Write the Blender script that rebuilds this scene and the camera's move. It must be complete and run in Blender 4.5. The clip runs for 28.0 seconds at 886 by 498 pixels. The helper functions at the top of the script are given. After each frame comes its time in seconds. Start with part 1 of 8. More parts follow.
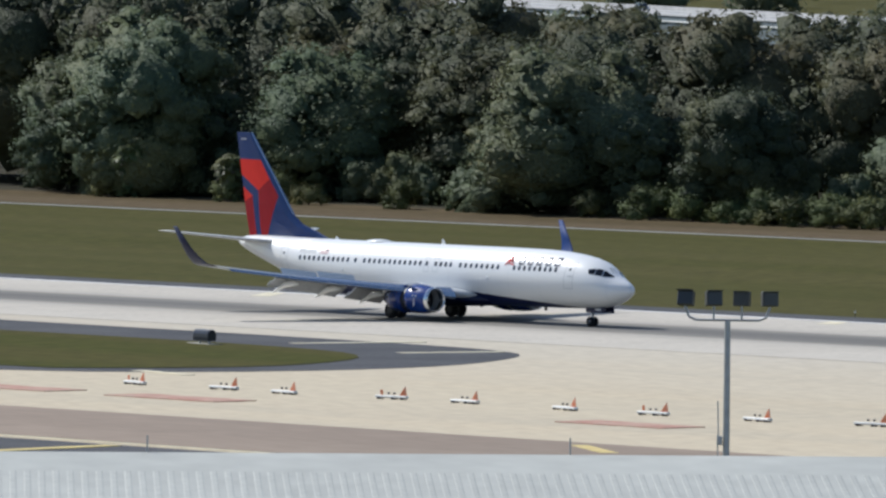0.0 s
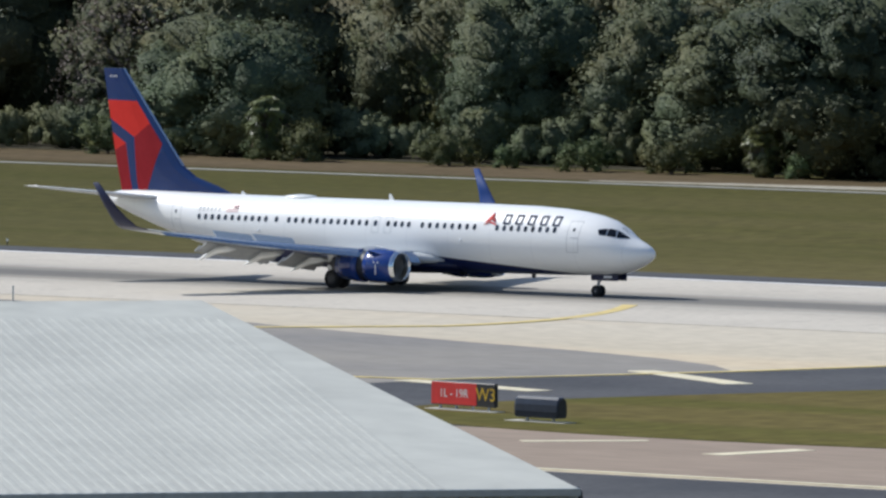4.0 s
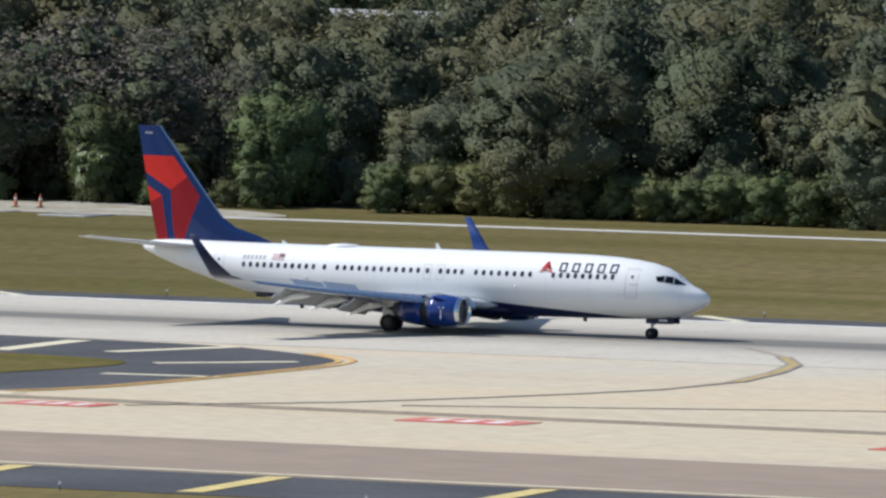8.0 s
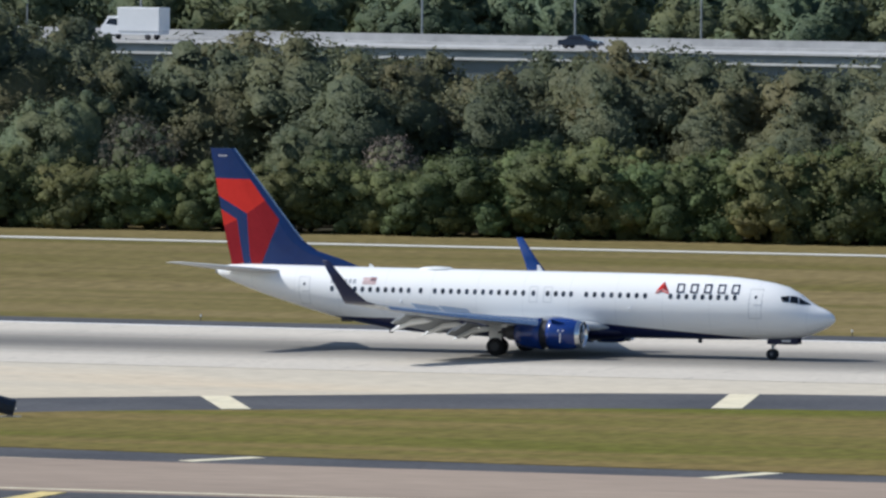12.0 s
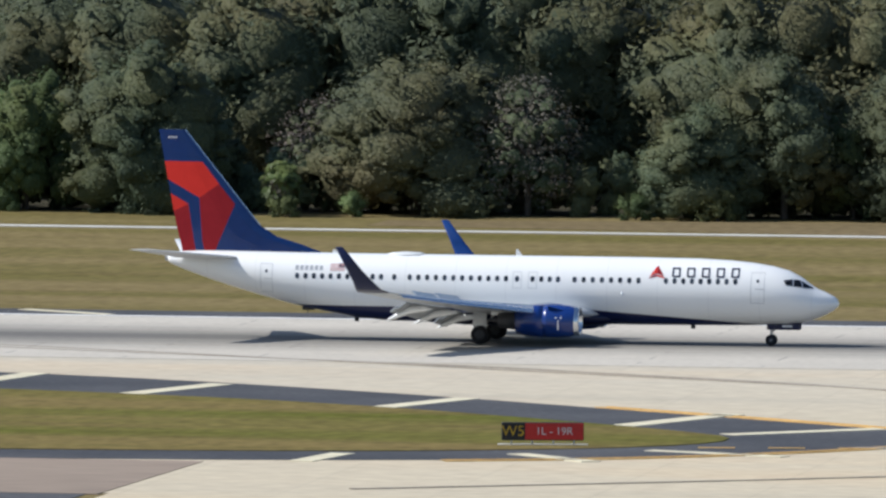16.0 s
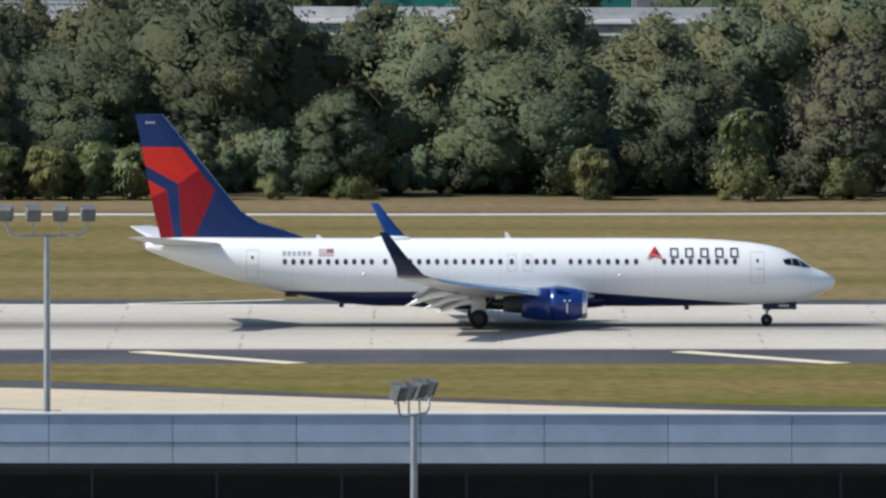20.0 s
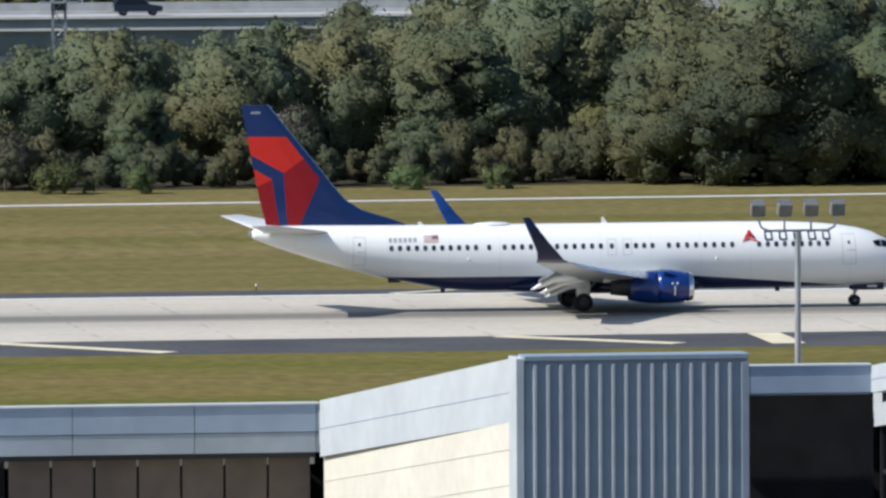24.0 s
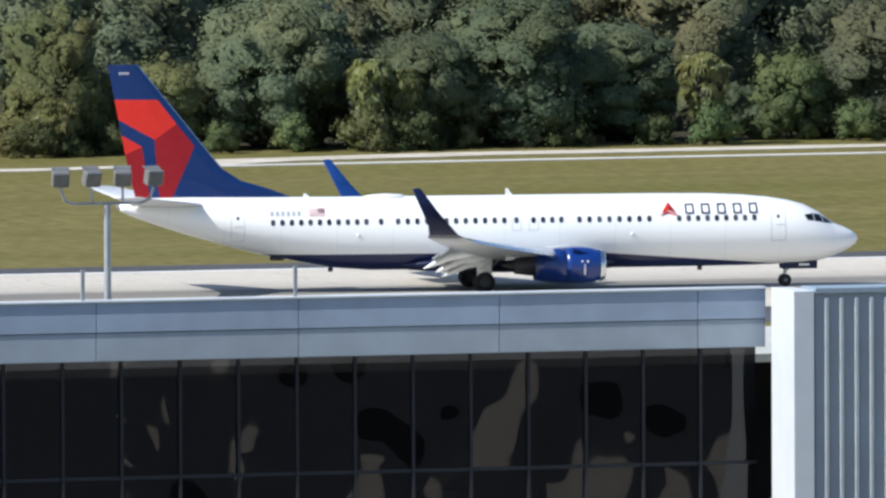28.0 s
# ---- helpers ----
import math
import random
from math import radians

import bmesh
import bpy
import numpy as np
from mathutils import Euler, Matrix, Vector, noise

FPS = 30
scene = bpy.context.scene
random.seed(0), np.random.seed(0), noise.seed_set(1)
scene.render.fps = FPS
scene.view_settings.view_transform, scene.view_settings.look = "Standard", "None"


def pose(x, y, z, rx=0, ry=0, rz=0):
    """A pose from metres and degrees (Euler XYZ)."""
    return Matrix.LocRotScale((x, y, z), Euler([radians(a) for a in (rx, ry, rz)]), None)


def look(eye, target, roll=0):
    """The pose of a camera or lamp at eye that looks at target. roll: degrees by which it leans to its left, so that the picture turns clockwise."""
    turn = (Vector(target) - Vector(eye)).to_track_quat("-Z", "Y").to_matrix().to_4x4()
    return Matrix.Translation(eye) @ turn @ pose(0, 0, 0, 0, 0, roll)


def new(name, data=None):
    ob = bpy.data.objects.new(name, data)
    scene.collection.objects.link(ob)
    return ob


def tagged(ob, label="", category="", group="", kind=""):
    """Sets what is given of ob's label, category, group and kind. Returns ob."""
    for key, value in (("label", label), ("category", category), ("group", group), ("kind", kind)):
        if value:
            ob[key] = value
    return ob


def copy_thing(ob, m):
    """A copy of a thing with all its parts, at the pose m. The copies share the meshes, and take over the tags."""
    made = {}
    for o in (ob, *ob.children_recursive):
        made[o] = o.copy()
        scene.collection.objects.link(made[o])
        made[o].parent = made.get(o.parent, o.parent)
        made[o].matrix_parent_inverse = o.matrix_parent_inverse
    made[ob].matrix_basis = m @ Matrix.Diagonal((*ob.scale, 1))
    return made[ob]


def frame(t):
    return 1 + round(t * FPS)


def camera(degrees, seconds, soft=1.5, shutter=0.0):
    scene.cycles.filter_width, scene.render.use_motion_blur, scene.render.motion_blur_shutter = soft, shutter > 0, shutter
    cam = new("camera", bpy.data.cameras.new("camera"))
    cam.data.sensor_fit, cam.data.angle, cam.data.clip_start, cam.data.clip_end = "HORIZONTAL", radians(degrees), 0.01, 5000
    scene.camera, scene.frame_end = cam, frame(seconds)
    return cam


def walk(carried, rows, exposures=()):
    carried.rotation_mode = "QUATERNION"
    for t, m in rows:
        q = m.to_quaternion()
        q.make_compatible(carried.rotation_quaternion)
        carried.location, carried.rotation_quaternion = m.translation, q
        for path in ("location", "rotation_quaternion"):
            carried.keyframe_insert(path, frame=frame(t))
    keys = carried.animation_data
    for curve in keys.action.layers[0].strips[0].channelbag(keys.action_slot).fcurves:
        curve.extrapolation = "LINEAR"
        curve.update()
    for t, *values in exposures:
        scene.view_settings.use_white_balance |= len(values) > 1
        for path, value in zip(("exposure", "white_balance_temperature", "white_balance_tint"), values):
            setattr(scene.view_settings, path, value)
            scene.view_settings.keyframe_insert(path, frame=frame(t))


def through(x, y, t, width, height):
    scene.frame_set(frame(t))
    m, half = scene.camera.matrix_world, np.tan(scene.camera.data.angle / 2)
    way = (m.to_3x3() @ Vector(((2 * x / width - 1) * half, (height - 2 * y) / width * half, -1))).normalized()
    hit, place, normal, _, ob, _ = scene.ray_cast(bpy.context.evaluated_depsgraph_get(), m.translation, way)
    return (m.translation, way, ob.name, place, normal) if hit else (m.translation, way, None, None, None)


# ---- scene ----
import itertools

# ================= camera =================
LENS = 4.4453
PATH = [
    (0.0, -138.40, 141.40, 31.18, -47.805, -1.862, 0.64), (0.5, -138.40, 141.40, 31.18, -46.347, -1.984, 0.62),
    (1.0, -138.40, 141.40, 31.18, -44.946, -2.054, 0.63), (1.6, -138.40, 141.40, 31.18, -43.471, -2.209, 0.61),
    (2.0, -138.40, 141.40, 31.18, -42.345, -2.266, 0.55), (2.5, -138.40, 141.40, 31.18, -40.975, -2.334, 0.54),
    (3.5, -122.66, 146.19, 30.54, -38.750, -2.370, 0.50), (4.0, -114.00, 144.86, 30.81, -37.650, -2.385, 0.47),
    (4.5, -103.35, 139.17, 31.27, -36.572, -2.370, 0.49), (5.0, -90.65, 127.40, 31.99, -35.051, -2.326, 0.73),
    (5.5, -77.74, 114.11, 32.75, -33.545, -2.294, 0.57), (5.7, -72.59, 108.43, 33.07, -33.020, -2.400, 0.61),
    (6.0, -65.04, 99.77, 33.55, -31.983, -2.460, 0.77), (6.5, -52.90, 84.88, 34.35, -32.029, -2.446, 0.68),
    (7.0, -41.40, 69.54, 35.15, -30.847, -2.360, 0.87), (7.5, -30.55, 53.77, 35.95, -29.512, -2.345, 0.69),
    (8.0, -20.41, 37.69, 36.74, -28.316, -2.455, 0.66), (8.5, -11.08, 21.49, 37.53, -27.169, -2.467, 0.45),
    (9.0, -3.74, 7.63, 38.18, -26.117, -2.456, 0.48), (9.5, -0.66, 1.35, 38.48, -24.705, -2.498, 0.47),
    (9.7, -0.10, 0.22, 38.53, -24.361, -2.518, 0.49), (10.0, 0.00, 0.00, 38.54, -23.797, -2.538, 0.31),
    (10.5, 0.00, 0.00, 38.54, -22.813, -2.562, 0.38), (11.0, 0.00, 0.00, 38.54, -21.692, -2.541, 0.48),
    (11.5, 0.00, 0.00, 38.54, -20.515, -2.530, 0.42), (13.5, 0.00, 0.00, 38.54, -16.186, -2.538, 0.42),
    (14.0, 0.00, 0.00, 38.54, -14.749, -2.526, 0.55), (14.3, 0.00, 0.00, 38.54, -13.750, -2.510, 0.53),
    (14.5, 0.00, 0.00, 38.54, -13.190, -2.545, 0.42), (15.0, 0.00, 0.00, 38.54, -12.606, -2.710, 0.31),
    (15.7, 0.00, 0.00, 38.54, -10.463, -2.731, 0.36), (16.0, 0.00, 0.00, 38.54, -9.811, -2.718, 0.32),
    (16.5, 0.00, 0.00, 38.54, -8.347, -2.740, 0.40), (17.0, 0.00, 0.00, 38.54, -6.830, -2.726, 0.30),
    (17.5, 0.00, 0.00, 38.54, -6.340, -2.760, 0.23), (18.0, 0.00, 0.00, 38.54, -5.015, -2.818, 0.21),
    (18.5, 0.00, 0.00, 38.54, -3.771, -2.882, -0.06), (19.0, 0.00, 0.00, 38.54, -2.678, -2.893, -0.11),
    (19.5, 0.00, 0.00, 38.54, -1.282, -2.893, -0.11), (20.0, 0.00, 0.00, 38.54, 0.032, -2.840, 0.03),
    (20.5, 0.00, 0.00, 38.54, 1.200, -2.918, 0.01), (21.0, 0.00, 0.00, 38.54, 2.551, -3.034, -0.16),
    (21.5, 0.00, 0.00, 38.54, 3.205, -2.822, -0.20), (22.0, 0.00, 0.00, 38.54, 4.628, -2.761, -0.14),
    (22.2, 0.00, 0.00, 38.54, 5.862, -2.723, -0.15), (22.5, 0.00, 0.00, 38.54, 6.489, -2.701, -0.31),
    (24.5, 0.00, 0.00, 38.54, 9.313, -2.937, -0.19), (25.0, 0.02, 0.07, 38.54, 9.880, -3.007, -0.22),
    (25.5, 0.34, 1.54, 38.46, 10.863, -3.024, -0.22), (26.0, 2.35, 9.84, 38.03, 12.563, -3.002, -0.40),
    (26.5, 6.57, 25.64, 37.21, 13.339, -3.061, -0.33), (27.0, 11.62, 42.48, 36.33, 14.741, -3.020, -0.23),
    (27.5, 17.29, 59.46, 35.44, 16.155, -2.962, -0.35), (28.0, 23.55, 76.35, 34.56, 16.760, -2.920, -0.26),
]


ROLLOUT = [
    (0.0, -716.05, 682.96, 0.00), (0.5, -689.20, 682.96, 0.00), (1.0, -662.63, 682.96, 0.00), (1.5, -636.44, 682.96, 0.00),
    (2.0, -610.71, 682.96, 0.00), (2.5, -585.50, 682.96, 0.00), (3.0, -560.86, 682.96, 0.00), (3.5, -536.83, 682.96, 0.00),
    (4.0, -513.42, 682.96, 0.00), (4.5, -490.67, 682.96, 0.00), (5.0, -468.56, 682.96, 0.00), (5.5, -447.09, 682.96, 0.00),
    (6.0, -426.25, 682.96, 0.00), (6.5, -406.03, 682.96, 0.00), (7.0, -386.40, 682.96, 0.00), (7.5, -367.33, 682.96, 0.00),
    (8.0, -348.79, 682.96, 0.00), (8.5, -330.74, 682.96, 0.00), (9.0, -313.15, 682.96, 0.00), (9.5, -295.97, 682.96, 0.00),
    (10.0, -279.16, 682.96, 0.00), (10.5, -262.69, 682.96, 0.00), (11.0, -246.52, 682.96, 0.00), (11.5, -230.60, 682.96, 0.00),
    (12.0, -214.90, 682.96, 0.00), (12.5, -199.39, 682.96, 0.00), (13.0, -184.04, 682.96, 0.00), (13.5, -168.80, 682.96, 0.00),
    (14.0, -153.67, 682.96, 0.00), (14.5, -138.62, 682.96, 0.00), (15.0, -123.63, 682.96, 0.00), (15.5, -108.69, 682.96, 0.00),
    (16.0, -93.78, 682.96, 0.00), (16.5, -78.91, 682.96, 0.00), (17.0, -64.07, 682.96, 0.00), (17.5, -49.26, 682.96, 0.00),
    (18.0, -34.50, 682.96, 0.00), (18.5, -19.78, 682.96, 0.00), (19.0, -5.13, 682.96, 0.00), (19.5, 9.44, 682.96, 0.00),
    (20.0, 23.91, 683.11, -1.08), (20.5, 38.26, 683.52, -2.16), (21.0, 52.47, 684.21, -3.24), (21.5, 66.51, 684.94, -2.77),
    (22.0, 80.37, 685.55, -2.30), (22.5, 94.01, 686.03, -1.83), (23.0, 107.43, 686.38, -1.22), (23.5, 120.61, 686.58, -0.60),
    (24.0, 133.54, 686.64, 0.01), (24.5, 146.20, 686.57, 0.62), (25.0, 158.61, 686.36, 1.23), (25.5, 170.77, 686.00, 2.11),
    (26.0, 182.70, 685.46, 3.00), (26.5, 194.44, 684.74, 3.88), (27.0, 206.02, 683.78, 5.48), (27.5, 217.52, 682.50, 7.08),
    (28.0, 229.00, 680.89, 8.68),
]


def heading(yaw, pitch):
    y, p = radians(yaw), radians(pitch)
    return Vector((math.sin(y) * math.cos(p), math.cos(y) * math.cos(p), math.sin(p)))


def camera_rows():
    rows = []
    for t, x, y, z, yaw, pitch, roll in PATH:
        eye = Vector((x, y, z))
        rows.append((t, look(eye, eye + heading(yaw, pitch) * 500, roll)))
    return rows


cam = camera(LENS, 28.0, soft=2.6)
EXPOSURES = [(0.0, 0.0, 5950, 10), (1.0, -0.09, 5980, 10), (2.5, -0.12, 6010, 10), (4.5, 0.15, 5990, 10), (6.5, 0.22, 5980, 10), (8.0, 0.14, 6000, 10), (10.0, 0.08, 5990, 10), (11.5, 0.1, 5960, 10), (14.0, 0.2, 5960, 10), (16.5, 0.13, 5990, 10), (20.0, 0.17, 6060, 10), (22.0, 0.25, 6070, 10), (26.0, 0.15, 6020, 10), (27.5, 0.37, 5960, 10), (28.0, 0.45, 5940, 10)]
walk(cam, camera_rows(), EXPOSURES)

# ================= light =================
SUN_EL, SUN_DIR = radians(43), (-1.0, -0.16)
world = bpy.data.worlds.new("sky")
scene.world = world
world.use_nodes = True
nt = world.node_tree
sky = nt.nodes.new("ShaderNodeTexSky")
sky.sky_type, sky.sun_disc = "NISHITA", False
sky.sun_elevation, sky.sun_rotation = SUN_EL, math.atan2(SUN_DIR[0], SUN_DIR[1]) % (2 * math.pi)
sky.dust_density, sky.ozone_density = 0.8, 2.0
nt.links.new(sky.outputs[0], nt.nodes["Background"].inputs[0])
nt.nodes["Background"].inputs[1].default_value = 0.098
sun = new("sun", bpy.data.lights.new("sun", "SUN"))
sun.data.energy, sun.data.angle, sun.data.color = 4.75, radians(0.53), (1.0, 0.94, 0.84)
_d = Vector((SUN_DIR[0], SUN_DIR[1], 0)).normalized() * math.cos(SUN_EL) + Vector((0, 0, math.sin(SUN_EL)))
sun.matrix_world = look(_d * 100, (0, 0, 0))


# ================= materials =================
def nodes_of(m):
    m.use_nodes = True
    return m.node_tree, m.node_tree.nodes, m.node_tree.links


def material(name, base, rough=0.7, metal=0.0, spread=0.12, fine=3.0, broad=0.15, bump=0.0, spec=0.4, by_object=0.0,
             stretch=(1, 1, 1), tint=None, coat=0.0):
    """Plain surface with grain and broad stains in real size; tint: a second colour that the stains lean to."""
    m = bpy.data.materials.new(name)
    tree, n, l = nodes_of(m)
    b = n["Principled BSDF"]
    b.inputs["Roughness"].default_value, b.inputs["Metallic"].default_value = rough, metal
    b.inputs["Specular IOR Level"].default_value = spec
    b.inputs["Coat Weight"].default_value = coat
    co = n.new("ShaderNodeTexCoord")
    mp = n.new("ShaderNodeMapping")
    mp.inputs["Scale"].default_value = stretch
    l.new(co.outputs["Object"], mp.inputs[0])
    n1, n2 = n.new("ShaderNodeTexNoise"), n.new("ShaderNodeTexNoise")
    n1.inputs["Scale"].default_value, n2.inputs["Scale"].default_value = fine, broad
    n1.inputs["Detail"].default_value, n2.inputs["Detail"].default_value = 3, 5
    l.new(mp.outputs[0], n1.inputs[0]), l.new(mp.outputs[0], n2.inputs[0])
    second = tint or tuple(c * (1 - 2.2 * spread) for c in base)
    r = n.new("ShaderNodeValToRGB")
    r.color_ramp.elements[0].position, r.color_ramp.elements[1].position = 0.35, 0.65
    r.color_ramp.elements[0].color = (*second, 1)
    r.color_ramp.elements[1].color = (*base, 1)
    l.new(n2.outputs[0], r.inputs[0])
    mix = n.new("ShaderNodeMixRGB")
    mix.blend_type = "OVERLAY"
    mix.inputs[0].default_value = min(1, spread * 4)
    l.new(r.outputs[0], mix.inputs[1]), l.new(n1.outputs[0], mix.inputs[2])
    out = mix.outputs[0]
    if by_object:
        info = n.new("ShaderNodeObjectInfo")
        hsv = n.new("ShaderNodeHueSaturation")
        mr = n.new("ShaderNodeMapRange")
        mr.inputs[3].default_value, mr.inputs[4].default_value = 1 - by_object, 1 + by_object
        l.new(info.outputs["Random"], mr.inputs[0])
        l.new(mr.outputs[0], hsv.inputs["Value"])
        l.new(out, hsv.inputs["Color"])
        out = hsv.outputs[0]
    l.new(out, b.inputs["Base Color"])
    if bump:
        bp = n.new("ShaderNodeBump")
        bp.inputs["Strength"].default_value, bp.inputs["Distance"].default_value = bump, 0.05
        l.new(n1.outputs[0], bp.inputs["Height"])
        l.new(bp.outputs[0], b.inputs["Normal"])
    return m


def math_node(n, l, op, a, b=None, c=None):
    q = n.new("ShaderNodeMath")
    q.operation = op
    for i, v in enumerate((a, b, c)):
        if v is None:
            continue
        if isinstance(v, (int, float)):
            q.inputs[i].default_value = v
        else:
            l.new(v, q.inputs[i])
    return q.outputs[0]


def mix_color(n, l, fac, a, b):
    q = n.new("ShaderNodeMixRGB")
    for i, v in enumerate((fac, a, b)):
        if isinstance(v, (int, float)):
            q.inputs[i].default_value = v
        elif isinstance(v, tuple):
            q.inputs[i].default_value = (*v, 1)
        else:
            l.new(v, q.inputs[i])
    return q.outputs[0]


def noise_node(n, l, co, scale, detail=4, stretch=(1, 1, 1)):
    mp = n.new("ShaderNodeMapping")
    mp.inputs["Scale"].default_value = stretch
    l.new(co, mp.inputs[0])
    t = n.new("ShaderNodeTexNoise")
    t.inputs["Scale"].default_value, t.inputs["Detail"].default_value = scale, detail
    l.new(mp.outputs[0], t.inputs[0])
    return t.outputs[0]


def foliage(name, dark, light, yellow, cell=8.0, tilt=1.0, gloss=0.5, through=0.2, rough=0.6):
    """Leaves: single leaves differ in tone and lie at all angles; clumps and trees differ in colour."""
    m = bpy.data.materials.new(name)
    tree, n, l = nodes_of(m)
    b = n["Principled BSDF"]
    b.inputs["Roughness"].default_value, b.inputs["Specular IOR Level"].default_value = rough, gloss
    geo, info = n.new("ShaderNodeNewGeometry"), n.new("ShaderNodeObjectInfo")
    co = n.new("ShaderNodeTexCoord").outputs["Object"]
    leaves = n.new("ShaderNodeTexVoronoi")
    leaves.inputs["Scale"].default_value = cell
    l.new(co, leaves.inputs["Vector"])
    sep = n.new("ShaderNodeSeparateColor")
    l.new(leaves.outputs["Color"], sep.inputs[0])
    sprays = noise_node(n, l, co, 1.3, 3)
    tone = math_node(n, l, "MULTIPLY_ADD", sprays, 1.5, -0.5)
    tone = math_node(n, l, "MULTIPLY_ADD", sep.outputs[0], 0.4, math_node(n, l, "MULTIPLY", tone, 0.75))
    tone = math_node(n, l, "MINIMUM", math_node(n, l, "MAXIMUM", tone, 0.0), 1.0)
    c = mix_color(n, l, tone, dark, light)
    patch = noise_node(n, l, co, 0.09, 3)
    pr = n.new("ShaderNodeValToRGB")
    pr.color_ramp.elements[0].position, pr.color_ramp.elements[1].position = 0.45, 0.62
    l.new(patch, pr.inputs[0])
    c = mix_color(n, l, math_node(n, l, "MULTIPLY", pr.outputs[0], 0.45), c, yellow)
    hsv = n.new("ShaderNodeHueSaturation")
    big = noise_node(n, l, geo.outputs["Position"], 0.11, 2)
    v = math_node(n, l, "MULTIPLY", math_node(n, l, "MULTIPLY_ADD", info.outputs["Random"], 0.55, 0.66), math_node(n, l, "MULTIPLY_ADD", big, 1.0, 0.47))
    h = math_node(n, l, "MULTIPLY_ADD", math_node(n, l, "FRACT", math_node(n, l, "MULTIPLY", info.outputs["Random"], 7.3)), 0.07, 0.462)
    l.new(v, hsv.inputs["Value"]), l.new(h, hsv.inputs["Hue"])
    l.new(c, hsv.inputs["Color"])
    l.new(hsv.outputs[0], b.inputs["Base Color"])
    # every leaf has its own lie
    lie = n.new("ShaderNodeVectorMath")
    lie.operation = "MULTIPLY_ADD"
    lie.inputs[1].default_value, lie.inputs[2].default_value = (tilt,) * 3, (-tilt / 2,) * 3
    l.new(leaves.outputs["Color"], lie.inputs[0])
    add = n.new("ShaderNodeVectorMath")
    add.operation = "ADD"
    l.new(lie.outputs[0], add.inputs[0]), l.new(geo.outputs["Normal"], add.inputs[1])
    unit = n.new("ShaderNodeVectorMath")
    unit.operation = "NORMALIZE"
    l.new(add.outputs[0], unit.inputs[0])
    l.new(unit.outputs[0], b.inputs["Normal"])
    tr = n.new("ShaderNodeBsdfTranslucent")
    l.new(hsv.outputs[0], tr.inputs[0]), l.new(unit.outputs[0], tr.inputs[1])
    mx = n.new("ShaderNodeMixShader")
    mx.inputs[0].default_value = through
    l.new(b.outputs[0], mx.inputs[1]), l.new(tr.outputs[0], mx.inputs[2])
    l.new(mx.outputs[0], n["Material Output"].inputs[0])
    return m


def grass_material(name, base, straw, soil, green=0.8):
    m = bpy.data.materials.new(name)
    tree, n, l = nodes_of(m)
    b = n["Principled BSDF"]
    b.inputs["Roughness"].default_value, b.inputs["Specular IOR Level"].default_value = 0.95, 0.04
    co = n.new("ShaderNodeTexCoord").outputs["Object"]
    ramp = n.new("ShaderNodeValToRGB")
    ramp.color_ramp.elements[0].position, ramp.color_ramp.elements[1].position = 0.36, 0.58
    l.new(noise_node(n, l, co, 0.085, 5, (0.10, 1.0, 1)), ramp.inputs[0])
    c = mix_color(n, l, ramp.outputs[0], base, straw)
    r2 = n.new("ShaderNodeValToRGB")
    r2.color_ramp.elements[0].position, r2.color_ramp.elements[1].position = 0.56, 0.75
    l.new(noise_node(n, l, co, 0.22, 6, (0.25, 1.0, 1)), r2.inputs[0])
    c = mix_color(n, l, math_node(n, l, "MULTIPLY", r2.outputs[0], 0.6), c, soil)
    sep = n.new("ShaderNodeSeparateXYZ")                    # greener and darker towards the start of the runway
    l.new(co, sep.inputs[0])
    start_green = n.new("ShaderNodeMapRange")
    start_green.inputs[1].default_value, start_green.inputs[2].default_value, start_green.inputs[3].default_value, start_green.inputs[4].default_value = -640, -215, green, 0.0
    l.new(sep.outputs[0], start_green.inputs[0])
    c = mix_color(n, l, start_green.outputs[0], c, (0.051, 0.054, 0.015))
    late = n.new("ShaderNodeMapRange")                      # and again towards its other end
    late.inputs[1].default_value, late.inputs[2].default_value, late.inputs[3].default_value, late.inputs[4].default_value = 20, 190, 0.0, green * 0.7
    l.new(sep.outputs[0], late.inputs[0])
    c = mix_color(n, l, late.outputs[0], c, (0.112, 0.112, 0.034))
    g2 = noise_node(n, l, co, 1.6, 5, (0.6, 0.35, 1))
    o = n.new("ShaderNodeMixRGB")
    o.blend_type = "OVERLAY"
    o.inputs[0].default_value = 0.55
    l.new(c, o.inputs[1]), l.new(g2, o.inputs[2])
    l.new(o.outputs[0], b.inputs["Base Color"])
    return m


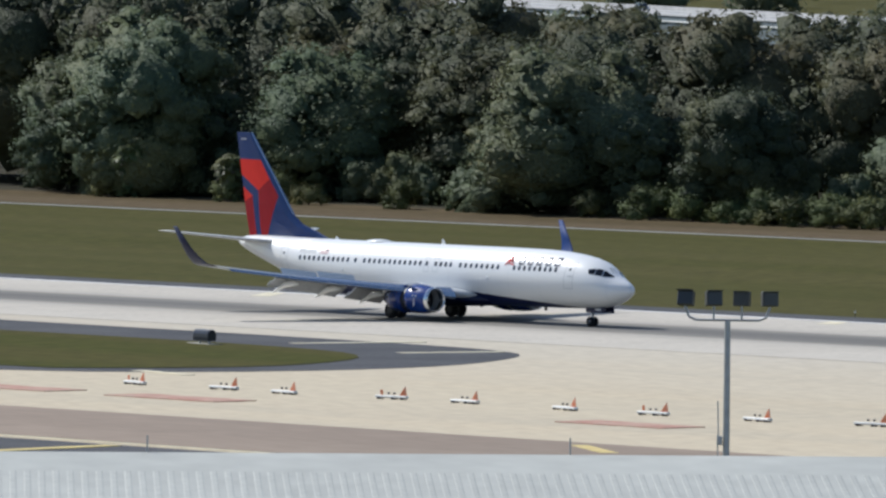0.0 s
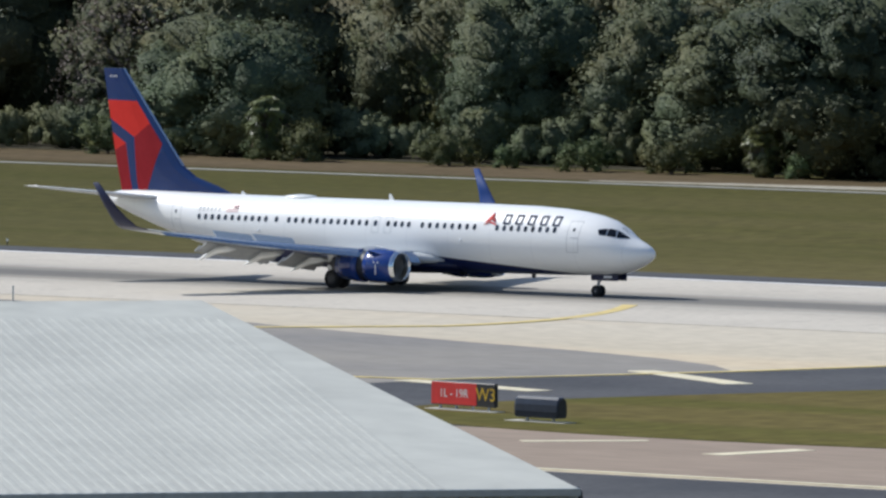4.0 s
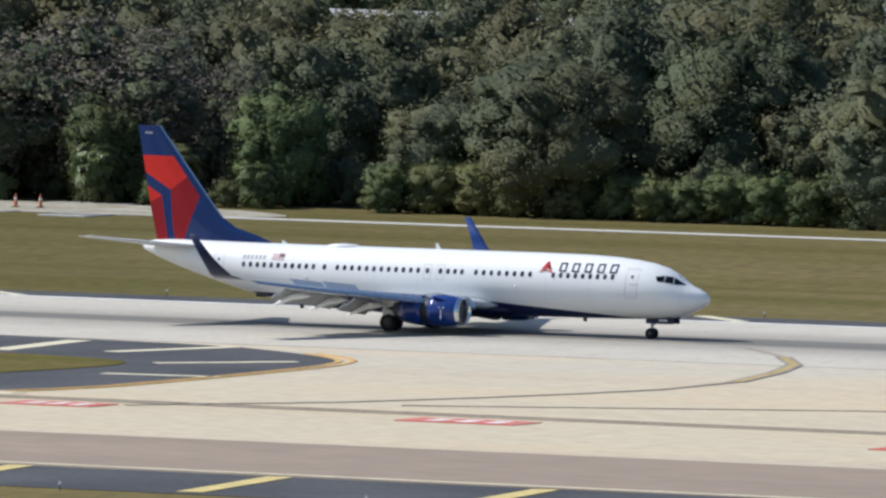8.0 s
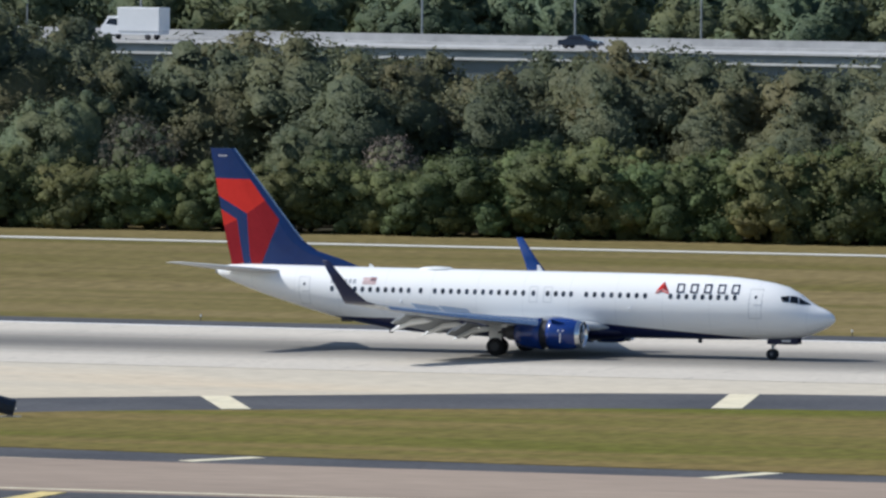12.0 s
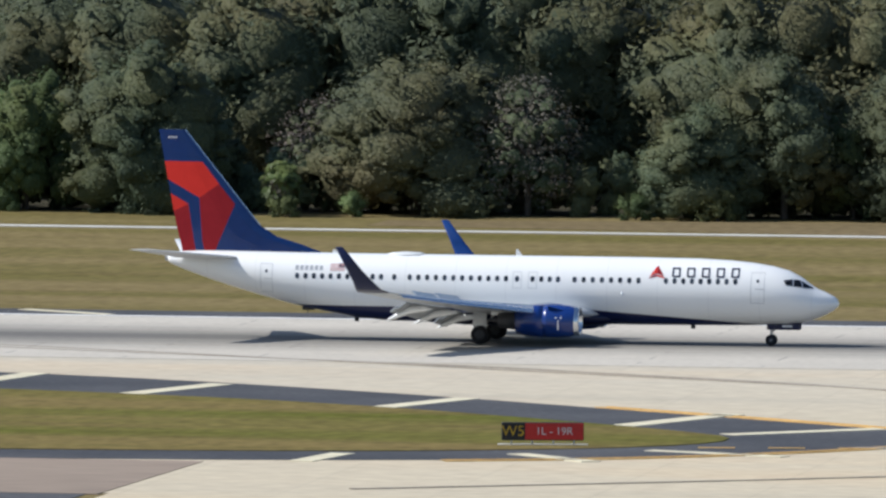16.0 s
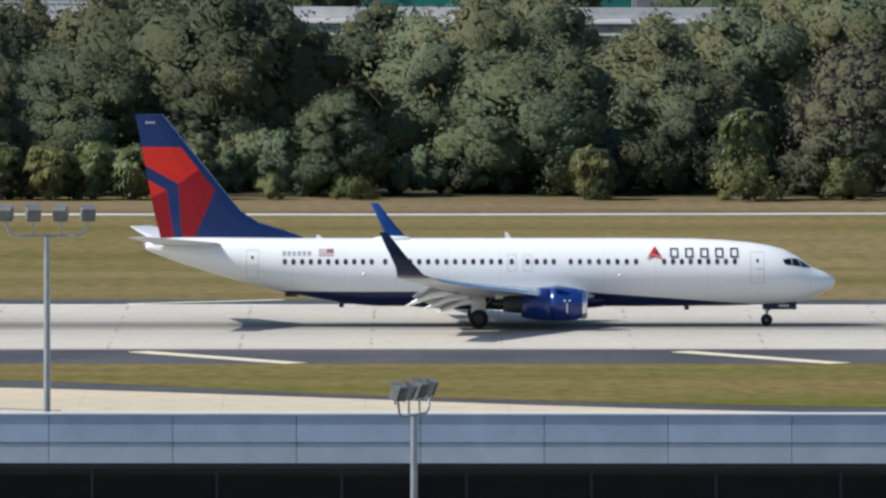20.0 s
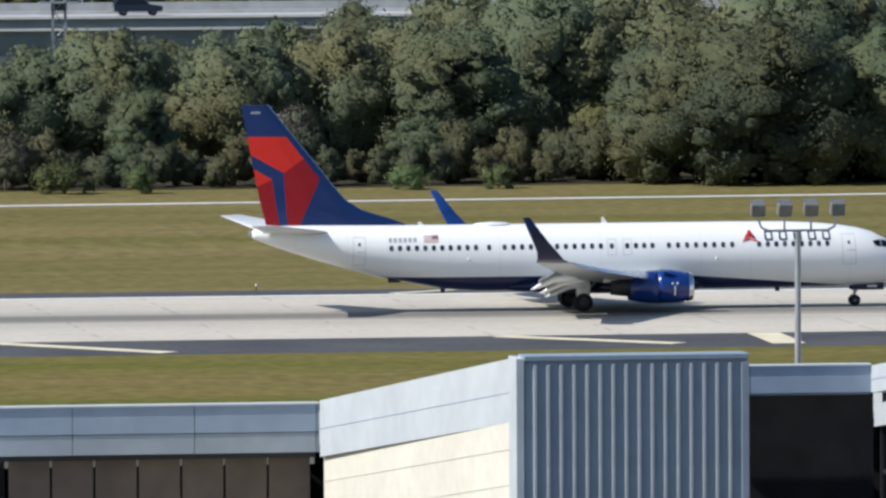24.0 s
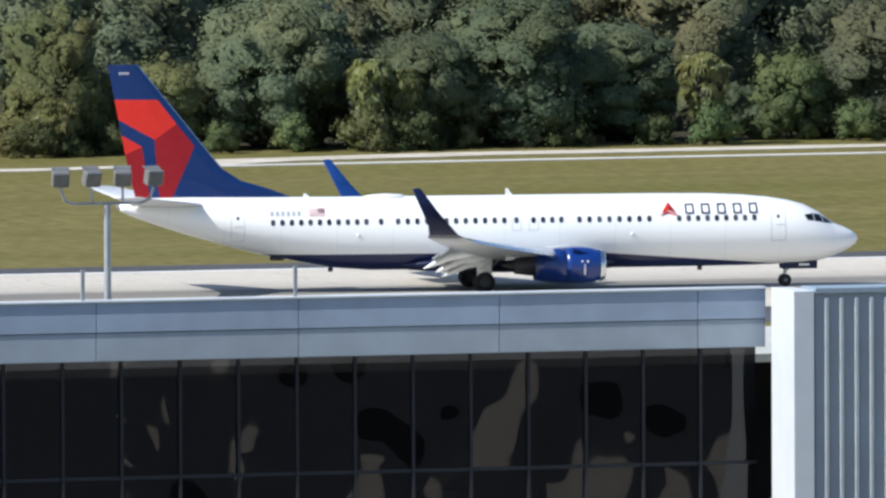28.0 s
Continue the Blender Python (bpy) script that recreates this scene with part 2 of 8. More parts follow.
def runway_material():
    """Pale grooved concrete with rubber laid along the wheel tracks, and slab joints."""
    m = bpy.data.materials.new("runway_concrete")
    tree, n, l = nodes_of(m)
    b = n["Principled BSDF"]
    b.inputs["Roughness"].default_value, b.inputs["Specular IOR Level"].default_value = 0.85, 0.25
    co = n.new("ShaderNodeTexCoord").outputs["Object"]
    sep = n.new("ShaderNodeSeparateXYZ")
    l.new(co, sep.inputs[0])
    x, y = sep.outputs[0], sep.outputs[1]
    slab = noise_node(n, l, co, 0.16, 3, (1, 0.6, 1))
    c = mix_color(n, l, slab, (0.45, 0.412, 0.35), (0.56, 0.515, 0.44))
    # rubber: broad grey along the middle, darker where the wheels run
    ay = math_node(n, l, "ABSOLUTE", math_node(n, l, "SUBTRACT", y, 683.0))
    broad = math_node(n, l, "SUBTRACT", 1.0, math_node(n, l, "SMOOTH_MIN", 1.0, math_node(n, l, "DIVIDE", ay, 14.0), 0.25))
    core = math_node(n, l, "SUBTRACT", 1.0, math_node(n, l, "SMOOTH_MIN", 1.0, math_node(n, l, "DIVIDE", ay, 5.0), 0.3))
    streak = noise_node(n, l, co, 0.5, 4, (0.02, 1.6, 1))
    f = math_node(n, l, "MULTIPLY", broad, math_node(n, l, "MULTIPLY_ADD", streak, 1.3, -0.25))
    f = math_node(n, l, "MULTIPLY_ADD", core, math_node(n, l, "MULTIPLY_ADD", streak, 1.1, 0.2), f)
    c = mix_color(n, l, math_node(n, l, "MINIMUM", math_node(n, l, "MAXIMUM", f, 0.0), 0.82), c, (0.105, 0.10, 0.092))
    # broad rubber of the touchdown zone
    zone = n.new("ShaderNodeMapRange")
    zone.inputs[1].default_value, zone.inputs[2].default_value, zone.inputs[3].default_value, zone.inputs[4].default_value = -620, -420, 1.0, 0.0
    l.new(x, zone.inputs[0])
    band = n.new("ShaderNodeMapRange")
    band.inputs[1].default_value, band.inputs[2].default_value, band.inputs[3].default_value, band.inputs[4].default_value = 5.0, 7.5, 1.0, 0.0
    l.new(ay, band.inputs[0])
    laid = math_node(n, l, "MULTIPLY", math_node(n, l, "MULTIPLY", zone.outputs[0], band.outputs[0]), math_node(n, l, "MULTIPLY_ADD", streak, 0.6, 0.35))
    c = mix_color(n, l, math_node(n, l, "MINIMUM", laid, 0.75), c, (0.12, 0.115, 0.105))
    # heavier wear where the exits leave the runway
    wear = math_node(n, l, "SUBTRACT", 1.0, math_node(n, l, "SMOOTH_MIN", 1.0, math_node(n, l, "DIVIDE", math_node(n, l, "ABSOLUTE", math_node(n, l, "ADD", x, 215.0)), 210.0), 0.3))
    wear = math_node(n, l, "MULTIPLY", wear, math_node(n, l, "MULTIPLY", broad, math_node(n, l, "MULTIPLY_ADD", streak, 1.3, 0.7)))
    c = mix_color(n, l, math_node(n, l, "MINIMUM", math_node(n, l, "MAXIMUM", wear, 0.0), 0.72), c, (0.135, 0.128, 0.115))
    # joints
    fx = math_node(n, l, "ABSOLUTE", math_node(n, l, "SUBTRACT", math_node(n, l, "FRACT", math_node(n, l, "DIVIDE", x, 7.62)), 0.5))
    j = math_node(n, l, "LESS_THAN", fx, 0.012)
    fy = math_node(n, l, "ABSOLUTE", math_node(n, l, "SUBTRACT", math_node(n, l, "FRACT", math_node(n, l, "DIVIDE", y, 7.62)), 0.5))
    j = math_node(n, l, "MAXIMUM", j, math_node(n, l, "LESS_THAN", fy, 0.015))
    patchy = math_node(n, l, "MULTIPLY", j, math_node(n, l, "GREATER_THAN", noise_node(n, l, co, 0.3, 2), 0.52))
    c = mix_color(n, l, math_node(n, l, "MULTIPLY", patchy, 0.45), c, (0.15, 0.14, 0.13))
    o = n.new("ShaderNodeMixRGB")
    o.blend_type = "OVERLAY"
    o.inputs[0].default_value = 0.25
    l.new(c, o.inputs[1]), l.new(noise_node(n, l, co, 2.0, 4), o.inputs[2])
    l.new(o.outputs[0], b.inputs["Base Color"])
    return m


def apron_material():
    """Buff concrete: grey wear in broad bands, orange soil stains, slab joints, fine grain."""
    m = bpy.data.materials.new("apron_concrete")
    tree, n, l = nodes_of(m)
    b = n["Principled BSDF"]
    b.inputs["Roughness"].default_value, b.inputs["Specular IOR Level"].default_value = 0.88, 0.2
    co = n.new("ShaderNodeTexCoord").outputs["Object"]
    sep = n.new("ShaderNodeSeparateXYZ")
    l.new(co, sep.inputs[0])
    x, y = sep.outputs[0], sep.outputs[1]
    near = n.new("ShaderNodeMapRange")                      # the lanes next to the runway are greyer
    near.inputs[1].default_value, near.inputs[2].default_value = 616, 662
    l.new(math_node(n, l, "MULTIPLY_ADD", noise_node(n, l, co, 0.03, 3, (0.4, 1, 1)), 30, math_node(n, l, "SUBTRACT", y, 15)), near.inputs[0])
    c = mix_color(n, l, near.outputs[0], (0.53, 0.458, 0.335), (0.505, 0.458, 0.372))
    r = n.new("ShaderNodeValToRGB")
    r.color_ramp.elements[0].position, r.color_ramp.elements[1].position = 0.48, 0.7
    l.new(noise_node(n, l, co, 0.035, 4, (0.5, 1.6, 1)), r.inputs[0])
    warm = n.new("ShaderNodeMapRange")                      # the soil stains fade towards the start of the runway
    warm.inputs[1].default_value, warm.inputs[2].default_value, warm.inputs[3].default_value, warm.inputs[4].default_value = -580, -430, 0.12, 0.55
    l.new(x, warm.inputs[0])
    c = mix_color(n, l, math_node(n, l, "MULTIPLY", r.outputs[0], warm.outputs[0]), c, (0.60, 0.46, 0.29))
    w = n.new("ShaderNodeValToRGB")
    w.color_ramp.elements[0].position, w.color_ramp.elements[1].position = 0.5, 0.8
    l.new(noise_node(n, l, co, 0.09, 5, (0.12, 1, 1)), w.inputs[0])
    c = mix_color(n, l, math_node(n, l, "MULTIPLY", w.outputs[0], 0.5), c, (0.37, 0.335, 0.27))
    fx = math_node(n, l, "ABSOLUTE", math_node(n, l, "SUBTRACT", math_node(n, l, "FRACT", math_node(n, l, "DIVIDE", x, 7.62)), 0.5))
    fy = math_node(n, l, "ABSOLUTE", math_node(n, l, "SUBTRACT", math_node(n, l, "FRACT", math_node(n, l, "DIVIDE", y, 7.62)), 0.5))
    j = math_node(n, l, "MAXIMUM", math_node(n, l, "LESS_THAN", fx, 0.010), math_node(n, l, "LESS_THAN", fy, 0.018))
    j = math_node(n, l, "MULTIPLY", j, math_node(n, l, "MULTIPLY", noise_node(n, l, co, 0.2, 2), 0.28))
    c = mix_color(n, l, j, c, (0.24, 0.21, 0.17))
    o = n.new("ShaderNodeMixRGB")
    o.blend_type = "OVERLAY"
    o.inputs[0].default_value = 0.3
    l.new(c, o.inputs[1]), l.new(noise_node(n, l, co, 1.1, 4, (0.6, 1, 1)), o.inputs[2])
    l.new(o.outputs[0], b.inputs["Base Color"])
    return m


M = {}
M["white"] = material("aircraft_white", (0.80, 0.805, 0.79), 0.28, spread=0.02, fine=1.5, broad=0.4, spec=0.5, coat=0.3)
M["blue"] = material("aircraft_blue", (0.004, 0.027, 0.125), 0.3, spread=0.04, spec=0.35, coat=0.15)
M["engine_blue"] = material("engine_blue", (0.007, 0.036, 0.20), 0.25, spread=0.04, spec=0.5, coat=0.4)
M["navy"] = material("navy_paint", (0.005, 0.010, 0.048), 0.35, spread=0.04, spec=0.35, coat=0.0)
M["winglet"] = material("winglet_blue", (0.009, 0.042, 0.175), 0.55, spread=0.04, spec=0.08)
M["red"] = material("bright_red_paint", (0.62, 0.035, 0.025), 0.6, spread=0.03, spec=0.1, coat=0.0)
M["crimson"] = material("dark_red_paint", (0.28, 0.016, 0.022), 0.6, spread=0.03, spec=0.1, coat=0.0)
M["grey"] = material("wing_grey", (0.50, 0.52, 0.54), 0.45, spread=0.06, fine=2)
M["flap"] = material("flap_grey", (0.30, 0.32, 0.34), 0.5, spread=0.06, fine=2)
M["slat"] = material("polished_slat", (0.62, 0.66, 0.72), 0.22, metal=0.85, spread=0.03)
M["chrome"] = material("polished_lip", (0.78, 0.80, 0.82), 0.12, metal=1.0, spread=0.02)
M["steel"] = material("gear_steel", (0.45, 0.46, 0.47), 0.4, metal=0.5, spread=0.08)
# dark base colour stands in for the shade on the wheel hubs
M["hub"] = material("wheel_hub_shaded", (0.06, 0.06, 0.065), 0.5, metal=0.3, spread=0.08)
M["line_yellow"] = material("worn_yellow_line", (0.46, 0.34, 0.13), 0.75, spread=0.1, fine=2, broad=0.5)
M["line_orange"] = material("worn_orange_line", (0.62, 0.38, 0.12), 0.75, spread=0.1, fine=2, broad=0.5)
M["dark"] = material("dark_metal", (0.035, 0.035, 0.04), 0.5, spread=0.1)
M["rubber"] = material("tyre_rubber", (0.018, 0.018, 0.02), 0.8, spread=0.1, fine=8)
M["glass"] = material("window_glass", (0.008, 0.010, 0.014), 0.08, spread=0.03, spec=0.45)
M["cabin"] = material("cabin_window_glass", (0.05, 0.06, 0.075), 0.12, spread=0.05, spec=0.6, by_object=0.45)
M["line"] = material("panel_line", (0.58, 0.595, 0.60), 0.5, spread=0.05)
M["letter"] = material("livery_dark_blue", (0.045, 0.05, 0.085), 0.75, spread=0.03, spec=0.03)
M["faded"] = material("registration_grey", (0.40, 0.42, 0.45), 0.4, spread=0.03)
M["flag_red"] = material("faded_flag_red", (0.62, 0.34, 0.33), 0.4, spread=0.03)
M["lens"] = material("lamp_lens", (0.85, 0.87, 0.9), 0.1, spread=0.02)
M["concrete"] = apron_material()
M["runway"] = runway_material()
M["asphalt"] = material("shoulder_asphalt", (0.055, 0.057, 0.064), 0.9, spread=0.12, fine=2, broad=0.1, spec=0.2, tint=(0.085, 0.085, 0.09))
M["brown_asphalt"] = material("taxiway_asphalt", (0.31, 0.245, 0.19), 0.9, spread=0.08, fine=1.5, broad=0.07, spec=0.2, tint=(0.26, 0.205, 0.16), stretch=(0.2, 1, 1))
M["grey_asphalt"] = material("worn_asphalt", (0.21, 0.20, 0.19), 0.9, spread=0.08, fine=1.5, broad=0.08, spec=0.2, tint=(0.27, 0.25, 0.22), stretch=(0.3, 1, 1))
M["grass"] = grass_material("airfield_grass", (0.132, 0.113, 0.037), (0.192, 0.150, 0.068), (0.128, 0.093, 0.044))
M["verge"] = grass_material("island_grass", (0.108, 0.110, 0.022), (0.172, 0.132, 0.050), (0.122, 0.090, 0.038))
M["sand"] = material("pale_sand_track", (0.55, 0.50, 0.43), 0.95, spread=0.1, fine=1.5, broad=0.2, spec=0.1, tint=(0.42, 0.38, 0.30))
M["sand_grey"] = material("grey_sand", (0.40, 0.375, 0.32), 0.95, spread=0.14, fine=1.5, broad=0.25, spec=0.1, tint=(0.27, 0.24, 0.17))
M["path"] = material("perimeter_concrete", (0.54, 0.52, 0.47), 0.9, spread=0.06, fine=1.5, broad=0.2, spec=0.15)
M["track"] = material("grey_track", (0.33, 0.32, 0.29), 0.95, spread=0.08, fine=1.5, broad=0.2, spec=0.1)
M["paint_cream"] = material("faded_cream_paint", (0.72, 0.65, 0.46), 0.7, spread=0.08, fine=2, broad=0.6)
M["paint_yellow"] = material("yellow_paint", (0.66, 0.52, 0.20), 0.7, spread=0.08, fine=2, broad=0.6)
M["paint_white"] = material("white_marking", (0.78, 0.77, 0.74), 0.7, spread=0.06, fine=2, broad=0.5)
M["dull_red"] = material("worn_red_marking", (0.40, 0.19, 0.14), 0.8, tint=(0.47, 0.33, 0.25), spread=0.1, fine=2, broad=0.5)
M["paint_red"] = material("red_marking", (0.55, 0.09, 0.075), 0.75, tint=(0.55, 0.22, 0.17), spread=0.1, fine=2, broad=0.5)
M["paint_black"] = material("dark_line_paint", (0.32, 0.28, 0.225), 0.8, spread=0.1)
M["leaf"] = foliage("oak_leaves", (0.070, 0.096, 0.062), (0.145, 0.172, 0.088), (0.205, 0.178, 0.068), gloss=0.14)
M["leaf_b"] = foliage("pepper_leaves", (0.084, 0.108, 0.050), (0.195, 0.235, 0.085), (0.235, 0.212, 0.066), gloss=0.15)
M["leaf_grey"] = foliage("bare_twigs", (0.115, 0.105, 0.088), (0.245, 0.22, 0.178), (0.225, 0.185, 0.13), gloss=0.15)
M["leaf_palm"] = foliage("palm_fronds", (0.060, 0.080, 0.030), (0.19, 0.215, 0.066), (0.34, 0.285, 0.055), 1.7, 1.3, 0.3, through=0.15, rough=0.45)
# darker copies of the leaf colours stand in for shade inside the crowns
M["twigs"] = foliage("inner_leaves_shade_tone", (0.064, 0.086, 0.056), (0.130, 0.154, 0.080), (0.18, 0.155, 0.062), gloss=0.1)
M["pepper_core_shade"] = foliage("inner_pepper_leaves_shade_tone", (0.066, 0.086, 0.040), (0.165, 0.198, 0.074), (0.195, 0.175, 0.056), gloss=0.1)
M["brown_grass"] = grass_material("dry_brown_grass", (0.14, 0.11, 0.055), (0.19, 0.145, 0.08), (0.10, 0.08, 0.05), 0.0)
M["dark_dry_grass"] = grass_material("dark_dry_grass", (0.088, 0.068, 0.036), (0.118, 0.090, 0.054), (0.075, 0.06, 0.04), 0.0)
M["litter"] = material("leaf_litter", (0.055, 0.050, 0.032), 0.95, spread=0.15, fine=1.5, broad=0.2, spec=0.1)
M["bark"] = material("bark", (0.13, 0.105, 0.08), 0.9, spread=0.15, fine=6, broad=1.0)
M["siding"] = material("ribbed_siding", (0.285, 0.332, 0.38), 0.5, metal=0.0, spread=0.04, fine=1, broad=0.3)
M["fascia"] = material("fascia_panel", (0.35, 0.42, 0.52), 0.4, spread=0.04, fine=1, broad=0.25, by_object=0.04)
M["soffit"] = material("fascia_lower", (0.38, 0.43, 0.48), 0.5, spread=0.04, fine=1, broad=0.25, by_object=0.04)
M["pale_wall"] = material("pale_panel_wall", (0.60, 0.63, 0.66), 0.5, spread=0.03, fine=1, broad=0.3)
M["cream"] = material("cream_stucco", (0.68, 0.645, 0.55), 0.8, spread=0.04, fine=2, broad=0.4)
M["roof"] = material("roof_metal", (0.50, 0.50, 0.445), 0.55, metal=0.0, spread=0.05, fine=0.6, broad=0.1)
M["seam"] = material("roof_seam", (0.50, 0.50, 0.445), 0.55, metal=0.0, spread=0.05)
M["trim"] = material("wedge_trim", (0.52, 0.55, 0.575), 0.45, spread=0.04, fine=1, broad=0.3)
M["mast_red"] = material("mast_red", (0.42, 0.05, 0.035), 0.5, spread=0.08)
M["mullion"] = material("aluminium_mullion", (0.030, 0.032, 0.040), 0.5, metal=0.1, spread=0.05)
# near-black base colour stands in for the shade of unlit rooms and recesses
M["interior"] = material("unlit_interior_dark", (0.022, 0.020, 0.020), 0.9, spread=0.2, fine=0.8, broad=0.3)
M["brown_panel"] = material("brown_panel", (0.17, 0.13, 0.105), 0.6, spread=0.08, fine=1, broad=0.3)
M["galv"] = material("galvanised_steel", (0.40, 0.42, 0.44), 0.45, metal=0.55, spread=0.06, fine=3)
# darker copy of the housing grey, for heads seen against the light
M["floodbox_backlit"] = material("floodlight_housing_backlit", (0.065, 0.068, 0.068), 0.5, spread=0.1)
M["floodgrey"] = material("floodlight_grey", (0.20, 0.205, 0.20), 0.45, metal=0.2, spread=0.1)
M["floodglass"] = material("floodlight_glass", (0.04, 0.044, 0.046), 0.35, spread=0.06, spec=0.6)
M["sign_red"] = material("sign_red", (0.60, 0.035, 0.03), 0.4, spread=0.05)
M["sign_black"] = material("sign_black", (0.025, 0.025, 0.027), 0.5, spread=0.1)
M["sign_yellow"] = material("sign_yellow", (0.66, 0.42, 0.03), 0.45, spread=0.14, fine=3)
M["box_navy"] = material("dark_blue_grey_box", (0.022, 0.030, 0.050), 0.35, spread=0.12, fine=3)
M["cone"] = material("orange_plastic", (0.66, 0.21, 0.10), 0.5, spread=0.05)
M["barrier"] = material("barrier_white", (0.80, 0.80, 0.78), 0.5, spread=0.05)
# the bluish shade of this side is put into the wall's base colour
M["wall_blue_shade"] = material("retaining_wall", (0.17, 0.21, 0.23), 0.85, spread=0.08, fine=0.8, broad=0.08, stretch=(0.4, 1, 1.5))
M["deck"] = material("highway_concrete", (0.42, 0.42, 0.415), 0.85, spread=0.06, fine=0.8, broad=0.1)
M["car_dark"] = material("car_dark_blue", (0.02, 0.03, 0.05), 0.25, spread=0.03, coat=0.5)
M["car_blue"] = material("car_blue", (0.02, 0.09, 0.34), 0.25, spread=0.03, coat=0.5)
M["car_white"] = material("car_white", (0.78, 0.79, 0.80), 0.3, spread=0.03, coat=0.5)
M["teal"] = material("teal_roof", (0.03, 0.26, 0.24), 0.5, spread=0.06)
M["block"] = material("grey_block", (0.24, 0.26, 0.30), 0.7, spread=0.06, fine=0.6, broad=0.1)


# ================= mesh helpers =================
def mesh_of(name, verts, faces, mats, smooth=False, idx=None):
    me = bpy.data.meshes.new(name)
    me.from_pydata([tuple(v) for v in verts], [], [tuple(f) for f in faces])
    for m in (mats if isinstance(mats, (list, tuple)) else [mats]):
        me.materials.append(m)
    if idx is not None:
        me.polygons.foreach_set("material_index", idx)
    if smooth:
        me.polygons.foreach_set("use_smooth", [True] * len(me.polygons))
    me.update()
    return me


def link(name, me, parent=None, label="", at=None):
    ob = new(name, me)
    if parent is not None:
        ob.parent = parent
    if at is not None:
        ob.matrix_basis = at if isinstance(at, Matrix) else Matrix.Translation(at)
    if label:
        ob["label"] = label
    return ob


def part(name, bm, mat, parent, label="", smooth=False, at=None):
    me = bpy.data.meshes.new(name)
    bmesh.ops.recalc_face_normals(bm, faces=bm.faces)
    bm.to_mesh(me)
    bm.free()
    for m in (mat if isinstance(mat, (list, tuple)) else [mat]):
        me.materials.append(m)
    if smooth:
        me.polygons.foreach_set("use_smooth", [True] * len(me.polygons))
    return link(name, me, parent, label, at)


def thing(name, label, category, at=(0, 0, 0), group="", kind=""):
    ob = new(name)
    ob.empty_display_size = 0.3
    ob.matrix_basis = at if isinstance(at, Matrix) else Matrix.Translation(at)
    return tagged(ob, label, category, group, kind)


def add_box(bm, x0, x1, y0, y1, z0, z1, bevel=0.0):
    r = bmesh.ops.create_cube(bm, size=1.0, matrix=Matrix.Translation(((x0 + x1) / 2, (y0 + y1) / 2, (z0 + z1) / 2))
                              @ Matrix.Diagonal((abs(x1 - x0), abs(y1 - y0), abs(z1 - z0), 1)))
    if bevel:
        es = list({e for v in r["verts"] for e in v.link_edges})
        bmesh.ops.bevel(bm, geom=es, offset=bevel, segments=1, affect="EDGES")
    return r["verts"]


def boxed(x0, x1, y0, y1, z0, z1, bevel=0.0):
    bm = bmesh.new()
    add_box(bm, x0, x1, y0, y1, z0, z1, bevel)
    return bm


def add_tube(bm, a, b, ra, rb=None, seg=8):
    a, b = Vector(a), Vector(b)
    rb = ra if rb is None else rb
    d = b - a
    m = Matrix.Translation((a + b) / 2) @ d.to_track_quat("Z", "Y").to_matrix().to_4x4()
    bmesh.ops.create_cone(bm, cap_ends=True, segments=seg, radius1=ra, radius2=rb, depth=d.length, matrix=m)


def tubed(*tubes, seg=8):
    bm = bmesh.new()
    for q in tubes:
        add_tube(bm, *q, seg=seg)
    return bm


def prism(pts, z0, z1):
    """An upright prism over a plan outline."""
    k = len(pts)
    v = [(x, y, z0) for x, y in pts] + [(x, y, z1) for x, y in pts]
    f = [tuple(range(k, 2 * k))] + [(i, (i + 1) % k, k + (i + 1) % k, k + i) for i in range(k)]
    return v, f


def smooth_outline(pts, times=2):
    for _ in range(times):
        out = []
        for (ax, ay), (bx, by) in zip(pts, pts[1:] + pts[:1]):
            out += [(0.75 * ax + 0.25 * bx, 0.75 * ay + 0.25 * by), (0.25 * ax + 0.75 * bx, 0.25 * ay + 0.75 * by)]
        pts = out
    return pts


def area(p):
    return sum(a[0] * b[1] - b[0] * a[1] for a, b in zip(p, p[1:] + p[:1])) / 2


def pavement(name, pts, top, mat, label, category, rounded=0, kind="structure", bottom=-0.3):
    if area(pts) < 0:
        pts = pts[::-1]
    if rounded:
        pts = smooth_outline(pts, rounded)
    v, f = prism(pts, bottom, top)
    return tagged(link(name, mesh_of(name, v, f, mat)), label, category, "", kind)


def loft(rings, caps=True):
    """Verts and faces through closed rings of equal count."""
    k = len(rings[0])
    v = [p for r in rings for p in r]
    f = []
    for i in range(len(rings) - 1):
        for j in range(k):
            a, b = i * k + j, i * k + (j + 1) % k
            f.append((a, b, b + k, a + k))
    if caps:
        f.append(tuple(range(k))[::-1])
        f.append(tuple((len(rings) - 1) * k + j for j in range(k)))
    return v, f


def revolve(profile, cx, cy, cz, seg=28, squash=1.0, caps=False):
    rings = []
    for x, r in profile:
        rings.append([(cx + x, cy + r * math.cos(2 * math.pi * j / seg),
                       cz + r * math.sin(2 * math.pi * j / seg) * (squash if math.sin(2 * math.pi * j / seg) < 0 else 1)) for j in range(seg)])
    return loft(rings, caps)


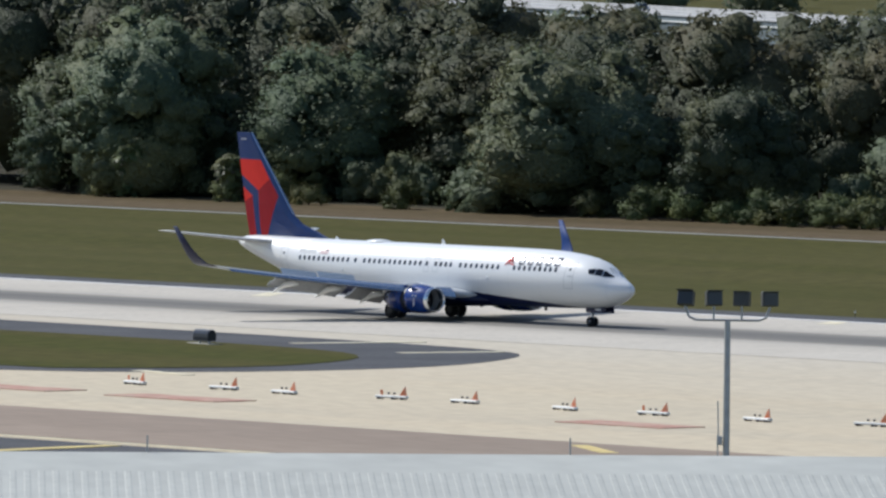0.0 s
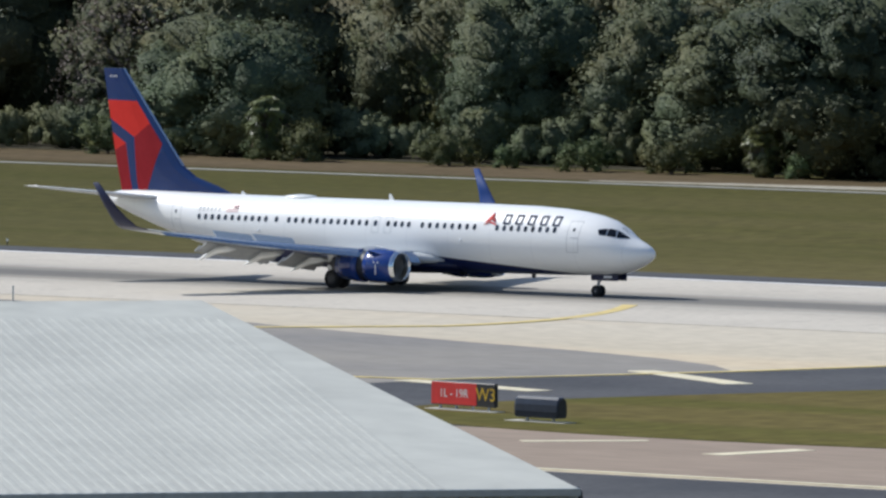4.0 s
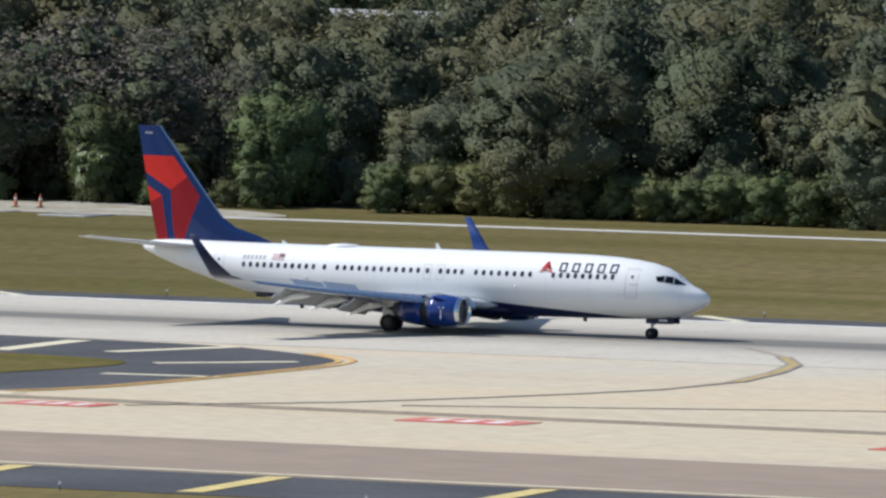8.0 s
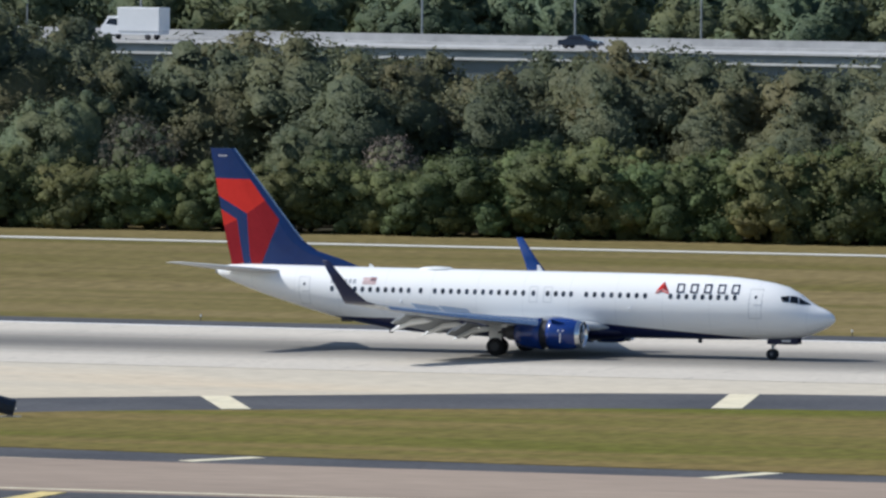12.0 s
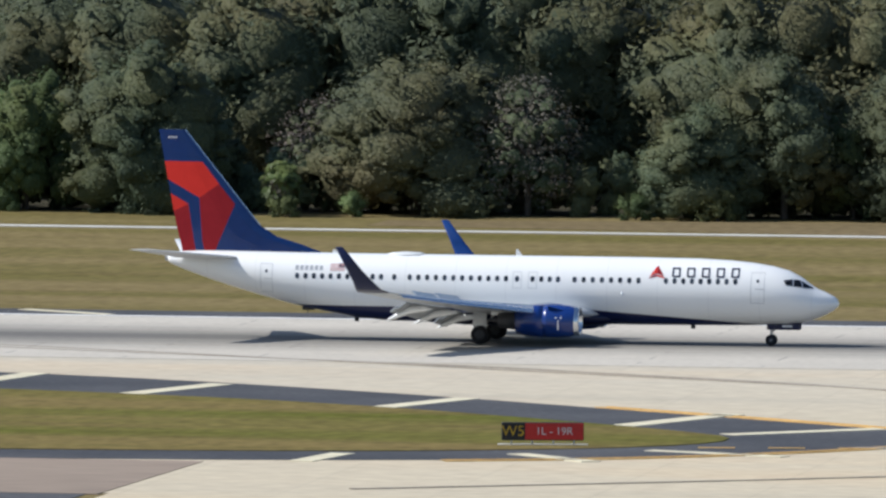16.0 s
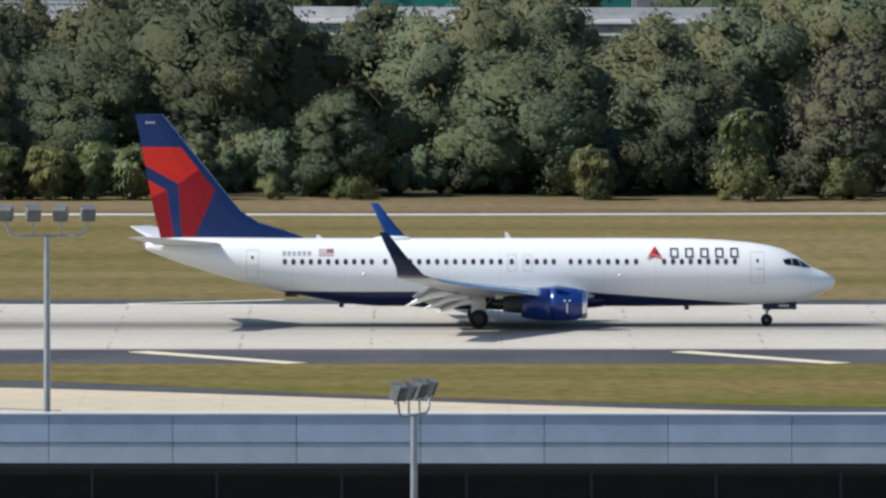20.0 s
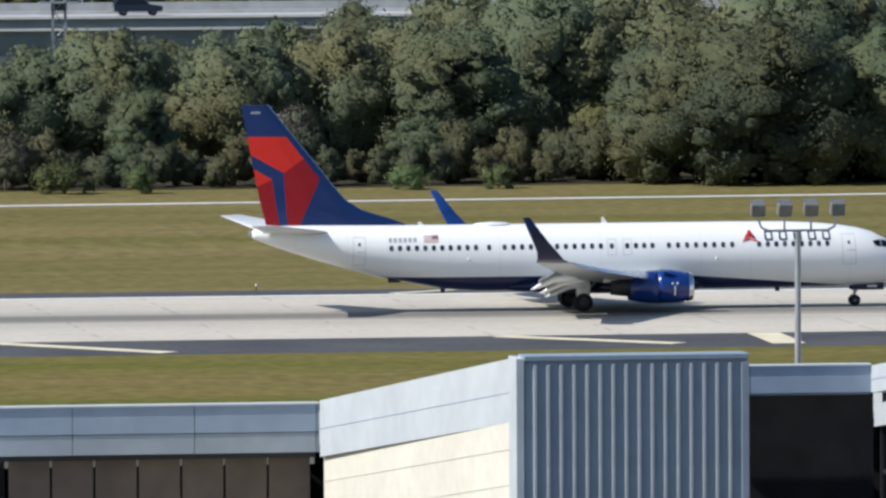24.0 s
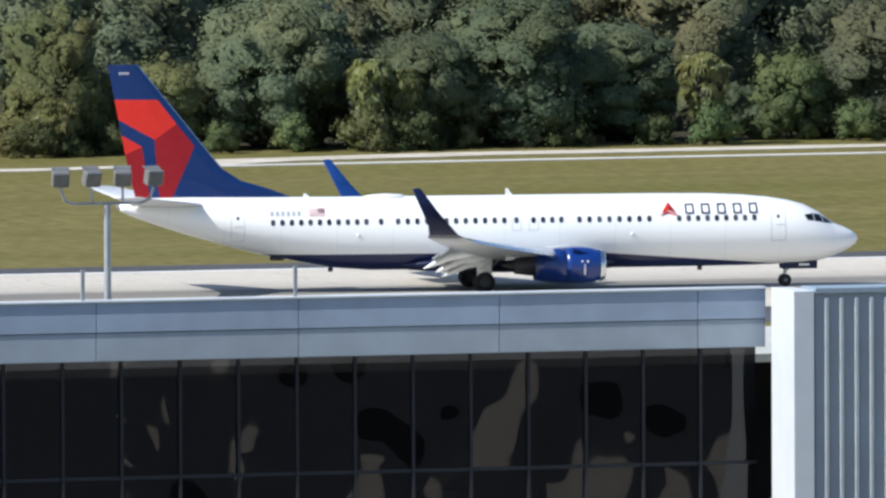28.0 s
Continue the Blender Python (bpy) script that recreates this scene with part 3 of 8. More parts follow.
# ================= ground =================
def ground_sheet():
    v = [(-4200, -400, 0), (3000, -400, 0), (3000, 4800, 0), (-4200, 4800, 0)]
    # a shallow swale runs along the grass beyond the runway
    xs = [-4200] + list(range(-1100, 421, 40)) + [3000]
    ys = [-400, 500, 712, 740, 752, 764, 776, 788, 800, 820, 860, 4800]
    verts, faces = [], []
    for y in ys:
        for x in xs:
            dip = -0.55 * math.exp(-((y - 764) / 13.0) ** 2) if -1100 < x < 420 else 0
            verts.append((x, y, dip))
    k = len(xs)
    for j in range(len(ys) - 1):
        for i in range(k - 1):
            a = j * k + i
            faces.append((a, a + 1, a + 1 + k, a + k))
    tagged(link("ground", mesh_of("ground", verts, faces, M["grass"], True)), "mown airfield grass with dry and green patches", "grass", "", "structure")


def strip(x0, x1, y0, y1):
    return [(x0, y0), (x1, y0), (x1, y1), (x0, y1)]


OUTLINES = {}


def airfield():
    ground_sheet()
    pavement("runway", strip(-1300, 700, 659.6, 706.2), 0.06, M["runway"], "pale concrete runway with dark rubber streaks along its middle", "runway")
    pavement("runway_shoulder_far", strip(-1300, 700, 706.2, 712.2), 0.05, M["asphalt"], "dark asphalt shoulder beyond the runway", "shoulder")
    pavement("taxiway_concrete", [(-1300, 546.5), (-111, 546.5), (-111, 415), (420, 415), (420, 659.6), (-1300, 659.6)], 0.03, M["concrete"],
             "buff concrete taxiways and apron", "pavement")
    pavement("taxiway", [(-1300, 553), (-113, 545.5), (-111.4, 545.5), (-111, 570.5), (-300, 571.5), (-1300, 569)], 0.057, M["brown_asphalt"],
             "brown-grey asphalt strip along the parallel taxiway", "taxiway")
    pavement("taxiway_shoulder_near", strip(-1300, -112, 531.5, 546.5), 0.035, M["asphalt"], "dark asphalt shoulder below the taxiway", "shoulder")
    pavement("crossing_taxiway", [(-545, 659), (-506, 640), (-465, 627), (-459, 612), (-467, 600), (-469, 590), (-500, 583), (-560, 590), (-575, 610), (-560, 640)],
             0.045, M["grey_asphalt"], "worn grey asphalt taxiway crossing to the runway", "taxiway", 2)
    # dark asphalt round the grass islands
    dark = {
        "shoulder_island_first": [(-1200, 659.5), (-741, 653), (-708, 652), (-692, 650), (-684, 643), (-676, 628), (-677, 612), (-686, 600), (-720, 592), (-1200, 590)],
        "shoulder_island_second": [(-575.5, 586), (-577, 596), (-577.3, 605), (-575, 612.5), (-570.5, 618.5), (-562.5, 624.8), (-548, 629), (-535, 634), (-520, 632), (-508, 612), (-530, 585), (-560, 575)],
        "shoulder_island_third": [(-470, 598), (-462, 618), (-459, 636), (-445, 646), (-430, 651), (-418, 659.5), (-373, 659.5), (-359, 651), (-354, 644), (-353, 628),
                                  (-353, 605), (-367, 592), (-390, 577), (-400, 567), (-436, 563), (-454, 568), (-464, 580)],
        "shoulder_island_fourth": [(-267, 587), (-265, 600), (-259, 612), (-249, 622), (-236, 631), (-215, 645), (-190, 650), (-160, 649), (-137, 645), (-115, 633), (-89, 612),
                                   (-79, 604), (-76, 597), (-80, 588), (-92, 577), (-112, 571), (-150, 569), (-215, 571), (-240, 573), (-256, 578)],
        "shoulder_island_fifth": [(-58, 648), (-56, 655), (-46, 659.5), (420, 659.5), (420, 596), (60, 593), (18, 601), (-16, 620), (-26, 624), (-46, 631), (-52, 640)],
    }
    OUTLINES.update(dark)
    for name, pts in dark.items():
        pavement(name, pts, 0.05, M["asphalt"], "dark asphalt shoulder round a grass island", "shoulder", 2)
    green = {
        "island_first": [(-1200, 641), (-735, 641), (-705, 641), (-690, 636), (-682, 622), (-683, 612), (-690, 602), (-1200, 599)],
        "island_second": [(-545, 598), (-540, 612), (-528, 620), (-518, 612), (-528, 594)],
        "island_third": [(-454, 580), (-453, 592), (-446, 612), (-437, 630), (-424, 642), (-390, 643), (-370, 640), (-363, 636), (-364, 622), (-369, 610),
                         (-382, 598), (-394, 587), (-404, 574), (-420, 570), (-437, 570), (-449, 574)],
        "island_fourth": [(-253, 586), (-250, 597), (-240, 612), (-222, 622), (-205, 631), (-180, 635), (-155, 632), (-134, 628.5), (-113, 620), (-92, 602), (-86, 594),
                          (-92, 585), (-110, 578), (-150, 575.5), (-205, 577), (-237, 580)],
        "island_fifth": [(-38, 637), (-34, 643), (-20, 644), (20, 644.5), (420, 646), (420, 600), (60, 600), (20, 606), (-2, 614), (-16, 625), (-28, 632)],
    }
    for name, pts in green.items():
        pavement(name, pts, 0.09, M["verge"], "mown grass island between runway and taxiway", "grass", 2)
    for k, pts in enumerate(([(-1300, 839), (-560, 835.5), (-560, 850), (-600, 856), (-1300, 876)], [(-150, 829.5), (0, 829.5), (66, 832), (66, 853), (0, 853), (-150, 848)])):
        pavement("dry_verge_" + ("first", "second")[k], pts, 0.03, M[("dark_dry_grass", "brown_grass")[k]], "dry brown grass along the wood", "grass", 1)
    # tracks in the far grass
    pavement("perimeter_path_worn", [(-1300, 835.6), (-560, 832.4), (-486, 830.2), (-486, 831.6), (-560, 834.1), (-1300, 837.3)], 0.05, M["track"], "narrow grey path through the grass", "path")
    pavement("perimeter_path", [(-486, 830.0), (-300, 825.5), (0, 825.2), (120, 832), (420, 846.5)] + [(420, 849), (120, 834.4), (0, 827.8), (-300, 828.1), (-486, 832.6)],
             0.05, M["path"], "narrow pale concrete path through the grass", "path")
    pavement("cross_path", [(-496, 712), (-489, 712), (-488.5, 755), (-487, 800), (-486, 850), (-494, 850), (-495, 800), (-496.5, 755)], 0.045, M["track"], "grey track crossing the grass", "path")
    pavement("sand_track_first", [(-640, 836), (-622, 841), (-600, 845), (-560, 842), (-560, 836), (-600, 838)], 0.055, M["sand_grey"], "pale bare sand beside the path", "sand", 2)
    pavement("sand_track_second", [(-520, 838), (-484, 830), (-470, 830), (-462, 836), (-480, 848), (-520, 846)], 0.055, M["sand_grey"], "pale bare sand beside the path", "sand", 2)
    pavement("sand_track_third", [(-199.5, 826), (-192.5, 826), (-195.3, 836), (-197.5, 853), (-199.2, 868), (-201.8, 868), (-200.1, 853), (-198.4, 836)], 0.055, M["sand"], "dirt track into the wood", "path", 1)
    pavement("sand_track_fourth", [(196, 838), (228, 838), (243, 852), (300, 856), (300, 851), (248, 847), (232, 836), (196, 834)], 0.06, M["sand"], "pale bare sand beside the path", "sand", 1)


airfield()

# painted bars on the shoulders: start x, y, end x, y, width
BARS_A = [(-773.4, 698.8, -778.7, 705.2, 1.5), (-715.3, 701.0, -718.5, 705.5, 1.5), (-708.4, 644.7, -706.2, 654.5, 1), (-693.7, 641.1, -691.7, 648.4, 1),
          (-681.8, 608.3, -675.5, 607.0, 1), (-689.0, 702.0, -692.0, 707.3, 1.5), (-572.0, 617.2, -564.3, 611.0, 1.5),
          (-660.2, 701.7, -663.0, 706.0, 1.5), (-598.1, 701.4, -600.5, 706.8, 1.5), (-555.6, 614.8, -560.9, 624.5, 1.5)]
BARS_B = [(-468.7, 601.6, -457.6, 598.3, 1.5), (-465.8, 617.7, -454.5, 610.9, 1.5), (-459.8, 633.2, -450.6, 623.8, 1.6), (-442.8, 631.5, -447.5, 642.5, 1.6),
          (-463.9, 585.8, -457.8, 585.7, 1), (-432.3, 563.5, -428.4, 568.0, 1), (-419.8, 561.3, -419.0, 567.5, 1.3), (-408.0, 565.5, -409.0, 571.0, 1.3),
          (-393.6, 572.0, -394.9, 576.6, 1.3), (-433.0, 633.5, -434.2, 646.0, 1.6), (-420.5, 640.5, -416.0, 652.0, 1.5), (-392.7, 643.5, -385.8, 655.0, 1.5),
          (-378.0, 643.6, -379.9, 656.9, 1.6), (-366.7, 593.4, -369.2, 599.7, 1.3), (-359.2, 605.9, -352.8, 603.4, 1.2), (-371.5, 646.4, -368.5, 656.2, 1.4),
          (-362.8, 636.7, -356.9, 643.6, 1.2), (-359.5, 624.6, -352.4, 625.8, 1.1)]
BARS_C = [(-264.6, 599.2, -254.8, 596.2, 1.1), (-258.9, 611.1, -251.7, 605.1, 1.2), (-253.9, 578.5, -248.2, 581.9, 1), (-241.5, 573.5, -239.0, 579.5, 1.2),
          (-248.3, 621.4, -243.1, 612.7, 1.5), (-236.6, 630.1, -230.9, 618.4, 1.7), (-216.5, 572.2, -214.1, 576.8, 1.2), (-205.2, 631.1, -208.7, 645.3, 1.8),
          (-190.0, 634.6, -192.1, 649.3, 1.8), (-176.2, 635.7, -177.8, 651.0, 1.7), (-159.5, 632.5, -159.7, 647.0, 1.7), (-186.4, 570.2, -184.6, 576.0, 1.2),
          (-170.8, 569.3, -169.5, 575.8, 1.2), (-155.2, 569.2, -154.1, 575.5, 1.2), (-139.7, 570.4, -138.9, 576.4, 1.2)]
BARS_D = [(-137.3, 629.2, -135.0, 643.5, 1.6), (-126.5, 623.3, -122.7, 635.9, 1.6), (-110.9, 614.5, -106.9, 626.3, 1.6), (-94.7, 604.2, -90.4, 615.8, 1.6),
          (-125.1, 569.6, -124.3, 575.8, 1.3), (-106.2, 571.8, -105.2, 578.4, 1.3), (-96.4, 580.2, -91.7, 575.2, 1.2), (-88.1, 598.3, -80.8, 605.3, 1.4),
          (-90.2, 584.6, -82.6, 581.5, 1.0), (-52.5, 655.9, -47.5, 643.1, 1.3), (-50.6, 640.2, -47.4, 643.6, 1.2), (-46.3, 656.2, -37.2, 644.6, 1.3),
          (-17.2, 656.3, -7.9, 645.0, 1.4), (14.1, 656.6, 22.9, 645.2, 1.4), (41.7, 657.6, 51.6, 646.1, 1.4), (73.4, 658.9, 82.2, 647.5, 1.4), (103.2, 659.2, 112.2, 649.9, 1.4),
          (118.8, 659.1, 118.4, 648.5, 1.9), (134.1, 659.0, 133.9, 648.8, 1.9)]
BARS_YELLOW = [(-402.4, 528.4, -397.4, 524.3, 1.3), (-389.5, 531.6, -391.9, 545.1, 1.4), (-363.4, 532.2, -365.6, 545.3, 1.4), (-347.4, 532.5, -349.8, 545.8, 1.4), (-331.9, 532.6, -334.2, 545.8, 1.4),
               (-316.6, 532.6, -318.8, 545.8, 1.4), (-301.3, 532.6, -303.5, 545.8, 1.4), (-285.9, 532.6, -288.0, 545.6, 1.4), (-270.6, 532.6, -272.5, 545.4, 1.4),
               (-254.9, 532.8, -256.7, 545.6, 1.4), (-243.7, 533.1, -244.8, 545.6, 1.4), (-228.1, 532.8, -228.9, 545.6, 1.4), (-213.3, 532.8, -213.7, 545.6, 1.4),
               (-198.5, 532.8, -198.6, 545.6, 1.4), (-183.5, 532.8, -183.4, 545.6, 1.4), (-609.5, 533.3, -611.0, 545.7, 1.3), (-598.2, 568.5, -591.1, 564.2, 1)]
BARS_FAR = [(-541.1, 711.1, -537.0, 706.6, 1), (-478.5, 711.0, -473.7, 706.6, 1), (-420.1, 711.5, -413.4, 706.6, 1), (-364.2, 711.9, -358.5, 706.8, 1), (-300.7, 711.2, -296.0, 706.6, 1),
            (-210.1, 711.4, -206.2, 706.6, 1), (-150.1, 711.4, -143.6, 706.8, 1), (-19.0, 706.7, -9.6, 711.6, 0.9), (43.9, 706.8, 50.0, 711.4, 0.9), (103.9, 706.9, 110.2, 711.7, 0.9)]


def bar_outline(x0, y0, x1, y1, w):
    d = Vector((x1 - x0, y1 - y0)).normalized()
    s = Vector((-d.y, d.x)) * w / 2
    p = [(x0 - s.x, y0 - s.y), (x1 - s.x, y1 - s.y), (x1 + s.x, y1 + s.y), (x0 + s.x, y0 + s.y)]
    return p if area(p) > 0 else p[::-1]


def painted_bars(rows, mat, label, top=0.075):
    for r in rows:
        v, f = prism(bar_outline(*r), 0.0, top)
        tagged(link("shoulder_bar", mesh_of("shoulder_bar", v, f, mat)), label, "road marking", "painted bars on the shoulders")


for rows in (BARS_A, BARS_B, BARS_C, BARS_D, BARS_FAR):
    painted_bars(rows, M["paint_cream"], "faded cream painted bar across the dark shoulder")
painted_bars(BARS_YELLOW, M["paint_yellow"], "yellow painted bar across the dark shoulder")


def ribbon(pts, w, top=0.08, base=0.0):
    """A painted line that follows a polyline."""
    L, R = [], []
    for i, p in enumerate(pts):
        a, b = Vector(pts[max(i - 1, 0)]), Vector(pts[min(i + 1, len(pts) - 1)])
        d = (b - a).normalized()
        s = Vector((-d.y, d.x)) * w / 2
        L.append((p[0] + s.x, p[1] + s.y)), R.append((p[0] - s.x, p[1] - s.y))
    k = len(pts)
    v = [(*q, top) for q in L] + [(*q, top) for q in R] + [(*q, base) for q in L] + [(*q, base) for q in R]
    f = [(i, k + i, k + i + 1, i + 1) for i in range(k - 1)] + [(2 * k + i, i, i + 1, 2 * k + i + 1) for i in range(k - 1)] + [(k + i, 3 * k + i, 3 * k + i + 1, k + i + 1) for i in range(k - 1)]
    return v, f


def bow(a, b, c, n=24):
    """A quadratic curve from a to c, drawn towards b."""
    a, b, c = Vector(a), Vector(b), Vector(c)
    return [tuple((1 - t) ** 2 * a + 2 * t * (1 - t) * b + t * t * c) for t in (i / n for i in range(n + 1))]


def line(name, pts, w, mat, label, top=0.08):
    tagged(link(name, mesh_of(name, *ribbon(pts, w, top), mat)), label, "road marking")


line("edge_line", [(x, 705.4) for x in range(-1300, 701, 50)], 0.9, M["paint_white"], "white edge line beyond the runway")
line("taxi_edge_line", [(x, 547.6) for x in range(-1300, -110, 50)], 0.6, M["paint_cream"], "pale line along the taxiway")
line("hold_line", [(x, 599.5) for x in range(-365, -290, 5)] + [(-282, 592.5), (-266, 590)], 0.7, M["paint_black"], "dark hold line across the exit")
line("hold_line", [(x, 601.0) for x in range(-365, -290, 5)], 0.35, M["paint_black"], "dark hold line across the exit")
LEAD = [(-372, 683), (-351, 680.6), (-343, 676.7), (-336.3, 668.5), (-331.5, 660.5), (-328.5, 652), (-325.7, 641), (-325.5, 631), (-327.4, 623.5), (-330, 616), (-334, 607), (-342, 597)]
line("lead_line", LEAD, 0.55, M["paint_black"], "dark curved lead-off line on the concrete")
line("lead_line", LEAD[3:7], 1.1, M["paint_black"], "dark-edged curved lead-off line", 0.082)
line("lead_line_yellow", LEAD[3:7], 0.5, M["line_yellow"], "yellow curve of the lead-off line", 0.085)
line("lead_line", [(-329.5, 606.6), (-306.5, 618.7), (-280, 628), (-262, 632)], 0.35, M["paint_black"], "dark taxi line across the concrete")
TAXI = [(-264, 635), (-271.4, 625.4), (-277.3, 614), (-281.4, 599), (-282.1, 591), (-280.9, 585), (-278, 579), (-274.5, 574), (-269.5, 569.5), (-260, 563.6), (-240, 560)]
line("lead_line", TAXI, 0.5, M["paint_black"], "dark-edged taxi line on the concrete", 0.082)
line("lead_line", TAXI[4:9], 1.9, M["paint_black"], "dark-edged taxi line on the concrete", 0.083)
line("lead_line_yellow", TAXI[4:9], 0.6, M["line_yellow"], "yellow taxi line on the concrete", 0.09)


def tip_lines(island, inside):
    """A double yellow-orange line along the rim of a dark shoulder, where inside(x) holds."""
    pts = OUTLINES[island] if area(OUTLINES[island]) > 0 else OUTLINES[island][::-1]
    pts = smooth_outline(pts, 2)
    start = next(i for i in range(len(pts)) if inside(pts[i][0]) and not inside(pts[i - 1][0]))
    pts = [p for p in pts[start:] + pts[:start] if inside(p[0])]
    for off in (0.3, 1.15):
        rim = []
        for i, p in enumerate(pts):
            d = (Vector(pts[min(i + 1, len(pts) - 1)]) - Vector(pts[max(i - 1, 0)])).normalized()
            rim.append((p[0] + d.y * off, min(p[1] - d.x * off, 659.2)))
        line("island_line_yellow", rim, 0.38, M["line_orange"], "double yellow-orange line round the island's tip", 0.075)


tip_lines("shoulder_island_third", lambda x: x > -362)
tip_lines("shoulder_island_fourth", lambda x: x < -255)
tip_lines("shoulder_island_fourth", lambda x: x > -104)
tip_lines("shoulder_island_fifth", lambda x: x < -40)
line("lead_line_yellow", bow((-510, 676), (-500, 660), (-502, 648), 14) + [(-512, 634), (-530, 615)], 0.9, M["paint_yellow"], "yellow lead-off line onto the crossing taxiway")
line("orange_edge", [(-505, 596), (-468, 603), (-462, 620), (-458, 637)], 0.7, M["paint_yellow"], "orange edge line of the crossing taxiway")
line("lead_line", [(-160, 680), (-130, 665), (-103.7, 650.7), (-89.4, 643), (-75.9, 633.9), (-62.3, 626.7), (-49.9, 619), (-20, 603)], 0.45, M["paint_black"], "dark curved lead-off line on the concrete")
CURVE = [(-150, 672), (-110, 656), (-90, 644), (-75.6, 631.8), (-68.3, 621.8), (-63.7, 613.7), (-61.4, 608.7), (-59.6, 601.8), (-60, 594)]
line("lead_line", CURVE, 0.5, M["paint_black"], "dark taxi line across the concrete", 0.082)
line("lead_line", CURVE[4:], 1.3, M["paint_black"], "dark-edged taxi line on the concrete", 0.083)
line("lead_line_yellow", CURVE[5:], 0.4, M["line_yellow"], "yellow curve of the taxi line", 0.09)
line("joint_line", [(-100, 552), (-89, 558.7), (-81.2, 563.6), (-68.5, 572.6), (-50, 585)], 0.4, M["paint_black"], "dark joint line on the apron")
line("hold_line", [(-80, 589), (-77.8, 589.6), (-70.7, 590.6), (-62.6, 591.8), (-45, 594)], 1.0, M["paint_black"], "dark hold line across the exit", 0.082)
for k in range(12):                                     # yellow dashes of the hold line
    x = -88 + k * 3.6
    y = 587.2 + (x + 88) * 0.178
    line("hold_dash", [(x, y), (x + 1.9, y + 0.34)], 0.5, M["line_orange"], "worn yellow dash of the hold line", 0.09)
line("joint_line", [(x, 628) for x in range(-300, -255, 9)], 0.3, M["paint_black"], "dark joint line on the concrete")

# red ground markings with pale figures
for i, (x, y, w) in enumerate([(-319.1, 595.2, 7.5), (-345.6, 595.5, 6.0), (-286.5, 588, 7.0), (-361.8, 587, 6.0), (-667, 586, 9), (-652, 586, 10), (-614.4, 587.5, 9)]):
    v, f = prism(strip(x - w / 2, x + w / 2, y - 1.7, y + 1.7), 0.0, 0.085)
    mk = tagged(link("ground_marking", mesh_of("ground_marking", v, f, M["paint_red" if x > -400 else "dull_red"])), "faded red ground marking with worn pale figures" if x > -400 else "faded dull red ground marking", "road marking", "red ground markings")
    for k in range(3 if x > -400 else 0):
        v, f = prism(strip(x - w * 0.3 + k * w * 0.25, x - w * 0.3 + k * w * 0.25 + w * 0.12, y - 1.0, y + 1.0), 0.05, 0.095)
        link("figure_bar", mesh_of("figure_bar", v, f, M["paint_white"]), mk)


def lettering(text, size, m, mat, parent=None, name="lettering"):
    cu = bpy.data.curves.new(name, "FONT")
    cu.body, cu.size, cu.extrude, cu.align_x, cu.align_y = text, size, 0.004, "CENTER", "CENTER"
    cu.materials.append(mat)
    ob = new(name, cu)
    ob.parent = parent
    ob.matrix_basis = m
    return ob


v, f = prism(strip(-70.5, -61.5, 582.5, 588.3), 0.0, 0.085)
mk = tagged(link("ground_marking", mesh_of("ground_marking", v, f, M["paint_red"])), "red runway marking with white figures on the apron", "road marking", "red ground markings")
lettering("1L-19R", 2.6, Matrix.Translation((-66, 585.4, 0.1)) @ Matrix.Diagonal((0.95, 2.0, 1, 1)), M["paint_white"], mk)


# ================= trees =================
def unit_rows(rng, n):
    v = rng.normal(size=(n, 3))
    return v / np.linalg.norm(v, axis=1)[:, None]


ICO_BM = bmesh.new()
bmesh.ops.create_icosphere(ICO_BM, subdivisions=1, radius=1.0)
ICO_V = np.array([v.co[:] for v in ICO_BM.verts])
ICO_F = np.array([[v.index for v in f.verts] for f in ICO_BM.faces])
ICO_BM.free()
_g = (1 + 5 ** 0.5) / 2
BUD_V = np.array([(-1, _g, 0), (1, _g, 0), (-1, -_g, 0), (1, -_g, 0), (0, -1, _g), (0, 1, _g), (0, -1, -_g), (0, 1, -_g), (_g, 0, -1), (_g, 0, 1), (-_g, 0, -1), (-_g, 0, 1)]) / math.hypot(1, _g)
BUD_F = np.array([(0, 11, 5), (0, 5, 1), (0, 1, 7), (0, 7, 10), (0, 10, 11), (1, 5, 9), (5, 11, 4), (11, 10, 2), (10, 7, 6), (7, 1, 8), (3, 9, 4), (3, 4, 2), (3, 2, 6), (3, 6, 8), (3, 8, 9),
                  (4, 9, 5), (2, 4, 11), (6, 2, 10), (8, 6, 7), (9, 8, 1)])


def clumps(rng, width, height, lobes, low=0.12, spread=0.32, buds=7):
    """Centres and radii of a crown's lobes over a closed dome, with smaller ones budding from them."""
    base = min(width, height)
    c = [np.array((0, 0, height * 0.30)), np.array((0, 0, height * 0.55))]
    r = [base * 0.30, base * 0.27]
    for i in range(lobes):
        a = 2.399 * i + rng.uniform(-0.5, 0.5)
        z = low + (0.80 - low) * ((i + rng.uniform(0, 1)) / lobes)
        reach = width * spread * math.sqrt(max(0.05, 1 - (max(z - 0.30, 0) / 0.58) ** 2)) * rng.uniform(0.72, 1.08)
        p = np.array((reach * math.cos(a), reach * math.sin(a), height * z))
        s = rng.uniform(0.11, 0.24) * base
        c.append(p), r.append(s)
        for d in unit_rows(rng, buds):
            c.append(p + d * s * 0.92), r.append(s * rng.uniform(0.24, 0.48))
    return np.array(c), np.array(r)


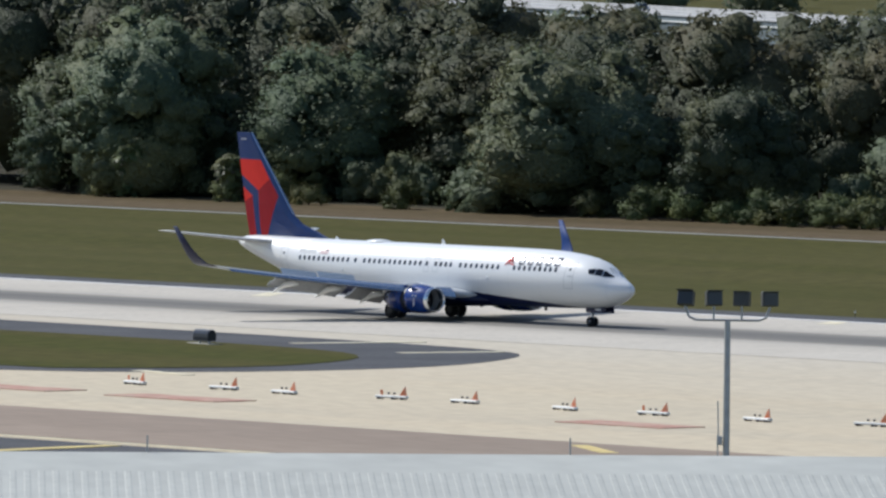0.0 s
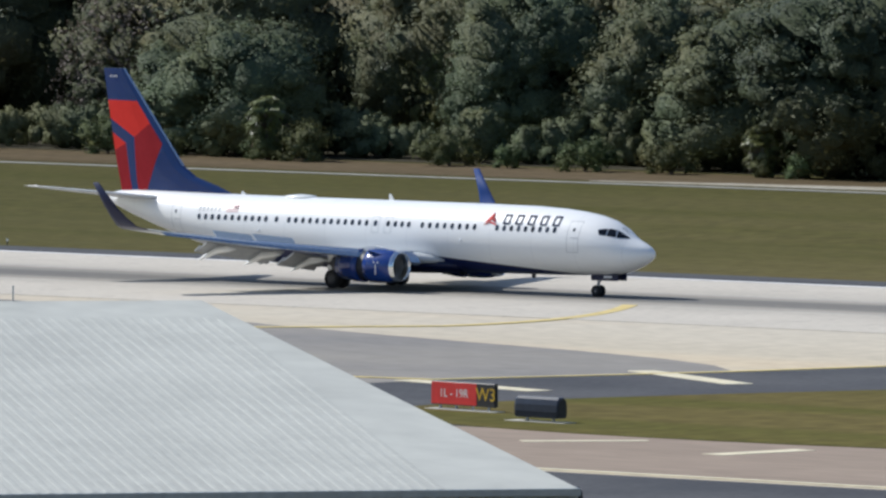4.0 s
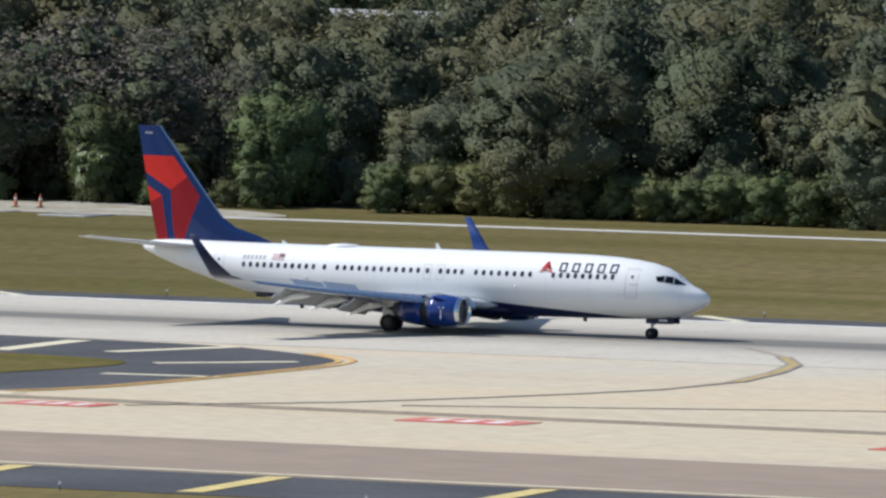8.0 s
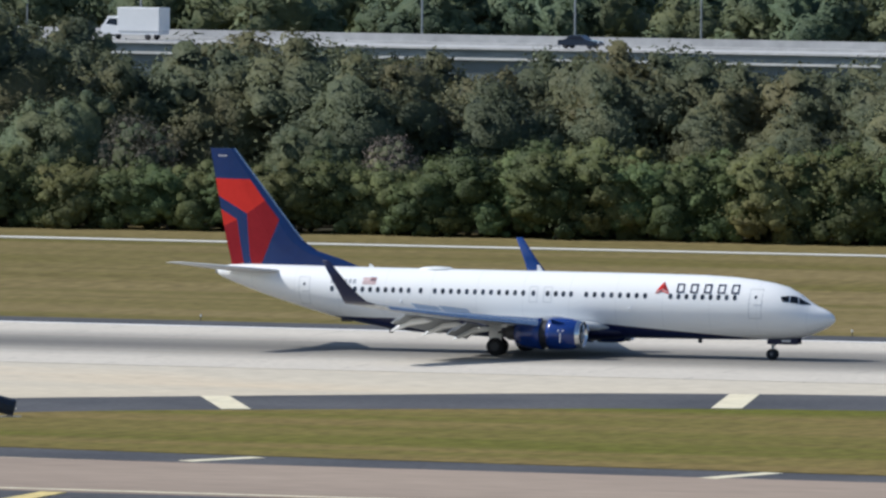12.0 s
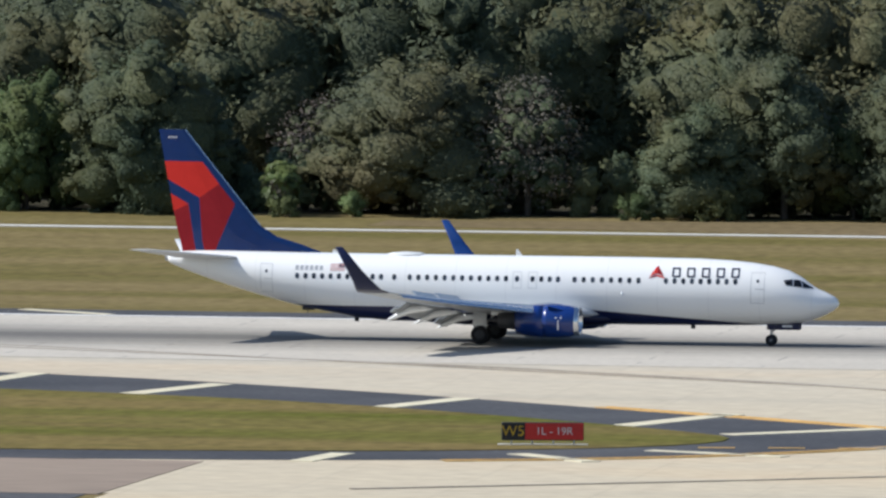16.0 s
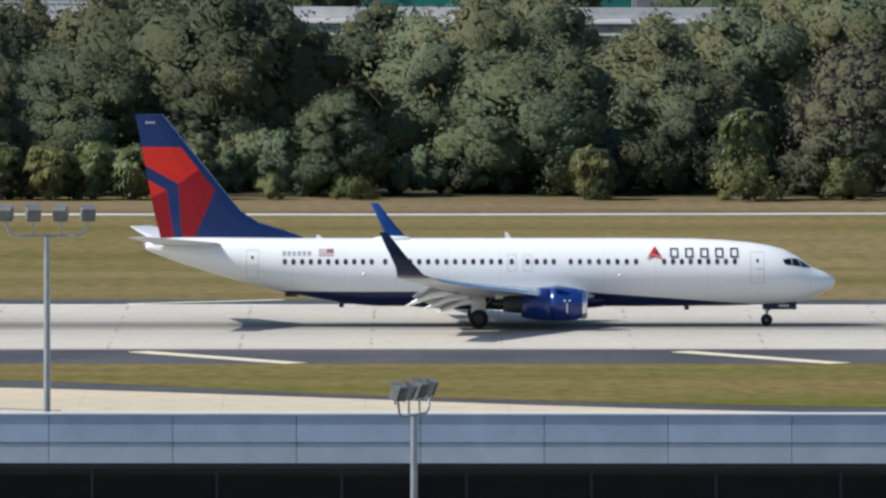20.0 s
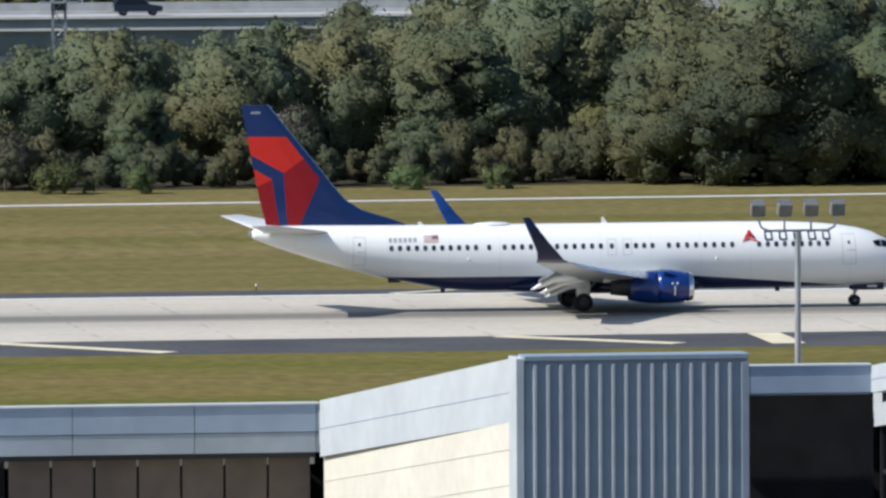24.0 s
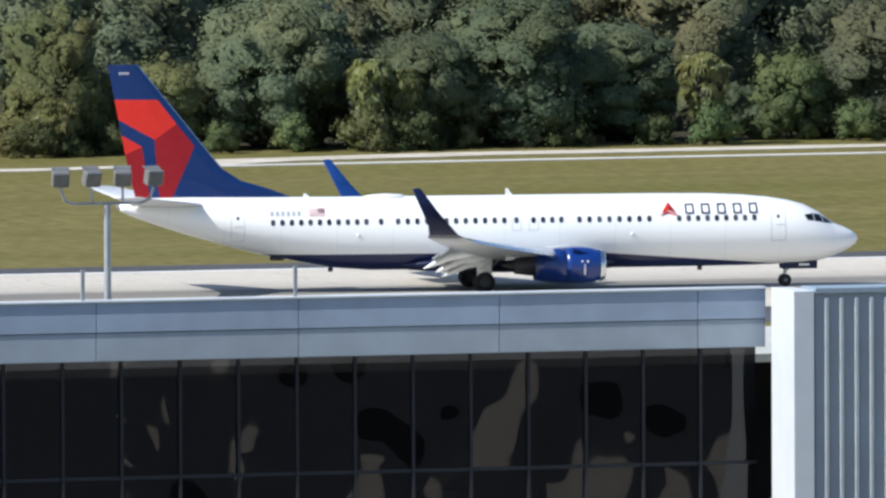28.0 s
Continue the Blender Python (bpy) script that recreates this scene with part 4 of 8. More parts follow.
def leafy(rng, centres, radii, count, leaf, hull=0.93, flat=0.92, out=1.25, fine=True):
    """Full inner bodies and a cover of small leaf sprays over all lobes; the sprays lie along the lobes' skin."""
    verts, faces = [], []
    base = 0
    big = np.median(radii) * 1.15
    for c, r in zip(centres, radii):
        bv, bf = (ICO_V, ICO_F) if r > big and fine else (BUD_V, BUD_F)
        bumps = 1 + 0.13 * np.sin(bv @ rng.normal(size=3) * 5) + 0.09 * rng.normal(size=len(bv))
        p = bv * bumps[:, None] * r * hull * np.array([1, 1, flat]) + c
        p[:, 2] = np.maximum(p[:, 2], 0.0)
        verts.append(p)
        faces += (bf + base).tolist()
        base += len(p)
    w = radii ** 2 / (radii ** 2).sum()
    pick = rng.choice(len(radii), size=count, p=w)
    n = unit_rows(rng, count)
    n[:, 2] = np.where(n[:, 2] < -0.6, -n[:, 2], n[:, 2])
    rad = radii[pick] * rng.uniform(0.82, 1.06, count) + rng.uniform(0, 1, count) ** 2.5 * 0.7
    p = centres[pick] + n * rad[:, None] * np.array([1, 1, flat])
    d = np.linalg.norm((p[:, None, :] - centres[None]) / np.array([1, 1, flat]), axis=2) / radii[None]
    d[np.arange(count), pick] = 9
    keep = (d.min(axis=1) > 0.74) & (p[:, 2] > 0.05)
    p, n = p[keep], n[keep]
    k = len(p)
    o = n * out + unit_rows(rng, k) * 0.75
    o /= np.linalg.norm(o, axis=1)[:, None]
    a = np.cross(o, unit_rows(rng, k))
    a /= np.linalg.norm(a, axis=1)[:, None]
    b = np.cross(o, a)
    s = leaf * rng.uniform(0.5, 1.3, k)[:, None]
    w = rng.uniform(0.5, 0.85, k)[:, None]
    spray = np.stack([p - a * s, p + b * s * w, p + (a * 0.9 - b * 0.7 * w) * s], 1)
    turned = (np.cross(spray[:, 1] - spray[:, 0], spray[:, 2] - spray[:, 0]) * o).sum(1) < 0
    spray[turned] = spray[turned][:, ::-1]
    verts.append(spray.reshape(-1, 3))
    solid = len(faces)
    faces += (np.arange(3 * k).reshape(-1, 3) + base).tolist()
    heart = centres.mean(axis=0) * np.array([1, 1, 0.7])

    def unit(v):
        return v / np.linalg.norm(v, axis=1)[:, None]
    body = np.concatenate(verts[:-1])
    own = np.concatenate([np.repeat(c[None], len(v), 0) for c, v in zip(centres, verts)])
    soft = unit(n * 0.42 + unit(p - heart) * 0.5 + o * 0.4 + unit_rows(rng, k) * 0.3)
    inner = unit(unit(body - own + 1e-6) * 0.45 + unit(body - heart) * 0.6)
    return np.concatenate(verts), faces, solid, np.concatenate([inner, np.repeat(soft, 3, axis=0)])


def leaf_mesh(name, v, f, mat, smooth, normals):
    """Inner bodies in a darker, shade-toned leaf colour, and leaf sprays; the sprays take the light as the crown's skin
    does.
    """
    me = mesh_of(name, v, f, [mat, M["pepper_core_shade" if mat is M["leaf_b"] else "twigs"]], True, [int(q) for q in smooth])
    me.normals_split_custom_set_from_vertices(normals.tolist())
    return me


def trunk_mesh(rng, height, radius, limbs, reach):
    bm = bmesh.new()
    lean = Vector((rng.uniform(-0.06, 0.06), rng.uniform(-0.06, 0.06), 0)) * height
    top = Vector((0, 0, height * 0.62)) + lean
    add_tube(bm, (0, 0, -0.2), top * 0.5, radius, radius * 0.75, 8)
    add_tube(bm, top * 0.5, top, radius * 0.75, radius * 0.4, 8)
    for i in range(limbs):
        a = 2 * math.pi * i / limbs + rng.uniform(-0.4, 0.4)
        s = top * rng.uniform(0.4, 0.75)
        e = s + Vector((math.cos(a) * reach, math.sin(a) * reach, height * rng.uniform(0.18, 0.3)))
        add_tube(bm, s, e, radius * 0.38, radius * 0.12, 6)
    me = bpy.data.meshes.new("trunk")
    bm.to_mesh(me)
    bm.free()
    me.materials.append(M["bark"])
    return me


def make_tree(name, label, category, seed, width, height, lobes, count, leaf, mat, low=0.12, twigs=False, group="trees of the wood"):
    rng = np.random.default_rng(seed)
    c, r = clumps(rng, width, height, lobes, low)
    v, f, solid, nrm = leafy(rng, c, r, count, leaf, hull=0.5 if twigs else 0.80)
    t = thing(name, label, category, (0, -300, 0), group)
    link("trunk", trunk_mesh(rng, height, width * 0.028, 5, width * 0.2), t)
    link("crown", leaf_mesh("crown", v, f, mat, [i < solid for i in range(len(f))], nrm), t)
    return t


def make_palm(seed, height, trunk=1.2, fans=104, reach=1.55):
    """Cabbage palm: fan fronds on stalks, all round the head and hanging down over the trunk as far as its bare part."""
    rng = np.random.default_rng(seed)
    t = thing("palm_tree", "cabbage palm with a shaggy round head of grey-green fans", "palm tree", (0, -300, 0), "palms along the wood")
    mid = height - reach * 1.15
    bm = bmesh.new()
    for i in range(6):
        add_tube(bm, (0, 0, mid * i / 6), (0, 0, mid * (i + 1) / 6 + 0.05), 0.24 - 0.01 * i, 0.27 - 0.01 * i, 8)
    part("trunk", bm, M["bark"], t)
    drop = max(0.6, mid - trunk)
    verts, faces = [], []
    for i in range(fans):
        a = 2.399 * i + rng.uniform(-0.4, 0.4)
        el = math.radians(88 - 150 * (i / fans) ** 0.9 + rng.uniform(-14, 14))
        d = Vector((math.cos(a) * math.cos(el), math.sin(a) * math.cos(el), math.sin(el)))
        side = d.cross(Vector((0, 0, 1)))
        side = (side if side.length > 0.1 else Vector((1, 0, 0))).normalized()
        far = rng.uniform(0.62, 1.0) * reach
        hub = Vector((d.x * far * (1.0 if el > -0.5 else 0.8), d.y * far * (1.0 if el > -0.5 else 0.8), mid + d.z * (far if el > 0 else drop)))
        face = (d * 0.8 + Vector((0, 0, 0.5)) + Vector(rng.uniform(-0.4, 0.4, 3))).normalized()
        along = side.cross(face).normalized()
        along = along if along.dot(d - Vector((0, 0, 0.6))) > 0 else -along
        k = 11
        for j in range(k):
            w = (j / (k - 1) - 0.5) * 4.6
            long = reach * rng.uniform(0.36, 0.55)
            ray = along * math.cos(w) + side * math.sin(w)
            bend = hub + ray * long * 0.55
            tip = hub + ray * long * 0.9 - Vector((0, 0, 0.22 + 0.25 * rng.uniform(0, 1)))
            s = (side * math.cos(w) - along * math.sin(w)) * 0.085
            b = len(verts)
            verts += [hub, bend - s, tip, bend + s]
            faces.append((b, b + 1, b + 2, b + 3))
        b = len(verts)
        verts += [Vector((0, 0, mid)), hub - side * 0.04, hub + side * 0.04]
        faces.append((b, b + 1, b + 2))
    link("crown", mesh_of("crown", verts, faces, M["leaf_palm"]), t)
    # old fronds that hang round the trunk
    n = 5
    zs = np.linspace(trunk + 0.3, mid - 0.1, n)
    v, f, _, _ = leafy(rng, np.stack([np.zeros(n), np.zeros(n), zs], 1), np.linspace(0.75, 1.0, n), 420, 0.2, hull=0.8)
    tagged(link("dead_skirt", mesh_of("dead_skirt", v, f, M["leaf_grey"]), t), "", "", "", "stuff")
    return t


OAKS = [make_tree("oak_tree", "broad dark-green oak with dense rounded clumps", "tree", s, w, h, n, 14500, 0.165, M["leaf"], 0.05)
        for s, w, h, n in ((11, 11.5, 12, 22), (12, 13, 13, 24), (13, 10, 13.5, 21), (14, 12, 11, 22))]
PEPPERS = [make_tree("pepper_tree", "light-green bushy tree leafed down to the ground", "tree", s, w, h, n, 5800, 0.13, M["leaf_b"], 0.04)
           for s, w, h, n in ((21, 8, 7, 16), (22, 9, 8, 18))]
BUSHES = [make_tree("shrub", "low green shrub at the edge of the wood", "shrub", s, w, h, n, 2500, 0.12, M["leaf_b"], 0.02, group="shrubs along the wood")
          for s, w, h, n in ((31, 5.5, 3.4, 8), (32, 6.5, 3.0, 9), (33, 4.5, 3.8, 7))]
BARE = [make_tree("bare_tree", "grey half-bare tree with thin twigs", "tree", s, w, h, n, 6500, 0.14, M["leaf_grey"], 0.12, True) for s, w, h, n in ((41, 9, 10.5, 14),)]
PALMS = [make_palm(51, 5.0, 0.5), make_palm(52, 5.4, 0.8), make_palm(53, 4.4, 0.4)]
TALL_PALMS = [make_palm(54, 7.0, 2.2, 96), make_palm(55, 6.4, 1.7, 96)]

# height of the wood along the field: x, metres
CANOPY = [(-1100, 20), (-1025, 19), (-974, 19), (-930, 17), (-880, 15.5), (-807, 16), (-700, 16.5), (-600, 16.5), (-523, 17.5), (-484, 15.2), (-467, 15.2), (-440, 16.6), (-407, 16.2),
          (-386, 13.8), (-363, 16.4), (-346, 13.0), (-323, 12.6), (-291, 12.2), (-265, 13.4), (-253, 13.6), (-240, 13.2), (-229, 11.4), (-222, 13.2), (-210, 13.2), (-194, 13.8), (-183, 16.8),
          (-128, 15.6), (-110, 15.3), (-80, 14.6), (-36, 12.2), (-20, 13.8), (-12, 12.7), (-6, 12.2), (-3.5, 10.2), (0.3, 10.2), (2.5, 13.6), (7, 13.6), (9.5, 9.6), (15.5, 9.6), (18, 12), (24, 14), (28, 14.2), (61, 13.6), (74, 14.4), (85, 9.4), (94, 7.5), (101, 8.5), (112, 10.4), (123, 12), (160, 14), (420, 14)]


def canopy(x):
    return float(np.interp(x, [c[0] for c in CANOPY], [c[1] for c in CANOPY]))


def edge_of_wood(x):
    return float(np.interp(x, [-1100, -600, -300, 0, 120, 420], [862, 853, 845, 851, 851, 870]))


def road_line(x):
    return float(np.interp(x, [-900, -440, -257, 0, 140], [1270, 1152, 1132, 1085, 1085]))


def plant(src, x, y, height, native, rng, squeeze=1.0):
    s = height / native
    m = Matrix.Translation((x, y, 0)) @ Matrix.Rotation(rng.uniform(0, 6.28), 4, "Z") @ Matrix.Diagonal((s * squeeze, s * squeeze, s, 1))
    c = copy_thing(src, Matrix.Identity(4))
    c.matrix_basis = m
    return c


NATIVE = {id(o): h for o, h in zip(OAKS + PEPPERS + BUSHES + BARE + PALMS + TALL_PALMS, (12, 13, 13.5, 11, 7, 8, 3.4, 3.0, 3.8, 10.5, 5.0, 5.4, 4.4, 7.0, 6.4))}
UNDER = []
FARTHER = []   # x, y, height, kind of tree: joined further down


def plant_wood():
    rng = np.random.default_rng(5)

    def put(kind, x, y, h, squeeze=1.0):
        src = kind[rng.integers(len(kind))]
        plant(src, x, y, h, NATIVE[id(src)], rng, squeeze)

    def gap(x, y):
        return abs(x + 202) < 6.5 and y < 866 or abs(x + 204) < 8.0 and 866 <= y < 880

    # first rank: at the edge of the grass
    x = -985.0
    while x < 335:
        e = edge_of_wood(x)
        if gap(x, e):
            x += 1.0
            continue
        if -105 < x < -22:                                     # row of palms
            put(PALMS, x, e + rng.uniform(-1, 1.5), rng.uniform(3.7, 5.6), rng.uniform(1.1, 1.45))
            if rng.random() < 0.35:
                put(BUSHES, x + 1.5, e + 1, rng.uniform(1.6, 2.6))
            x += rng.uniform(2.0, 3.6) if rng.random() < 0.88 or x > -85 else 7.0
        elif -620 < x < -520:                                  # palms and open shrubs
            if rng.random() < 0.62:
                put(TALL_PALMS if rng.random() < 0.6 else PALMS, x, e + rng.uniform(-1, 2), rng.uniform(4.8, 7.6))
            put(BUSHES, x + 2, e + rng.uniform(0, 2), rng.uniform(2.2, 4.0))
            x += rng.uniform(5.5, 9.0)
        elif -345 < x < -214 or -470 < x < -372:               # light-green hedge
            put(PEPPERS, x, e + rng.uniform(0, 2), rng.uniform(6.2, 7.8) if x > -300 else rng.uniform(5.0, 6.4) if x > -345 else rng.uniform(3.6, 4.8), 1.2)
            x += rng.uniform(2.8, 4.4)
        elif -905 < x < -740:                                  # low thicket
            put(BUSHES, x, e + rng.uniform(-1, 2), rng.uniform(2.2, 3.6), 1.3)
            if rng.random() < 0.18:
                put(PALMS, x, e + 1, rng.uniform(4.8, 6.4))
            x += rng.uniform(4.0, 6.0)
        else:
            if rng.random() < 0.6:
                put(BUSHES, x, e + rng.uniform(-1, 1), rng.uniform(1.8, 3.4))
            if rng.random() < 0.12:
                put(PALMS, x + 2, e, rng.uniform(4.0, 5.4), 1.25)
                put(BUSHES, x + 2.6, e - 1, rng.uniform(1.6, 2.4))
            x += rng.uniform(5.5, 8.5)
    # undergrowth that closes the foot of the wood
    x = -1000.0
    while x < 345:
        y = edge_of_wood(x) + rng.uniform(7, 13)
        if not gap(x, y):
            UNDER.append((x, y, rng.uniform(2.2, 4.6), int(rng.integers(4))))
        x += rng.uniform(1.7, 2.7)
    for x, h in ((217.2, 7.5), (214.4, 6.6), (211.6, 7.7), (192.5, 7.4), (253.8, 7.0), (256.4, 6.2), (279.5, 7.1), (43.0, 7.6), (51.6, 6.8), (23.1, 7.3), (-838.8, 6.9)):
        put(TALL_PALMS, x, edge_of_wood(x) - 0.5, h, 1.1)           # taller palms among the trees
        put(BUSHES, x + 0.5, edge_of_wood(x) - 1.5, h * 0.52, 0.95)
    for x, y, h in ((-121.5, 5.5, 13.4), (-111.5, 4.5, 12.2), (-170.0, 5.0, 13.0), (166.0, 4.5, 12.5), (148.0, 6.0, 11.5)):
        put(OAKS, x, edge_of_wood(x) + y, h, 1.1)              # broad trees that stand out from the edge
    for kind, x, y, h, w in ((OAKS, -254, 862, 14.6, 1.3), (OAKS, -243, 868, 15.2, 1.25), (BARE, -230, 858, 14.0, 1.7), (OAKS, -217.6, 872, 16.4, 0.8), (BARE, -212.5, 868, 15.2, 1.0), (BUSHES, -208.5, 868, 2.6, 1.1), (BUSHES, -207.5, 876, 2.9, 1.1), (PEPPERS, -193.0, 866, 8.0, 1.0), (OAKS, -205.5, 890, 13.0, 1.1), (BUSHES, -204.5, 883, 3.4, 1.5),
                             (BARE, -500, 858, 16.0, 1.4), (BARE, -493, 860, 15.0, 1.4), (BARE, -547, 856, 7.5, 1.3), (PEPPERS, -571, 860, 11.0, 1.0)):
        put(kind, x, y, h, w)                                  # crowns that rise over the others
    for x in (65.2, 67.4, 69.6):                               # at the foot of the shelter
        put(BUSHES, x, 848.8, rng.uniform(2.3, 2.9))
    # second rank: full trees that show down to the ground
    x = -1000.0
    while x < 345:
        e = edge_of_wood(x) + rng.choice((rng.uniform(3, 8), rng.uniform(10, 24)))
        h = canopy(x) * rng.uniform(0.55, 0.98)
        if not gap(x, e):
            r = rng.random()
            if r < 0.2:
                put(BARE, x, e, h * 0.95)
            elif r < 0.34:
                put(PEPPERS, x, e, h * 0.8, 0.9)
            else:
                put(OAKS, x, e, h, rng.uniform(1.05, 1.45))
        x += rng.uniform(7.0, 15.0)
    # ranks behind, each as high as the line of sight over the first ones
    for k in range(3):
        x = -1060.0 - k * 12
        while x < 350 + k * 10:
            y = edge_of_wood(x) + 29 + k * 26 + rng.uniform(-6, 6)
            c = canopy(x * 890 / y)
            h = max(4.5, (38.5 - (38.5 - c) * y / 890) * rng.uniform(0.94, 1.24))
            if not gap(x, y):
                FARTHER.append((x, y, h, int(rng.integers(4)) + (4 if k else 0)))
            x += rng.uniform(7.0, 10.0) * (1 + 0.06 * k)
    # deep wood at the far start of the runway
    for k in range(600):
        x = rng.uniform(-2300, -760)
        y = rng.uniform(950, 2300)
        if y > 900 + (-x - 700) * 0.05 and y < 850 - x * 0.95:
            road = np.interp(x, [-2000, -1485, -900], [1770, 1490, 1270])
            if abs(y - road) > 22 and not (-1800 < x < -1380 and road - 150 < y < road):
                FARTHER.append((x, y, rng.uniform(10, 15), int(rng.integers(4)) + (4 if y < 1120 else 8)))
    # beyond the highway
    for k in range(3):
        x = -760.0
        while x < 380:
            y, h, sort = road_line(x) + 34 + k * 34 + rng.uniform(-8, 8), rng.uniform(11, 16) + 1.5 * k, int(rng.integers(4)) + 8
            if y > 1172 or not (-11 < x < 2 or 11 < x < 23):
                FARTHER.append((x, y, h, sort))
            x += rng.uniform(8, 13)


def joined_wood():
    """Trees behind the first ranks, joined: nobody could count them."""
    rng = np.random.default_rng(9)

    def to_height(made):
        v, f, solid, nrm = made
        return v * np.array([1, 1, 12.0 / v[:, 2].max()]), f, solid, nrm
    lib, tops, far = [], [], []
    for s, n in ((61, 14), (62, 15), (63, 14), (64, 16)):
        g = np.random.default_rng(s)
        c, r = clumps(g, 12.5, 12, n, 0.2, buds=5)
        lib.append(to_height(leafy(g, c, r * 1.08, 6400, 0.225, hull=0.84, fine=False)))
        up = c[:, 2] > 5.4                                  # only the tops show of the trees behind
        r[:2] *= 0.8
        tops.append(to_height(leafy(g, c[up], r[up] * 1.1, 3300, 0.25, hull=0.84, fine=False)))
        far.append(to_height(leafy(g, c[up], r[up] * 1.15, 900, 0.5, hull=0.84, fine=False)))
    thicket = []
    for s in (71, 72, 73, 74):
        g = np.random.default_rng(s)
        c, r = clumps(g, 15, 12, 6, 0.1, buds=4)
        thicket.append(to_height(leafy(g, c, r * 1.15, 900, 0.45, hull=0.86, fine=False)))
    cells = {}
    for x, y, h, k in FARTHER:
        cells.setdefault((int(x // 260), y > 1100), []).append((x, y, h, k))
    for x, y, h, k in UNDER:
        cells.setdefault((int(x // 260), "under"), []).append((x, y, h, k))
    for key, rows in cells.items():
        low = key[1] == "under"
        V, F, S, N, base = [], [], [], [], 0
        for x, y, h, k in rows:
            v, f, solid, nrm = (thicket if low else lib + tops + far)[k]
            a = rng.uniform(0, 6.28)
            s = h / 12
            R = np.array([[math.cos(a), -math.sin(a), 0], [math.sin(a), math.cos(a), 0], [0, 0, 1]])
            w = v @ R.T * np.array([s * 1.05, s * 1.05, s * 1.15 if low else s]) + np.array([x, y, 0])
            V.append(w)
            N.append(nrm @ R.T)
            F += [tuple(q + base for q in t) for t in f]
            S += [i < solid for i in range(len(f))]
            base += len(w)
        name = "undergrowth" if low else "wood"
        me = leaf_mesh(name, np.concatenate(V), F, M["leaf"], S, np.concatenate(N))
        tagged(link(name, me), "tangled green undergrowth at the foot of the wood" if low else "dense dark-green canopy of the wood", name, "", "stuff")


pavement("wood_floor", [(-1300, 868), (-600, 858), (-300, 850), (0, 856), (120, 856), (420, 874), (420, 980), (-1300, 1050)], 0.04, M["litter"], "dark leaf litter under the trees", "ground", bottom=-0.2)
pavement("track_verge", [(-214, 845), (-195, 845), (-196.5, 868), (-213, 868)], 0.052, M["verge"], "low grass beside the dirt track", "grass")
plant_wood()
joined_wood()
for o in OAKS + PEPPERS + BUSHES + BARE + PALMS + TALL_PALMS:      # the patterns themselves leave the scene
    for q in (o, *o.children_recursive):
        bpy.data.objects.remove(q)


# ================= airliner =================
# nose at x = 0, tail at -42; y = 0 the middle; wheels on z = 0
BODY = [(0.0, 2.62, 2.58, 0.02), (-0.12, 2.86, 2.36, 0.26), (-0.35, 3.05, 2.17, 0.48), (-0.8, 3.27, 1.92, 0.80), (-1.35, 3.49, 1.68, 1.10), (-1.75, 3.75, 1.54, 1.27), (-2.27, 4.15, 1.41, 1.44),
        (-3.1, 4.57, 1.31, 1.63), (-4.0, 4.81, 1.27, 1.75), (-5.2, 5.0, 1.22, 1.83), (-6.6, 5.13, 1.19, 1.87), (-8.5, 5.22, 1.17, 1.88), (-12, 5.25, 1.15, 1.88),
        (-20, 5.25, 1.15, 1.88), (-27.5, 5.25, 1.17, 1.88), (-29.5, 5.25, 1.32, 1.87), (-31.5, 5.26, 1.68, 1.83), (-33.5, 5.28, 2.10, 1.72), (-35.5, 5.30, 2.62, 1.52),
        (-37.5, 5.31, 3.20, 1.20), (-39.3, 5.30, 3.78, 0.84), (-40.5, 5.24, 4.22, 0.55), (-41.1, 5.12, 4.46, 0.36), (-41.35, 4.98, 4.62, 0.18)]
BX = [-s[0] for s in BODY]


def body_at(x):
    return tuple(float(np.interp(-x, BX, [s[k] for s in BODY])) for k in (1, 2, 3))


def skin(x, z, off=0.012):
    top, bot, hw = body_at(x)
    c, hh = (top + bot) / 2, (top - bot) / 2
    q = max(-0.999, min(0.999, (z - c) / hh))
    return hw * math.sqrt(1 - q * q) + off


def decal(name, pts, mat, parent, side=-1, off=0.012, label=""):
    """A painted or glazed patch that follows the body's skin; pts in x, z."""
    v = [(x, side * skin(x, z, off), z) for x, z in pts]
    return link(name, mesh_of(name, v, [tuple(range(len(pts)))], mat), parent, label)


def patch(name, c, mat, parent, side=-1, off=0.02, n=6, label=""):
    """A glazed patch on four corners (x, z), bent to the skin."""
    v, f = [], []
    for i in range(n + 1):
        for j in range(n + 1):
            u, w = i / n, j / n
            x = (c[0][0] * (1 - u) + c[1][0] * u) * (1 - w) + (c[3][0] * (1 - u) + c[2][0] * u) * w
            z = (c[0][1] * (1 - u) + c[1][1] * u) * (1 - w) + (c[3][1] * (1 - u) + c[2][1] * u) * w
            v.append((x, side * skin(x, z, off), z))
    for i in range(n):
        for j in range(n):
            a = i * (n + 1) + j
            f.append((a, a + 1, a + n + 2, a + n + 1))
    return link(name, mesh_of(name, v, f, mat, True), parent, label)


def rounded_rect(x, z, w, h, k=0.3):
    a, b = w / 2, h / 2
    c = min(w, h) * k
    return [(x - a, z - b + c), (x - a + c, z - b), (x + a - c, z - b), (x + a, z - b + c), (x + a, z + b - c), (x + a - c, z + b), (x - a + c, z + b), (x - a, z + b - c)]


